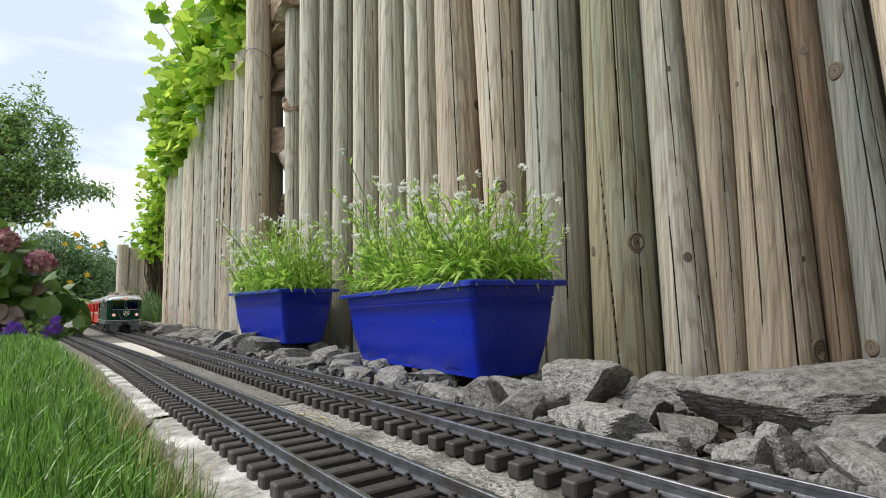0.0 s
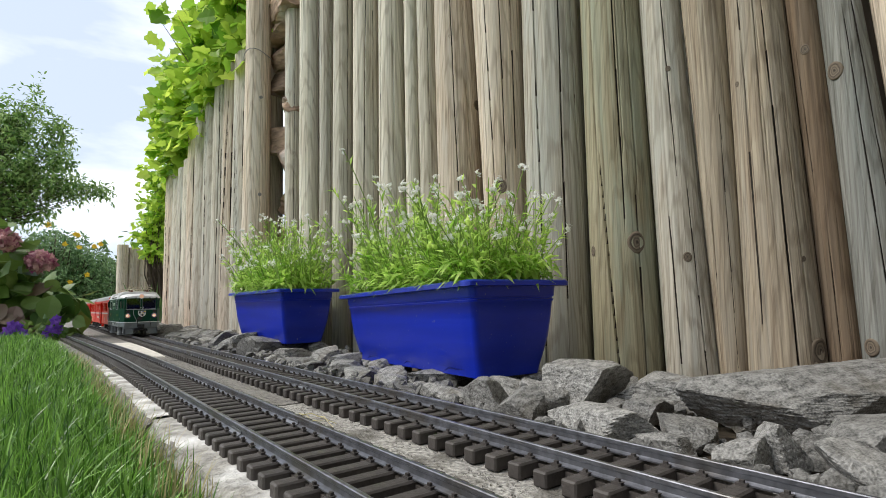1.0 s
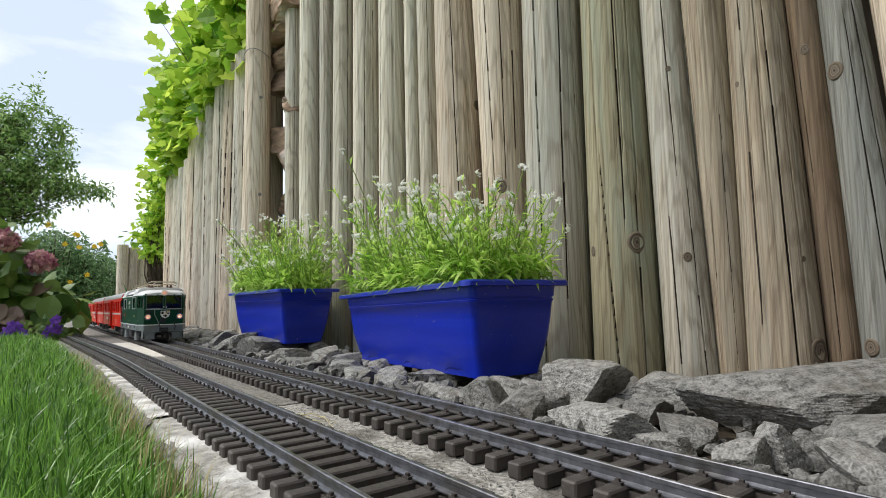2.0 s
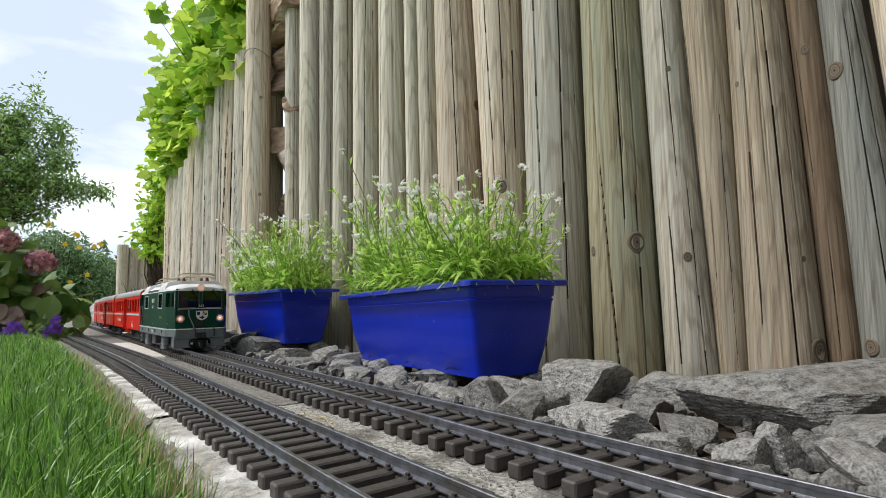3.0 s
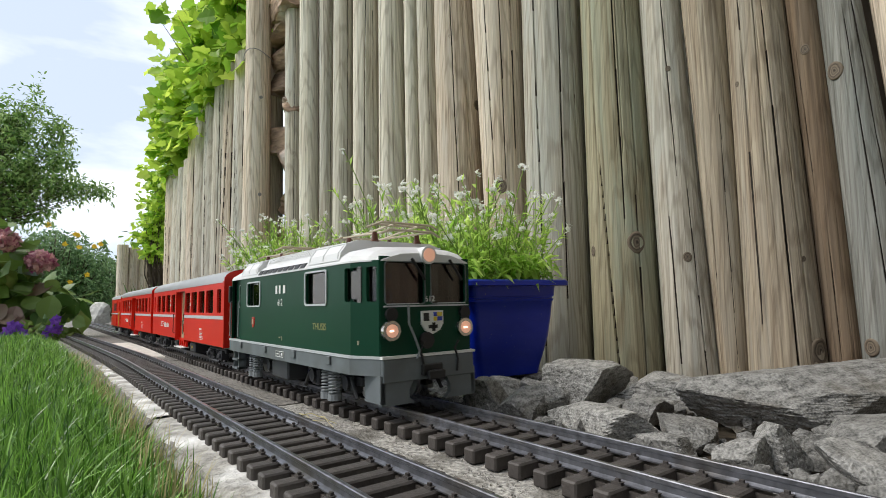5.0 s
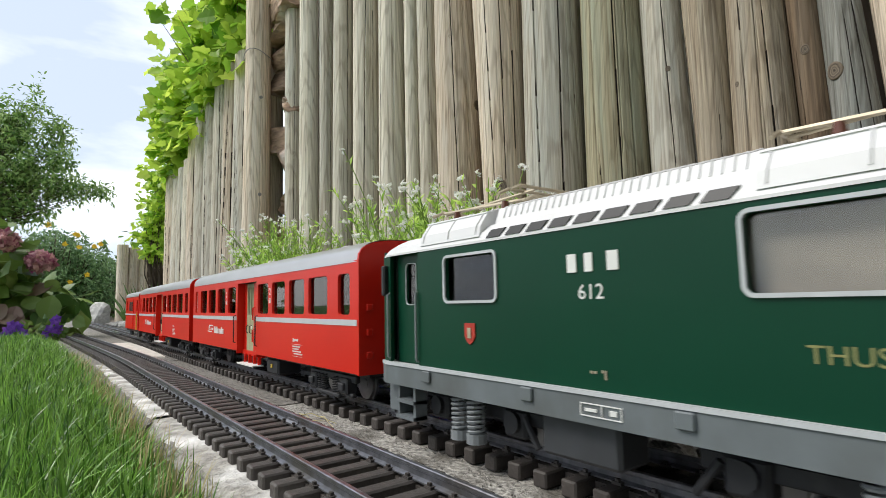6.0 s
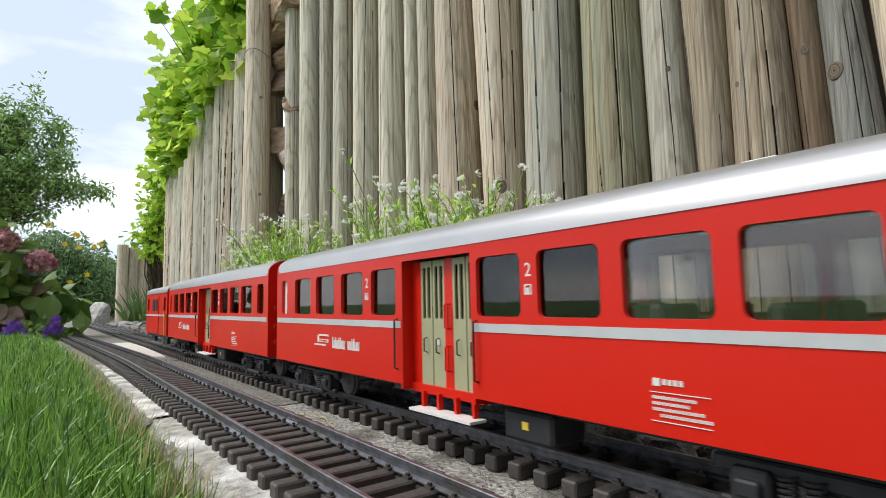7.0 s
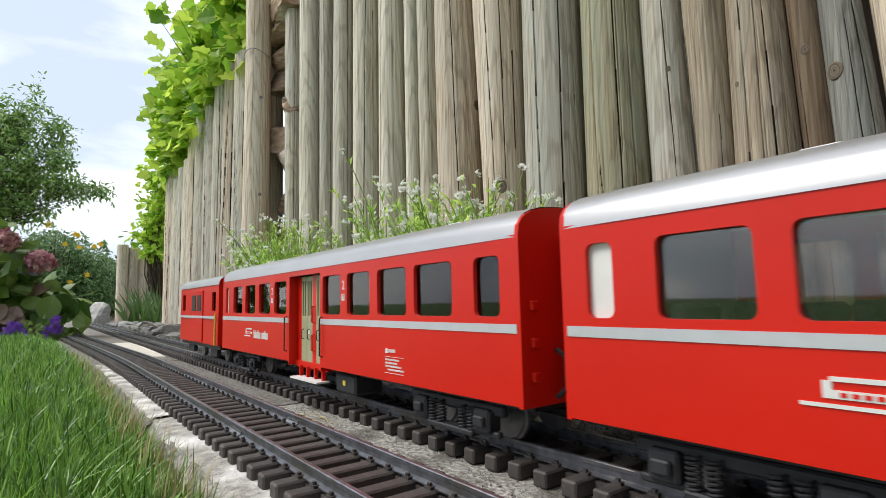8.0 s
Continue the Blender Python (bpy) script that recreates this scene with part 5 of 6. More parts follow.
        # springs of the running gear
        for yy in (0.083, 0.100, 0.318, 0.335):
            bm = bmesh.new()
            spring(bm, s * 0.053, yy, 0.0255, 0.0500, 0.0054, 8, 0.19)
            disc_z = [(0.0068 * math.cos(6.2832 * k / 12), 0.0068 * math.sin(6.2832 * k / 12)) for k in range(12)]
            a = [bm.verts.new((s * 0.053 + x, yy + y, 0.0195)) for x, y in disc_z]
            b = [bm.verts.new((s * 0.053 + x, yy + y, 0.0255)) for x, y in disc_z]
            for i in range(12):
                bm.faces.new((a[i], a[(i + 1) % 12], b[(i + 1) % 12], b[i]))
            bm.faces.new(a[::-1])
            bm.faces.new(b)
            part("suspension_spring", bm, M_SPRING, car, "pale grey coil spring")
        bm = boxed(*sorted((s * 0.030, s * 0.055)), 0.205, 0.258, 0.0255, 0.0490, 0.002)
        part("equipment_box", bm, M_GEAR, car)
    for yc in (0.110, LOCO - 0.100):
        bm = bmesh.new()
        for s in (-1, 1):
            box(bm, *sorted((s * 0.036, s * 0.042)), yc - 0.062, yc + 0.062, 0.034, 0.043, 0.001)
            for dy in (-0.040, 0.040):
                box(bm, *sorted((s * 0.034, s * 0.046)), yc + dy - 0.010, yc + dy + 0.010, 0.026, 0.044, 0.002)
                disc_x(bm, *sorted((s * 0.046, s * 0.049)), yc + dy, 0.036, 0.0065, 14)
                tube(bm, [(s * 0.046, yc + dy * 1.25, 0.040), (s * 0.047, yc + dy * 1.55, 0.024)], 0.0020, 6)
        box(bm, -0.036, 0.036, yc - 0.05, yc + 0.05, 0.036, 0.047)
        bogie = part("bogie", bm, M_DARK, car, "dark running gear")
        for dy in (-0.040, 0.040):
            wheelset(bogie, (yc + dy) * 0.965, 0.018 + 0.0165, 0.0165)
    part("underframe", boxed(-0.048, 0.048, 0.01, LOCO - 0.01, 0.046, 0.0535), M_BLACK, car)
    part("cabin_floor", boxed(-0.050, 0.050, 0.006, LOCO - 0.006, 0.0640, 0.0690), M_BLACK, car)
    for y in (0.066, LOCO - 0.066):
        part("bulkhead", boxed(-0.055, 0.055, y - 0.001, y + 0.001, 0.069, 0.150), M_CONSOLE, car)
        part("console", boxed(-0.044, 0.044, *sorted((y, y + (-0.050 if y < 0.2 else 0.050))), 0.069, 0.100, 0.003), M_CONSOLE, car, "grey driving console")
    part("machine_block", boxed(-0.054, 0.054, 0.070, LOCO - 0.070, 0.069, 0.145, 0.004), M_INNER, car, "pale machine room lining")
    # front and rear faces
    for y0, sg in ((0.0, -1), (LOCO, 1)):
        fx = hw * (0.79 if sg < 0 else 0.93)
        bm = bmesh.new()
        pierced(bm, -0.0014, 0.0014, -fx, fx, z0, 0.1515, [(-0.0440, -0.0035, 0.1095, 0.1465), (0.0035, 0.0440, 0.1095, 0.1465)], 0.0030)
        for v in bm.verts:
            v.co = Vector((v.co.y, y0 - sg * 0.0014 + v.co.x + (-sg) * 0.10 * max(0, abs(v.co.y) - 0.03) * 0.6, v.co.z))
        face = part("cab_face", bm, M_GREEN, car)
        for a, b in ((-0.0455, -0.002), (0.002, 0.0455)):
            bm = bmesh.new()
            framed(bm, 0.0, -sg, a + 0.0015, b - 0.0015, 0.1095, 0.1465, 0.0008, 0.0008)
            for v in bm.verts:
                v.co = Vector((v.co.y, y0 - v.co.x - sg * 0.06 * max(0, abs(v.co.y) - 0.03), v.co.z))
            part("windscreen_frame", bm, M_FRAME, face, "thin metal windscreen frame")
            part("windscreen", boxed(a, b, *sorted((y0 - sg * 0.0052, y0 - sg * 0.0062)), 0.107, 0.149), M_DARKGLASS, face, "dark windscreen")
        bm = bmesh.new()
        box(bm, -0.046, 0.046, *sorted((y0, y0 + sg * 0.0012)), 0.1068, 0.1082)
        for a, b in ((-0.0425, -0.010), (0.010, 0.0425)):
            box(bm, a, b, *sorted((y0, y0 + sg * 0.0008)), 0.1092, 0.1100)
        part("handrail", bm, M_STRIPE, face, "bright rail under the windscreens")
        for xx in (-0.040, 0.040):
            bm = bmesh.new()
            disc_y(bm, xx, *sorted((y0 - sg * 0.001, y0 + sg * 0.004)), 0.0865, 0.0086, 22)
            lamp = part("headlamp", bm, M_CHROME, face, "round headlamp glowing warm" if sg < 0 else "round lamp")
            bm = bmesh.new()
            disc_y(bm, xx, *sorted((y0 + sg * 0.0035, y0 + sg * 0.0048)), 0.0865, 0.0056, 20)
            part("lens", bm, M_LAMP if sg < 0 else M_BLACK, lamp)
            if sg < 0:
                part("filament", boxed(xx - 0.0028, xx + 0.0008, y0 - 0.0056, y0 - 0.0049, 0.0858, 0.0870), M_BULB, lamp)
            bm = bmesh.new()
            disc_y(bm, xx + 0.001, *sorted((y0 - sg * 0.001, y0 + sg * 0.003)), 0.1005, 0.0058, 16)
            part("signal_lamp", bm, M_BLACK, face, "small dark lamp")
        bm = bmesh.new()
        disc_y(bm, 0, *sorted((y0 - sg * 0.010, y0 + sg * 0.0035)), 0.1535, 0.0082, 22)
        lamp = part("top_lamp", bm, M_WHITE, face, "white lamp housing in the brow")
        bm = bmesh.new()
        disc_y(bm, 0, *sorted((y0 + sg * 0.003, y0 + sg * 0.0042)), 0.1535, 0.0062, 20)
        part("lens", bm, M_LAMP if sg < 0 else M_BLACK, lamp)
        # wipers
        for a, b in (((-0.018, 0.150), (-0.004, 0.131)), ((0.024, 0.150), (0.038, 0.131))):
            bm = bmesh.new()
            tube(bm, [(a[0], y0 + sg * 0.002, a[1]), (b[0], y0 + sg * 0.002, b[1])], 0.0013, 6)
            part("wiper", bm, M_BLACK, face)
        # frame, bumper and ploughs
        bm = bmesh.new()
        box(bm, -0.0490, 0.0490, *sorted((y0 - sg * 0.006, y0 + sg * 0.0035)), 0.0425, 0.0628, 0.001)
        bumper = part("buffer_beam", bm, M_FRAME, car, "blue-grey buffer beam")
        bm = boxed(-0.0500, 0.0500, *sorted((y0 - sg * 0.004, y0 + sg * 0.0045)), 0.0628, 0.0650)
        part("white_line", bm, M_MARK, bumper)
        for s in (-1, 1):
            bm = bmesh.new()
            pts = [(s * 0.050, 0.0425), (s * 0.018, 0.0425), (s * 0.022, 0.036), (s * 0.022, 0.028), (s * 0.016, 0.0235), (s * 0.050, 0.0235)]
            extrude_y(bm, pts if s < 0 else pts[::-1], *sorted((y0 - sg * 0.003, y0 + sg * 0.002)))
            box(bm, *sorted((s * 0.046, s * 0.051)), *sorted((y0 - sg * 0.026, y0 + sg * 0.002)), 0.0255, 0.0490)
            part("plough", bm, M_FRAME, bumper, "grey snow plough plate")
        bm = bmesh.new()
        box(bm, -0.011, 0.011, *sorted((y0 + sg * 0.003, y0 + sg * 0.007)), 0.046, 0.056, 0.001)
        tube(bm, [(0, y0 - sg * 0.02, 0.047), (0, y0 + sg * 0.012, 0.047)], 0.004, 8)
        box(bm, -0.009, 0.009, *sorted((y0 + sg * 0.010, y0 + sg * 0.014)), 0.043, 0.051, 0.001)
        part("coupling", bm, M_BLACK, bumper, "dark hook coupling")
        for xs_ in ([(-0.024, 0.108), (-0.0235, 0.092), (-0.017, 0.078), (-0.013, 0.068), (-0.016, 0.061)], [(-0.008, 0.076), (-0.012, 0.068), (-0.009, 0.056), (-0.010, 0.049)], [(0.030, 0.075), (0.026, 0.068), (0.029, 0.058), (0.028, 0.047)]):
            bm = bmesh.new()
            tube(bm, [(x, y0 + sg * 0.005, z) for x, z in xs_], 0.0011, 6)
            part("hose", bm, M_SPRING if xs_[0][1] > 0.1 else M_BLACK, face, "rubber hose")
        bm = bmesh.new()
        disc_y(bm, -0.003, *sorted((y0, y0 + sg * 0.003)), 0.0765, 0.0075, 16)
        part("socket", bm, M_BLACK, face)
    # painted shield on the front
    bm = bmesh.new()
    sh = [(-0.0145, 0.1055), (0.0145, 0.1055), (0.0145, 0.0905), (0.010, 0.0835), (0.0, 0.0790), (-0.010, 0.0835), (-0.0145, 0.0905)]
    extrude_y(bm, [(x * 0.8 + 0.003, 0.0925 + (z - 0.0925) * 0.8) for x, z in sh][::-1], -0.0030, -0.0005)
    shield = part("shield", bm, M_MARK, car, "white heraldic shield with coloured fields")
    for a, b, c, d, m in ((-0.0125, -0.0055, 0.094, 0.103, M_BLACK), (0.0010, 0.0055, 0.0990, 0.1035, M_BLUEP), (0.0055, 0.0125, 0.0990, 0.1035, M_YEL), (0.0010, 0.0055, 0.0940, 0.0985, M_YEL), (0.0055, 0.0125, 0.0940, 0.0985, M_BLUEP), (-0.006, 0.006, 0.0855, 0.0895, M_BLACK), (-0.001, 0.003, 0.0825, 0.0920, M_BLACK)):
        part("field", boxed(a * 0.8 + 0.003, b * 0.8 + 0.003, -0.0036, -0.0029, 0.0925 + (c - 0.0925) * 0.8, 0.0925 + (d - 0.0925) * 0.8), m, shield)
    lettering("612", 0.0075, M_MARK, car, Matrix.Translation((0.002, -0.0003, 0.1135)) @ Matrix.Rotation(radians(90), 4, "X"), "number")
    # side lettering
    x = -hw - 0.0002
    for y0, y1, z1 in ((0.2215, 0.2275, 0.1335), (0.2110, 0.2160, 0.1335), (0.1955, 0.2020, 0.1335)):
        bars("emblem_bar", car, x, [(y0, y1, 0.1240, z1)])
    lettering("612", 0.0108, M_MARK, car, side_pose(x, 0.2130, 0.1135), "number")
    lettering("THUSIS", 0.0095, M_NAME, car, side_pose(x, 0.1005, 0.0885), "name", 1.05)
    bars("data_panel", car, x, [(0.2115, 0.2130, 0.0735, 0.0748), (0.2140, 0.2155, 0.0735, 0.0748), (0.2055, 0.2066, 0.0710, 0.0755), (0.2072, 0.2082, 0.0742, 0.0755), (0.016, 0.018, 0.0750, 0.0785)], M_GOLD)
    bars("frame_panel", car, -hw - 0.0012, [(0.197, 0.222, 0.0525, 0.0530), (0.197, 0.222, 0.0585, 0.0590), (0.197, 0.1975, 0.0525, 0.0590), (0.2215, 0.222, 0.0525, 0.0590), (0.2085, 0.209, 0.0525, 0.0590), (0.212, 0.219, 0.0550, 0.0565), (0.200, 0.204, 0.0545, 0.0570)])
    bm = bmesh.new()
    sh = [(0.3060, 0.0965), (0.3165, 0.0965), (0.3165, 0.0880), (0.3140, 0.0845), (0.3113, 0.0830), (0.3085, 0.0845), (0.3060, 0.0880)]
    a = [bm.verts.new((x - 0.0006, y, z)) for y, z in sh]
    b = [bm.verts.new((x + 0.0004, y, z)) for y, z in sh]
    bm.faces.new(a[::-1])
    for i in range(7):
        bm.faces.new((a[i], a[(i + 1) % 7], b[(i + 1) % 7], b[i]))
    crest = part("crest", bm, M_SHIELD_RED, car, "small red shield with gold figure")
    part("field", boxed(x - 0.0012, x - 0.0005, 0.3095, 0.3130, 0.0870, 0.0935), M_GOLD, crest)
    # roof: eaves, sloped shoulders, flat top, lowered over both cabs
    secs = []
    for y, sc, dz in ((0.0, 0.76, -0.0085), (0.005, 0.80, -0.0052), (0.013, 0.88, -0.0022), (0.032, 1.0, 0.0), (0.060, 1.0, 0.0), (LOCO - 0.060, 1.0, 0.0), (LOCO - 0.032, 1.0, 0.0), (LOCO - 0.013, 0.985, -0.0022), (LOCO - 0.005, 0.95, -0.0052), (LOCO, 0.90, -0.0085)):
        half = [(0.0562, 0.1470), (0.0562, 0.1485), (0.0540, 0.1535), (0.0470, 0.1590), (0.0330, 0.1625), (0.0, 0.1640)]
        prof = [(-x_ * sc, y, z_ + dz * min(1.0, max(0.0, (z_ - 0.1475) / 0.010))) for x_, z_ in half] + [(x_ * sc, y, z_ + dz * min(1.0, max(0.0, (z_ - 0.1475) / 0.010))) for x_, z_ in half[-2::-1]]
        secs.append(prof)
    bm = bmesh.new()
    rows = loft(bm, secs)
    bm.faces.new(rows[0])
    bm.faces.new(rows[-1][::-1])
    roof = part("roof", bm, M_WHITE, car, "white painted roof", smooth=False)
    cover = [(0.0558, 0.1510), (0.0542, 0.1585), (0.0485, 0.1670), (0.036, 0.1712)]
    cover = [(-x_, z_) for x_, z_ in cover] + cover[::-1]
    for ya, yb in ((0.055, 0.130), (0.300, 0.368)):
        bm = bmesh.new()
        ends = loft(bm, [[(x_, y, z_) for x_, z_ in cover] for y in (ya, yb)])
        bm.faces.new(ends[0][::-1])
        bm.faces.new(ends[1])
        for s in (-1, 1):
            for k in range(3):
                y = ya + 0.004 + (yb - ya - 0.008) * k / 2
                tube(bm, [(s * 0.0555, y, 0.1530), (s * 0.0543, y, 0.1587), (s * 0.0486, y, 0.1672), (s * 0.036, y, 0.1714)], 0.0006, 5)
            tube(bm, [(s * 0.0486, ya, 0.1672), (s * 0.0486, yb, 0.1672)], 0.0008, 5)
        part("grille_cover", bm, M_WHITE, roof)
    bm = bmesh.new()
    slope = [(-0.0470, 0.1570), (-0.0425, 0.1695), (-0.030, 0.1735), (0.030, 0.1735), (0.0425, 0.1695), (0.0470, 0.1570)]
    ends = loft(bm, [[(x_, y, z_) for x_, z_ in slope] for y in (0.132, 0.296)])
    bm.faces.new(ends[0][::-1])
    bm.faces.new(ends[1])
    hatch = part("roof_hatch", bm, M_WHITE, roof, "ribbed white roof hatch")
    for k in range(30):
        y = 0.138 + 0.0052 * k
        bm = bmesh.new()
        tube(bm, [(-0.0452, y, 0.1625), (-0.0427, y, 0.1696), (-0.030, y, 0.1737), (0.030, y, 0.1737), (0.0427, y, 0.1696), (0.0452, y, 0.1625)], 0.0006, 4)
        part("rib", bm, M_WHITE, hatch)
    for k in range(9):
        y = 0.140 + 0.0175 * k
        for s in (-1, 1):
            bm = bmesh.new()
            q = [(s * 0.0565, y, 0.1492), (s * 0.0565, y + 0.0128, 0.1492), (s * 0.0548, y + 0.0128 - 0.0035, 0.1542), (s * 0.0548, y - 0.0035, 0.1542)]
            vs = [bm.verts.new((a, b, c)) for a, b, c in q] + [bm.verts.new((a - s * 0.004, b, c)) for a, b, c in q]
            for f in ((0, 1, 2, 3), (4, 7, 6, 5), (0, 4, 5, 1), (1, 5, 6, 2), (2, 6, 7, 3), (3, 7, 4, 0)):
                bm.faces.new([vs[i] for i in f])
            part("vent_slot", bm, M_BLACK, roof, "dark vent slot")
    # folded pantographs on brown insulators
    for yc in (0.085, 0.345):
        bm = bmesh.new()
        for xx in (-0.018, 0.018):
            tube(bm, [(xx, yc - 0.058, 0.1787), (xx, yc + 0.050, 0.1825)], 0.0012, 5)
            tube(bm, [(xx * 0.7, yc - 0.050, 0.1860), (xx * 0.9, yc + 0.048, 0.1800)], 0.0010, 5)
        for dy, w, z in ((-0.058, 0.022, 0.1790), (0.050, 0.020, 0.1825), (-0.050, 0.026, 0.1870), (-0.038, 0.026, 0.1865)):
            tube(bm, [(-w - 0.008, yc + dy, z - 0.004), (-w, yc + dy, z), (w, yc + dy, z), (w + 0.008, yc + dy, z - 0.004)], 0.0013, 5)
        panto = part("pantograph", bm, M_GOLD, roof, "folded pale bronze pantograph")
        for xx in (-0.022, 0.022):
            for dy in (-0.030, 0.026):
                bm = bmesh.new()
                tube(bm, [(xx, yc + dy, 0.1705), (xx, yc + dy, 0.1735), (xx, yc + dy, 0.1800)], 0.0042, 10, 0.5)
                part("insulator", bm, M_BROWN, panto, "brown insulator")
    bm = bmesh.new()
    tube(bm, [(0.0, 0.118, 0.1725), (0.0, 0.130, 0.1810), (0.0, 0.235, 0.1795), (0.0, 0.31, 0.1735)], 0.0010, 5)
    part("roof_cable", bm, M_GOLD, roof)
    # a plain driver doll behind the cab window
    bm = bmesh.new()
    bmesh.ops.create_uvsphere(bm, u_segments=12, v_segments=8, radius=0.0062, matrix=Matrix.Translation((-0.028, 0.030, 0.130)))
    for f in bm.faces:
        f.material_index = 1
    tube(bm, [(-0.028, 0.030, 0.090), (-0.028, 0.030, 0.112), (-0.028, 0.030, 0.122)], 0.011, 10, 0.55)
    tube(bm, [(-0.028, 0.030, 0.1325), (-0.028, 0.030, 0.1370)], 0.0066, 10)
    doll = part("driver_figure", bm, [M_BLUEP, M_SKIN], car, "plain blue toy driver")
    for ob in car.children_recursive:
        if ob.name.split(".")[0] in ("window_pane", "door_pane", "windscreen"):
            ob.visible_shadow = False
    # the roof spans the full body; lengths drawn together to the true wheelbase
    for ob in (roof, *roof.children_recursive):
        ob.data.transform(Matrix.Diagonal((1.105, 1, 1, 1)))
    for ob in car.children_recursive:
        if ob.name.startswith("wheelset"):
            continue
        if ob.matrix_basis.translation.length > 0:
            ob.matrix_basis.translation.y *= 0.965
            ob.matrix_basis.translation.x *= 1.018
        else:
            ob.data.transform(Matrix.Diagonal((1.018, 0.965, 1, 1)))
    return car


GAP1, GAP2, GAP3 = 0.459, 1.130, 1.802
SPEED = 0.435


def head(t):
    """Where the locomotive's front stands along the track."""
    return 2.5735 - SPEED * t


TRAIN = [(build_loco(), 0.0)]
TRAIN.append((build_coach("red model passenger coach with silver roof, behind the locomotive", True), GAP1))
TRAIN.append((build_coach("red model passenger coach with silver roof, before the van", False), GAP2))
TRAIN.append((build_van(), GAP3))


# ---- blue planters ----
def rounded_rect(hx, hy, r, nlong=18, ncorner=5):
    pts = []
    for sx, sy, a0 in ((1, 1, 0), (-1, 1, 90), (-1, -1, 180), (1, -1, 270)):
        for k in range(ncorner + 1):
            a = radians(a0 + 90 * k / ncorner)
            pts.append((sx * (hx - r) + r * math.cos(a), sy * (hy - r) + r * math.sin(a)))
        # extra points along the long sides, for the notches
        if (sx, sy) in ((-1, 1), (1, -1)):
            x = sx * hx
            for k in range(1, nlong):
                pts.append((x, sy * (hy - r) * (1 - 2 * k / nlong)))
    return pts


def build_planter(wid, lng, hgt, m, label):
    pot = new("planter")
    tagged(pot, label, "planter", "blue planters along the fence")
    bm = bmesh.new()
    hx, hy = wid / 2, lng / 2
    taper = 0.023
    steps = [(0.0, taper, 0), (0.075, taper * 0.93, 0), (0.20, taper * 0.76, 0), (0.40, taper * 0.52, 0), (0.60, taper * 0.38, 0), (0.775, taper * 0.28, 0), (0.78, taper * 0.28 - 0.0012, 0), (0.80, taper * 0.26 - 0.0012, 0), (0.805, taper * 0.27, 0), (0.825, taper * 0.25, 0), (0.83, taper * 0.25 - 0.0012, 0), (0.90, taper * 0.16, 0), (0.935, taper * 0.14, 0),
             (0.937, -0.007, 0), (0.940, -0.009, 0), (0.985, -0.009, 0), (1.0, -0.007, 0), (1.0, 0.004, 0), (0.90, 0.006, 0)]
    rings = []
    for h, inset, q in steps:
        pts = rounded_rect(hx - inset, hy - inset, 0.009)
        ring = []
        for x, y in pts:
            z = h * hgt
            if h == 0.0 and abs(x) > hx - taper - 0.001 and min(abs(y - c) for c in (-0.30 * lng, 0.0, 0.30 * lng)) < 0.018:
                z += 0.008
            if h == 0.0 and abs(y) > hy - taper - 0.002 and abs(x) < 0.02:
                z += 0.008
            ring.append(bm.verts.new((x, y, z)))
        rings.append(ring)
    n = len(rings[0])
    for k, (a, b) in enumerate(zip(rings, rings[1:])):
        for i in range(n):
            bm.faces.new((a[i], a[(i + 1) % n], b[(i + 1) % n], b[i])).smooth = 0 < k < 6
    bm.faces.new(rings[0][::-1])
    shell = part("shell", bm, M_BLUE, pot, "glossy blue plastic with dusty streaks")
    bm = bmesh.new()
    top = [bm.verts.new((x, y, hgt * 0.91)) for x, y in rounded_rect(hx - 0.006, hy - 0.006, 0.014)]
    bm.faces.new(top)
    part("potting_soil", bm, M_SOIL, pot, "dark potting soil")
    pot.matrix_basis = m
    return pot


class Leaves:
    """Collects leaf blades as plain vertex and face lists."""

    def __init__(self):
        self.v, self.f = [], []

    def blade(self, base, way, up, length, width, curl=0.25):
        """A pointed leaf folded along its midrib."""
        side = way.cross(up)
        if side.length < 1e-4:
            side = Vector((1, 0, 0))
        side.normalize()
        nrm = side.cross(way).normalized()
        k = len(self.v)
        mid, tip = base + way * length * 0.45 + nrm * length * 0.06, base + way * length - nrm * length * curl
        lo = base + way * length * 0.18
        self.v += [base, lo + side * width * 0.32, mid + side * width * 0.5 - nrm * width * 0.1, tip, mid - side * width * 0.5 - nrm * width * 0.1, lo - side * width * 0.32, mid]
        self.f += [(k, k + 1, k + 2, k + 6), (k + 2, k + 3, k + 6), (k + 3, k + 4, k + 6), (k + 4, k + 5, k, k + 6)]

    def outline(self, centre, way, up, size, shape, cup=0.15):
        """A flat lobed leaf from an outline in its own plane, slightly cupped."""
        side = way.cross(up)
        if side.length < 1e-4:
            side = Vector((1, 0, 0))
        side.normalize()
        nrm = side.cross(way).normalized()
        k = len(self.v)
        self.v.append(centre + way * size * 0.35)
        for a, b in shape:
            self.v.append(centre + side * a * size + way * b * size + nrm * cup * size * (abs(a) * 1.2 - 0.25 + 0.2 * b * b))
        n = len(shape)
        for i in range(n):
            self.f.append((k, k + 1 + i, k + 1 + (i + 1) % n))

    def mesh(self, name, material, parent, label=""):
        ob = raw_mesh(name, self.v, self.f, material, parent)
        if label:
            ob["label"] = label
        return ob


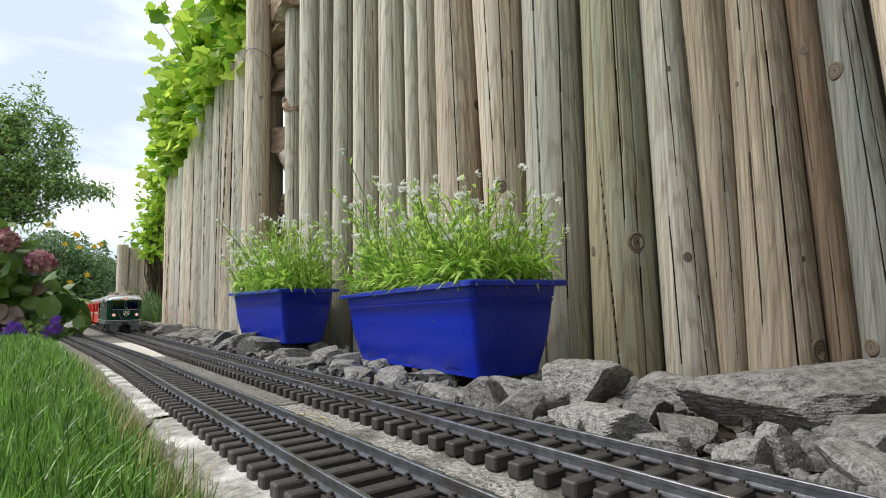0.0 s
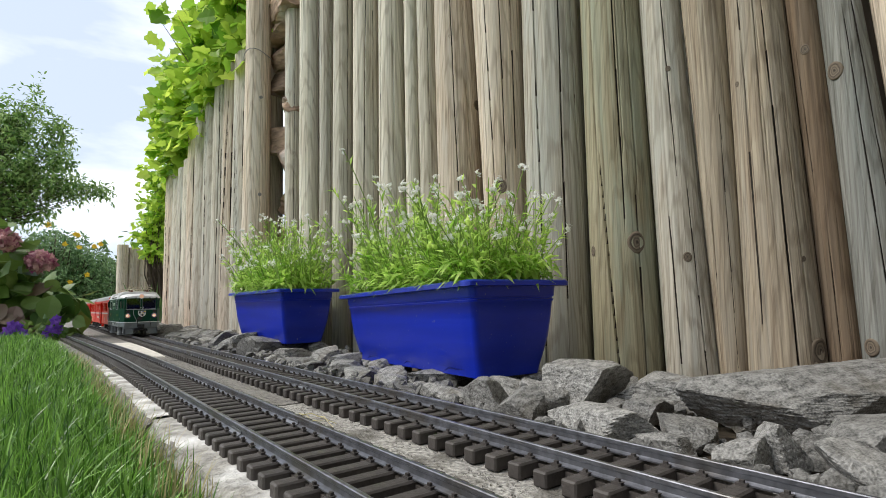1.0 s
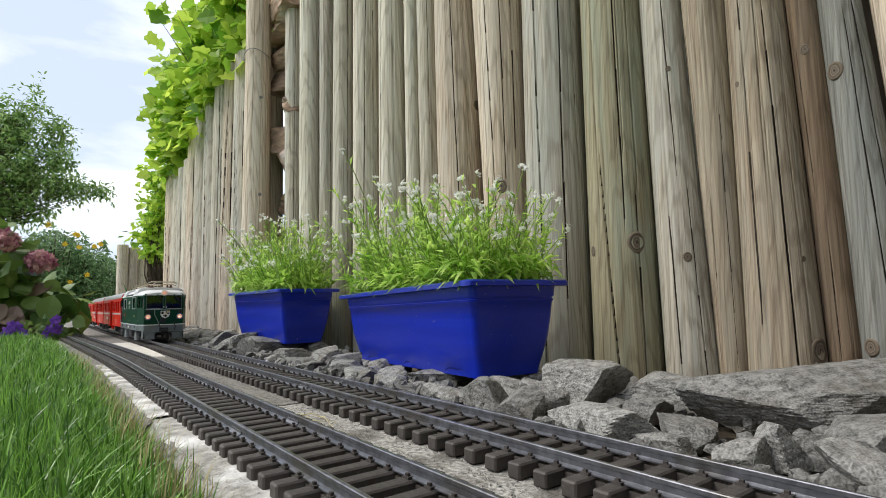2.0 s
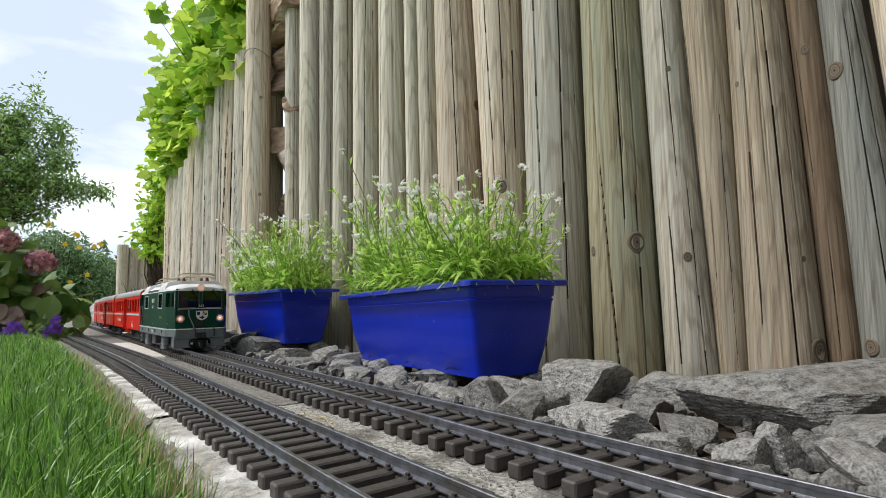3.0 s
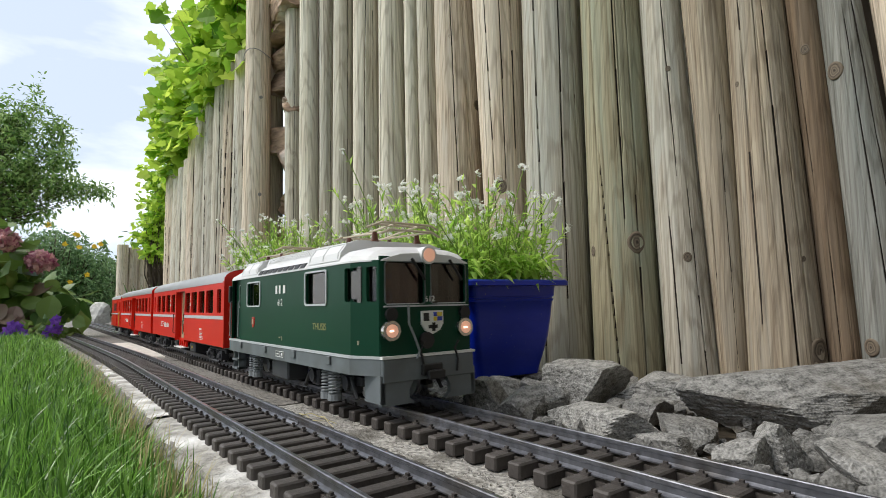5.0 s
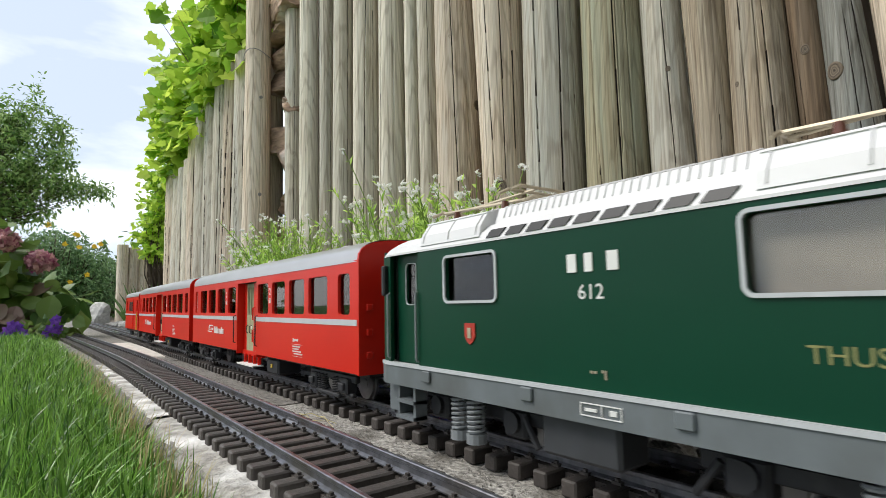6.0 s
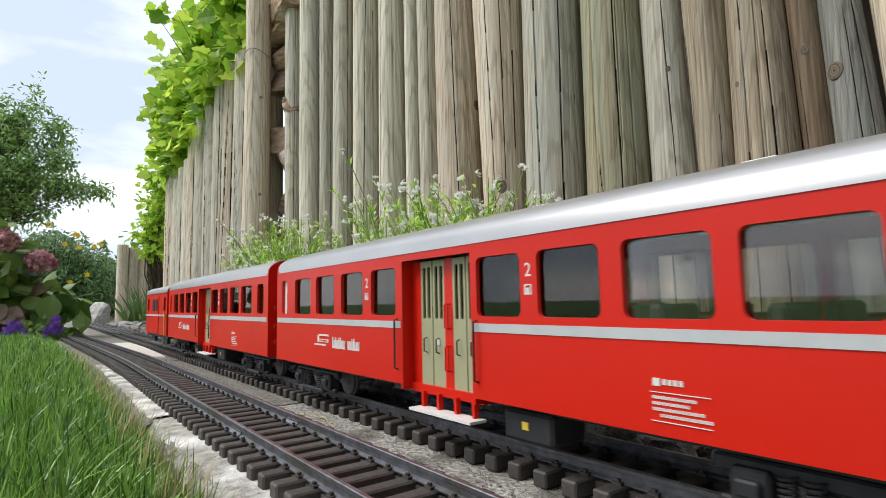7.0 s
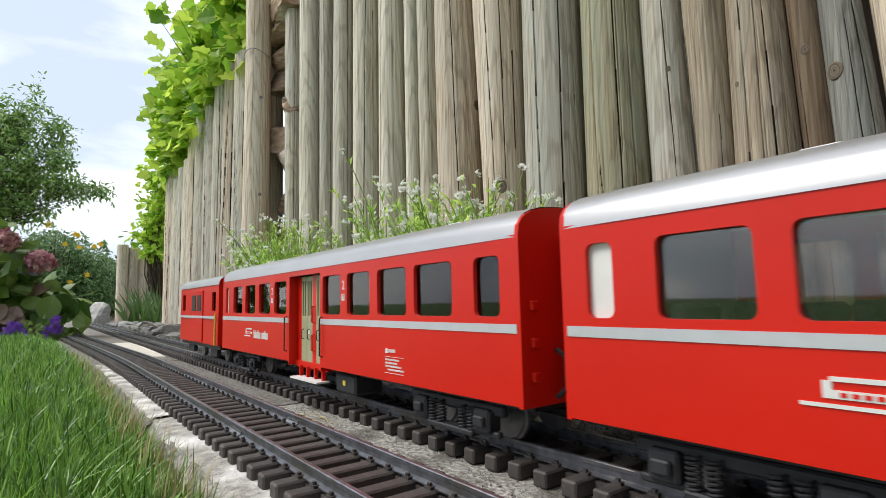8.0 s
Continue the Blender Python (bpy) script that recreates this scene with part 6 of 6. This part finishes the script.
VINE = [(0.0, 0.0), (0.22, -0.12), (0.45, 0.0), (0.38, 0.22), (0.56, 0.42), (0.34, 0.56), (0.26, 0.78), (0.0, 1.0), (-0.26, 0.78), (-0.34, 0.56), (-0.56, 0.42), (-0.38, 0.22), (-0.45, 0.0), (-0.22, -0.12)]
HYDRANGEA = [(0.0, 0.0), (0.16, 0.06), (0.29, 0.18), (0.37, 0.32), (0.40, 0.36), (0.385, 0.45), (0.40, 0.50), (0.355, 0.58), (0.36, 0.63), (0.28, 0.71), (0.27, 0.76), (0.17, 0.85), (0.08, 0.94), (0.0, 1.08), (-0.08, 0.94), (-0.17, 0.85), (-0.27, 0.76), (-0.28, 0.71), (-0.36, 0.63), (-0.355, 0.58), (-0.40, 0.50), (-0.385, 0.45), (-0.40, 0.36), (-0.37, 0.32), (-0.29, 0.18), (-0.16, 0.06)]
OVAL = [(0.0, 0.0), (0.22, 0.12), (0.36, 0.36), (0.33, 0.62), (0.18, 0.85), (0.0, 1.0), (-0.18, 0.85), (-0.33, 0.62), (-0.36, 0.36), (-0.22, 0.12)]


def unit(r, zbias=0.0):
    v = Vector((r.gauss(0, 1), r.gauss(0, 1), r.gauss(0, 1) + zbias))
    return v.normalized()


def build_herb(wid, lng, m, seed, count, height, label):
    """A bushy flowering herb: thin stems, narrow leaves, heads of tiny white flowers."""
    r = random.Random(seed)
    plant = new("flowering_herb")
    tagged(plant, label, "flowering plant", "herbs in planters")
    stems, leaves, flowers = bmesh.new(), Leaves(), Leaves()
    for k in range(count):
        u, w = r.uniform(-1, 1), r.uniform(-1, 1)
        base = Vector((u * wid * 0.42, w * lng * 0.46, -0.012))
        h = height(w) * (0.38 + 0.70 * r.random() ** 1.3)
        lean = Vector((u * 0.24 + r.gauss(0, 0.11), w * 0.08 + r.gauss(0, 0.12), 1)).normalized()
        bow = Vector((r.gauss(0, 0.13) + u * 0.12, r.gauss(0, 0.14), -0.06))
        pts = [base + lean * h * s + bow * h * s * s for s in (0, 0.3, 0.6, 0.85, 1.0)]
        tube(stems, pts, 0.0013, 4, 0.5)
        for j in range(int(9 + h * 95)):
            s = r.uniform(0.03, 0.97) ** 1.25
            i = min(3, int(s * 4))
            q = base + lean * h * s + bow * h * s * s
            d = (lean + bow * 2 * s).normalized()
            out = unit(r)
            out = (out - d * out.dot(d)).normalized()
            way = (out * r.uniform(0.5, 1.0) + d * r.uniform(0.35, 0.9)).normalized()
            ln = r.uniform(0.010, 0.032) * (1.15 - 0.55 * s)
            leaves.blade(q, way, d, ln, ln * r.uniform(0.16, 0.30), r.uniform(0.0, 0.35))
        if r.random() < 0.62:
            top = pts[-1]
            for j in range(r.randint(5, 11)):
                c = top + unit(r, 0.5) * r.uniform(0.001, 0.007)
                n0 = unit(r, 0.8)
                a = n0.cross(Vector((0.3, 0.5, 0.1))).normalized()
                b = n0.cross(a)
                for q in range(4):
                    way = (a * math.cos(q * 1.5708) + b * math.sin(q * 1.5708)).normalized()
                    flowers.blade(c, way, n0, 0.0036, 0.0032, 0.1)
    # low leaves spilling over the rim
    for k in range(int(count * 0.8)):
        w, s = r.uniform(-1, 1), r.choice((-1, -1, 1))
        if r.random() < 0.3:
            q, out = Vector((r.uniform(-1, 1) * wid * 0.45, -lng * 0.47, 0.0)), Vector((0, -1, 0.3))
        else:
            q, out = Vector((s * wid * 0.45, w * lng * 0.47, 0.0)), Vector((s, 0, 0.35))
        way = (out + unit(r) * 0.6).normalized()
        leaves.blade(q + Vector((0, 0, r.uniform(0, 0.03))), way, Vector((0, 0, 1)), r.uniform(0.018, 0.036), r.uniform(0.006, 0.011), r.uniform(0.1, 0.6))
    part("stem", stems, M_STEM, plant)
    leaves.mesh("foliage", M_HERB, plant, "narrow bright green leaves")
    flowers.mesh("blossom", M_PETAL, plant, "tiny white flowers")
    plant.matrix_basis = m
    return plant


def planters():
    for ax, ay, rim, th, lng, wid, hgt, seed, count, hf, tilt, lab in (
            (0.410, 0.488, 0.1362, 0.127, 0.452, 0.143, 0.121, 3, 330, lambda w: 0.150 + 0.050 * (w + 1) / 2 + 0.050 * math.exp(-((w - 0.25) / 0.22) ** 2), -1.1, "long blue plastic planter box set on stones, full of flowering herbs"),
            (0.420, 1.155, 0.1475, 0.006, 0.380, 0.133, 0.123, 9, 260, lambda w: 0.19, 0.0, "blue plastic planter box before the timber post")):
        a = Vector((math.sin(th), math.cos(th), 0))
        b = Vector((math.cos(th), -math.sin(th), 0))
        c = Vector((ax, ay, rim)) + a * lng / 2 + b * wid / 2
        m = pose(c.x, c.y, rim - hgt - (0.004 if tilt else 0), tilt, 0, -math.degrees(th))
        build_planter(wid, lng, hgt, m, lab)
        build_herb(wid, lng, m @ Matrix.Translation((0, 0, hgt)), seed, count, hf, "bright green herb with heads of tiny white flowers")
        for k in range(5):
            me = rock_mesh(400 + k + seed, 0.06, 0.08, (rim - hgt) * 1.0 + 0.002, 3)
            q = m @ Vector(((-0.3 if k % 2 else 0.3) * wid, (k - 2) * 0.2 * lng, 0))
            place_rock(me, q.x, q.y, 0, 0, 0, 40 * k, "flat grey stone wedged under a planter")


# ---- lawn ----
def build_lawn():
    r = np.random.default_rng(5)
    bm = bmesh.new()
    ys = [-2, 0, 0.5, 1, 2, 3, 5, 8, 14, 30, 60]
    rows = []
    for y in ys:
        rows.append([bm.verts.new((x, y, -0.020 + (0.008 * noise.noise(Vector((x * 3, y * 3, 0)))))) for x in [-30, -8, -3, -1, -0.4, -0.1, 0.06, 0.084 + min(0, bend_a(y)) * 0.8]])
    for a, b in zip(rows, rows[1:]):
        for i in range(len(a) - 1):
            bm.faces.new((a[i], a[i + 1], b[i + 1], b[i]))
    lawn = part("lawn", bm, M_LAWN)
    tagged(lawn, "green mown lawn turf", "lawn", kind="structure")
    V, F, mats = [], [], []
    n = 0

    def add(count, ymin, ymax, hmin, hmax, wid, power, edge=False):
        nonlocal n
        y = ymin + (ymax - ymin) * r.random(count) ** power
        bend = np.array([bend_a(q) for q in y]) * 0.8
        right = 0.084 + bend
        left = -0.075 * y - 0.06
        x = left + (right - 0.024 - left) * r.random(count) if not edge else right - 0.014 + r.normal(0, 0.009, count)
        h = r.uniform(hmin, hmax, count) * (1 - 0.45 * np.clip((x - right + 0.09) / 0.09, 0, 1) * (not edge))
        a = r.uniform(0, 2 * np.pi, count)
        lean = 0.05 + 0.95 * r.random(count) ** 1.5
        dx, dy = np.cos(a) * lean, np.sin(a) * lean
        if edge:
            dx = np.abs(dx) * 0.8
        t = a + np.pi / 2 + r.normal(0, 0.5, count)
        w = wid * r.uniform(0.6, 1.3, count)
        sx, sy = np.cos(t) * w, np.sin(t) * w
        z0 = np.full(count, -0.022)
        for s, ws in ((0.0, 1.0), (0.45, 0.9), (0.78, 0.6)):
            cx, cy, cz = x + dx * h * s * s, y + dy * h * s * s, z0 + h * (s - 0.25 * lean * s * s)
            V.append(np.stack([cx - sx * ws, cy - sy * ws, cz], -1))
            V.append(np.stack([cx + sx * ws, cy + sy * ws, cz], -1))
        V.append(np.stack([x + dx * h, y + dy * h, z0 + h * (1 - 0.25 * lean)], -1))
        i = n + np.arange(count)
        c = count
        F.append(np.stack([i, i + c, i + 3 * c, i + 2 * c], -1))
        F.append(np.stack([i + 2 * c, i + 3 * c, i + 5 * c, i + 4 * c], -1))
        F.append(np.stack([i + 4 * c, i + 5 * c, i + 6 * c, i + 6 * c], -1))
        n += 7 * count

    add(46000, 0.16, 1.1, 0.016, 0.048, 0.0008, 0.85)
    add(5000, 0.20, 1.1, 0.035, 0.066, 0.0010, 0.85)
    add(26000, 0.9, 3.2, 0.030, 0.074, 0.0012, 0.8)
    add(9000, 2.8, 8.0, 0.05, 0.095, 0.0030, 0.8)
    add(2600, 0.22, 2.6, 0.012, 0.040, 0.0007, 1.0, True)
    verts = np.concatenate(V).tolist()
    faces = [tuple(q) if q[2] != q[3] else tuple(q[:3]) for q in np.concatenate(F).tolist()]
    grass = raw_mesh("grass", verts, faces, M_GRASS)
    tagged(grass, "lush green lawn grass beside the concrete bed", "grass", kind="stuff")
    V.clear(), F.clear()
    n = 0
    add(1300, 0.22, 1.6, 0.015, 0.045, 0.0006, 1.0, True)
    faces = [tuple(q) if q[2] != q[3] else tuple(q[:3]) for q in np.concatenate(F).tolist()]
    dry = raw_mesh("dry_grass", np.concatenate(V).tolist(), faces, M_STRAW)
    tagged(dry, "straw-coloured dry grass along the concrete edge", "dry grass", kind="stuff")


def build_gravel():
    """Loose grains on the bed between and beside the sleepers."""
    r = random.Random(8)
    v, f = [], []
    for k in range(2200):
        y = 0.14 + 1.6 * r.random() ** 1.7
        x = r.uniform(0.198, 0.240) if k % 3 else r.uniform(0.15, 0.345)
        s = r.uniform(0.0003, 0.0009)
        b = len(v)
        c = Vector((x, y, s * 0.4))
        for d in ((1, 0, 0), (-1, 0, 0), (0, 1, 0), (0, -1, 0), (0, 0, 1), (0, 0, -0.6)):
            v.append(c + Vector(d) * s * r.uniform(0.7, 1.2))
        f += [(b, b + 2, b + 4), (b + 2, b + 1, b + 4), (b + 1, b + 3, b + 4), (b + 3, b, b + 4), (b + 2, b, b + 5), (b + 1, b + 2, b + 5), (b + 3, b + 1, b + 5), (b, b + 3, b + 5)]
    tagged(raw_mesh("gravel", v, f, M_GRAVEL), "fine pale gravel strewn between the tracks", "gravel", kind="stuff")
    bm = bmesh.new()
    for ax, ay, bx, by, rise in ((0.206, 0.520, 0.222, 0.462, 0.006), (0.214, 0.530, 0.205, 0.468, 0.003), (0.222, 0.505, 0.213, 0.450, 0.004), (0.202, 0.490, 0.219, 0.480, 0.002)):
        tube(bm, [(ax, ay, 0.0012), (ax * 0.65 + bx * 0.35 + 0.002, ay * 0.65 + by * 0.35, rise), (ax * 0.3 + bx * 0.7, ay * 0.3 + by * 0.7, rise * 0.7), (bx, by, 0.0012)], 0.0005, 5, 0.5)
    tagged(part("dry_stalk", bm, M_STRAW), "tangle of dry straw lying between tracks", "dry stalk")


# ---- vine, shrubs and trees ----
def leafy(name, label, category, group, clusters, seed, count, size, shape, material, twig_from=None, twig_r=0.01):
    """A plant of many separate leaves on twigs. clusters: (centre, radii, weight)."""
    r = random.Random(seed)
    plant = new(name)
    tagged(plant, label, category, group)
    lv = Leaves()
    tw = bmesh.new()
    total = sum(c[2] for c in clusters)
    for centre, radii, weight in clusters:
        c = Vector(centre)
        rad = Vector(radii)
        n = int(count * weight / total)
        sprays = max(3, n // 14)
        for k in range(sprays):
            d = unit(r)
            q = c + Vector((d.x * rad.x, d.y * rad.y, d.z * rad.z)) * (r.random() ** 0.45)
            if twig_from is not None:
                root = Vector(twig_from) if not callable(twig_from) else twig_from(c)
                if k % 3 == 0:
                    mid = (q + root) / 2 + unit(r) * 0.1 * (q - root).length
                    tube(tw, [root, mid, q], twig_r, 4, 0.25)
            run = unit(r, -0.1)
            for j in range(n // sprays):
                p = q + run * ((j % 14) * size * 0.16) + unit(r) * size * 0.8
                way = (run * 0.5 + unit(r) + Vector((-0.35, -0.2, -0.25))).normalized()
                up = (unit(r) * 0.8 + Vector((-0.35, -0.35, 0.8))).normalized()
                s = size * r.uniform(0.55, 1.15)
                if shape is None:
                    lv.blade(p, way, up, s, s * 0.36, 0.2)
                else:
                    lv.outline(p, way, up, s, shape)
    lv.mesh("foliage", material, plant)
    if twig_from is not None:
        part("twig", tw, M_BARK, plant)
    return plant


def build_greenery():
    clusters = []
    r = random.Random(31)
    for k in range(14):
        y = 2.10 + 1.30 * k / 13
        top = 1.20 - 0.24 * k / 13
        clusters.append(((0.62, y, top - 0.02), (0.05, 0.12, 0.08), 0.8))
        clusters.append(((0.63, y, top + 0.20), (0.08, 0.14, 0.15), 1.4))
        clusters.append(((0.68, y, top + 0.46), (0.11, 0.14, 0.17), 1.3))
    clusters += [((0.575, 3.3, 0.98), (0.035, 0.15, 0.12), 0.7), ((0.57, 3.3, 1.22), (0.05, 0.15, 0.15), 0.7), ((0.62, 2.05, 1.66), (0.10, 0.2, 0.12), 1.5), ((0.42, 2.45, 1.36), (0.05, 0.08, 0.05), 0.14), ((0.34, 2.45, 1.34), (0.03, 0.05, 0.03), 0.07), ((0.48, 2.5, 1.30), (0.03, 0.05, 0.05), 0.10)]
    leafy("grape_vine", "bright green grape vine spilling over the palisade", "vine", "", clusters, 41, 4600, 0.070, VINE, M_VINE, lambda c: Vector((0.66, c.y, 1.0)), 0.004)
    clusters = [((0.78, 4.9, 0.90), (0.12, 0.2, 0.30), 3), ((0.72, 4.9, 0.66), (0.09, 0.2, 0.15), 1.5), ((0.86, 4.8, 1.22), (0.10, 0.2, 0.16), 1.5), ((0.74, 4.9, 1.20), (0.05, 0.15, 0.08), 0.5)]
    leafy("climbing_shrub", "fresh green climbing shrub beyond the fence end", "shrub", "", clusters, 42, 2600, 0.055, OVAL, M_VINE, (0.82, 5.0, 0.0), 0.008)
    # light tree with feathery branches over the lawn
    clusters = [((-0.50, 7.0, 1.62), (0.45, 0.5, 0.45), 4), ((-0.30, 7.0, 2.00), (0.22, 0.3, 0.32), 1.5), ((0.06, 7.0, 2.02), (0.14, 0.2, 0.22), 0.5), ((-0.12, 7.0, 2.38), (0.05, 0.15, 0.20), 0.16), ((0.02, 6.9, 1.66), (0.22, 0.3, 0.16), 0.8), ((-0.05, 6.9, 1.42), (0.32, 0.4, 0.10), 0.9), ((0.28, 6.9, 1.40), (0.24, 0.3, 0.06), 0.45), ((0.52, 6.9, 1.42), (0.10, 0.15, 0.04), 0.10), ((-0.35, 7.0, 1.18), (0.42, 0.4, 0.16), 1.8)]
    tree = leafy("plum_tree", "young tree with small leaves and spreading branches", "tree", "", clusters, 43, 13000, 0.064, None, M_TREE, (-0.75, 7.1, 0.9), 0.006)
    bm = bmesh.new()
    tube(bm, [(-0.80, 7.1, -0.1), (-0.78, 7.1, 0.5), (-0.74, 7.1, 1.0), (-0.6, 7.05, 1.6), (-0.5, 7.0, 2.0)], 0.06, 10, 0.35)
    part("trunk", bm, M_BARK, tree)
    # dense shrub border at the garden's end
    clusters = [((0.15, 9.5, 0.75), (0.62, 0.6, 0.50), 4), ((0.40, 9.3, 0.45), (0.45, 0.5, 0.45), 3), ((-0.55, 9.5, 0.7), (0.6, 0.5, 0.65), 3), ((0.75, 9.8, 0.5), (0.35, 0.5, 0.4), 1.5)]
    shrub = leafy("flowering_shrub", "dark green shrub with yellow flowers", "shrub", "garden border", clusters, 44, 24000, 0.075, None, M_SHRUB, (0.2, 9.6, 0.0), 0.02)
    lv = Leaves()
    rr = random.Random(3)
    for x, y, z in ((0.02, 8.6, 1.22), (0.04, 8.6, 1.235), (0.33, 8.6, 1.12), (0.36, 8.6, 1.11), (0.38, 8.6, 0.95), (0.55, 8.6, 0.97), (0.62, 8.6, 1.00), (0.30, 8.6, 0.48), (0.48, 8.6, 0.58), (0.22, 8.6, 0.98)):
        for q in range(9):
            a = q * 0.698
            lv.blade(Vector((x, y, z)), Vector((math.cos(a), -0.25, math.sin(a))).normalized(), Vector((0, -1, 0)), rr.uniform(0.028, 0.044), 0.026, 0.1)
    lv.mesh("blossom", M_YELLOW, shrub, "yellow daisy-like flowers")
    clusters = [((-2.2 + 0.75 * k, 11.5 + 0.3 * (k % 2), 0.55), (0.55, 0.5, 0.65 + 0.1 * (k % 3)), 1) for k in range(7)]
    leafy("hedge", "dark green hedge closing the garden", "hedge", "garden border", clusters, 45, 7000, 0.15, None, M_DARKLEAF, (0.5, 11.6, 0.0), 0.02)
    # hydrangea bush
    clusters = [((-0.20, 2.75, 0.16), (0.18, 0.2, 0.13), 3), ((-0.09, 2.75, 0.13), (0.09, 0.15, 0.10), 1.4), ((-0.12, 2.7, 0.28), (0.10, 0.12, 0.06), 0.8)]
    bush = leafy("hydrangea", "hydrangea bush with fading pink flower heads", "shrub", "", clusters, 46, 330, 0.10, HYDRANGEA, M_HYD, (-0.16, 2.8, -0.03), 0.006)
    lv = Leaves()
    for k in range(16):
        c = Vector((rr.uniform(-0.26, -0.02), 2.62 + rr.uniform(-0.05, 0.1), rr.uniform(0.04, 0.20)))
        lv.outline(c, (unit(rr) + Vector((0.2, -0.4, -0.5))).normalized(), Vector((-0.2, -0.6, 0.7)), rr.uniform(0.08, 0.115), HYDRANGEA)
    lv.mesh("reddened_foliage", M_HYDRED, bush, "pale leaves flushed red-brown")
    for x, y, z, s in ((-0.125, 2.62, 0.378, 0.050), (-0.010, 2.62, 0.305, 0.047)):
        lv = Leaves()
        for k in range(75):
            d = unit(rr, 0.3)
            c = Vector((x, y, z)) + Vector((d.x * s, d.y * s, d.z * s * 0.75)) * rr.uniform(0.68, 1.0)
            a = d.cross(unit(rr)).normalized()
            b = d.cross(a)
            for q in range(4):
                way = (a * math.cos(q * 1.5708) + b * math.sin(q * 1.5708) + d * rr.uniform(0.1, 1.1)).normalized()
                lv.blade(c, way, (d + unit(rr) * 0.4).normalized(), rr.uniform(0.018, 0.028), 0.023, rr.uniform(-0.3, 0.4))
        lv.mesh("flower_head", M_PINK, bush, "domed fading pink flower head")
    # purple bedding flowers
    for x, y, z in ((-0.09, 2.35, 0.045), (-0.055, 2.35, 0.05), (0.035, 2.4, 0.045), (0.055, 2.4, 0.065), (0.02, 2.4, 0.06)):
        lv = Leaves()
        for k in range(4):
            c = Vector((x, y, z - 0.01)) + Vector((rr.uniform(-0.03, 0.03), rr.uniform(-0.02, 0.02), rr.uniform(-0.02, 0.028)))
            for q in range(5):
                a = q * 1.2566 + k
                lv.blade(c, Vector((math.cos(a), -0.35, math.sin(a))).normalized(), Vector((0, -1, 0.2)), 0.017, 0.014, 0.1)
        flower = new("petunia")
        tagged(flower, "purple bedding petunia in the border", "flower", "purple bedding flowers")
        lv.mesh("blossom", M_PURPLE, flower)
        gl = Leaves()
        for k in range(26):
            c = Vector((x + rr.uniform(-0.04, 0.04), y + rr.uniform(0, 0.05), rr.uniform(-0.03, z)))
            gl.blade(c, unit(rr, 0.6), Vector((0, -1, 0.3)), 0.04, 0.016, 0.2)
        gl.mesh("foliage", M_HYD, flower)
    # strap leaves at the fence end
    iris = new("iris_clump")
    tagged(iris, "clump of dark strap-shaped leaves at the fence end", "plant")
    lv = Leaves()
    for k in range(60):
        c = Vector((0.62 + rr.uniform(-0.12, 0.10), 4.55 + rr.uniform(-0.2, 0.2), -0.02))
        way = Vector((rr.gauss(0, 0.35), rr.gauss(0, 0.35), 1)).normalized()
        lv.blade(c, way, Vector((0.3, -1, 0)), rr.uniform(0.18, 0.36), 0.022, 0.15)
    lv.mesh("foliage", M_DARKLEAF, iris)


def build_far_things():
    rr = random.Random(77)
    low = new("palisade_fence")
    tagged(low, "low row of weathered timber stumps beyond the gap", "wooden fence")
    for k, (x, top) in enumerate(((0.555, 0.66), (0.635, 0.64), (0.715, 0.60), (0.795, 0.62), (0.875, 0.60), (0.96, 0.6))):
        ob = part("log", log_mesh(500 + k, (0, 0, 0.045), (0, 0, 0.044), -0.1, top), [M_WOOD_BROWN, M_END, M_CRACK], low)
        ob.matrix_basis = pose(x, 5.35, 0, rr.uniform(-1, 1), rr.uniform(-1, 1), 0)
    # stacked flagstones in the gap beside the post
    z = -0.05
    k = 0
    while z < 1.62:
        h = rr.uniform(0.07, 0.125)
        me = rock_mesh(600 + k, 0.23, 0.36, h * 1.12, 4)
        ob = new("flagstone", me)
        me.materials.clear()
        me.materials.append(M_FLAG)
        ob.matrix_basis = pose(0.738 + rr.uniform(-0.025, 0.02), 1.80 + rr.uniform(-0.02, 0.02), z, rr.uniform(-5, 5), rr.uniform(-4, 4), rr.uniform(-12, 12))
        tagged(ob, "rough brown flagstone stacked in the fence gap", "flagstone", "stacked flagstones")
        z += h
        k += 1
    me = rock_mesh(700, 0.17, 0.15, 0.20, 3)
    me.materials.clear()
    me.materials.append(M_BOULDER)
    place_rock(me, 0.365, 5.05, -0.03, 0, 0, 15, "pale grey boulder standing beside the track end")


M_FLAG = shade("split_brown_slab", (0.30, 0.205, 0.145), 0.85, spread=0.5, scale=24, bump=0.9, bump_scale=50, second=(0.55, 0.50, 0.46), second_scale=7, second_range=(0.5, 0.62), stretch=(1, 1, 3), piece=0.25)
M_BOULDER = shade("pale_boulder", (0.46, 0.45, 0.43), 0.9, spread=0.3, scale=40, bump=0.6, second=(0.33, 0.32, 0.29), second_scale=9)
planters()
build_far_things()
build_greenery()
build_lawn()
build_gravel()


def motions():
    for car, back in TRAIN:
        walk(car, [(t, pose(XB, head(t) + back, 0)) for t in [0.5 * k for k in range(17)]])
    for ob, y, z, r in WHEELS:
        # wheels roll forward with the train
        walk(ob, [(k / FPS, pose(0, y, z, math.degrees(SPEED * k / FPS / r), 0, 0)) for k in range(0, 241)])


motions()
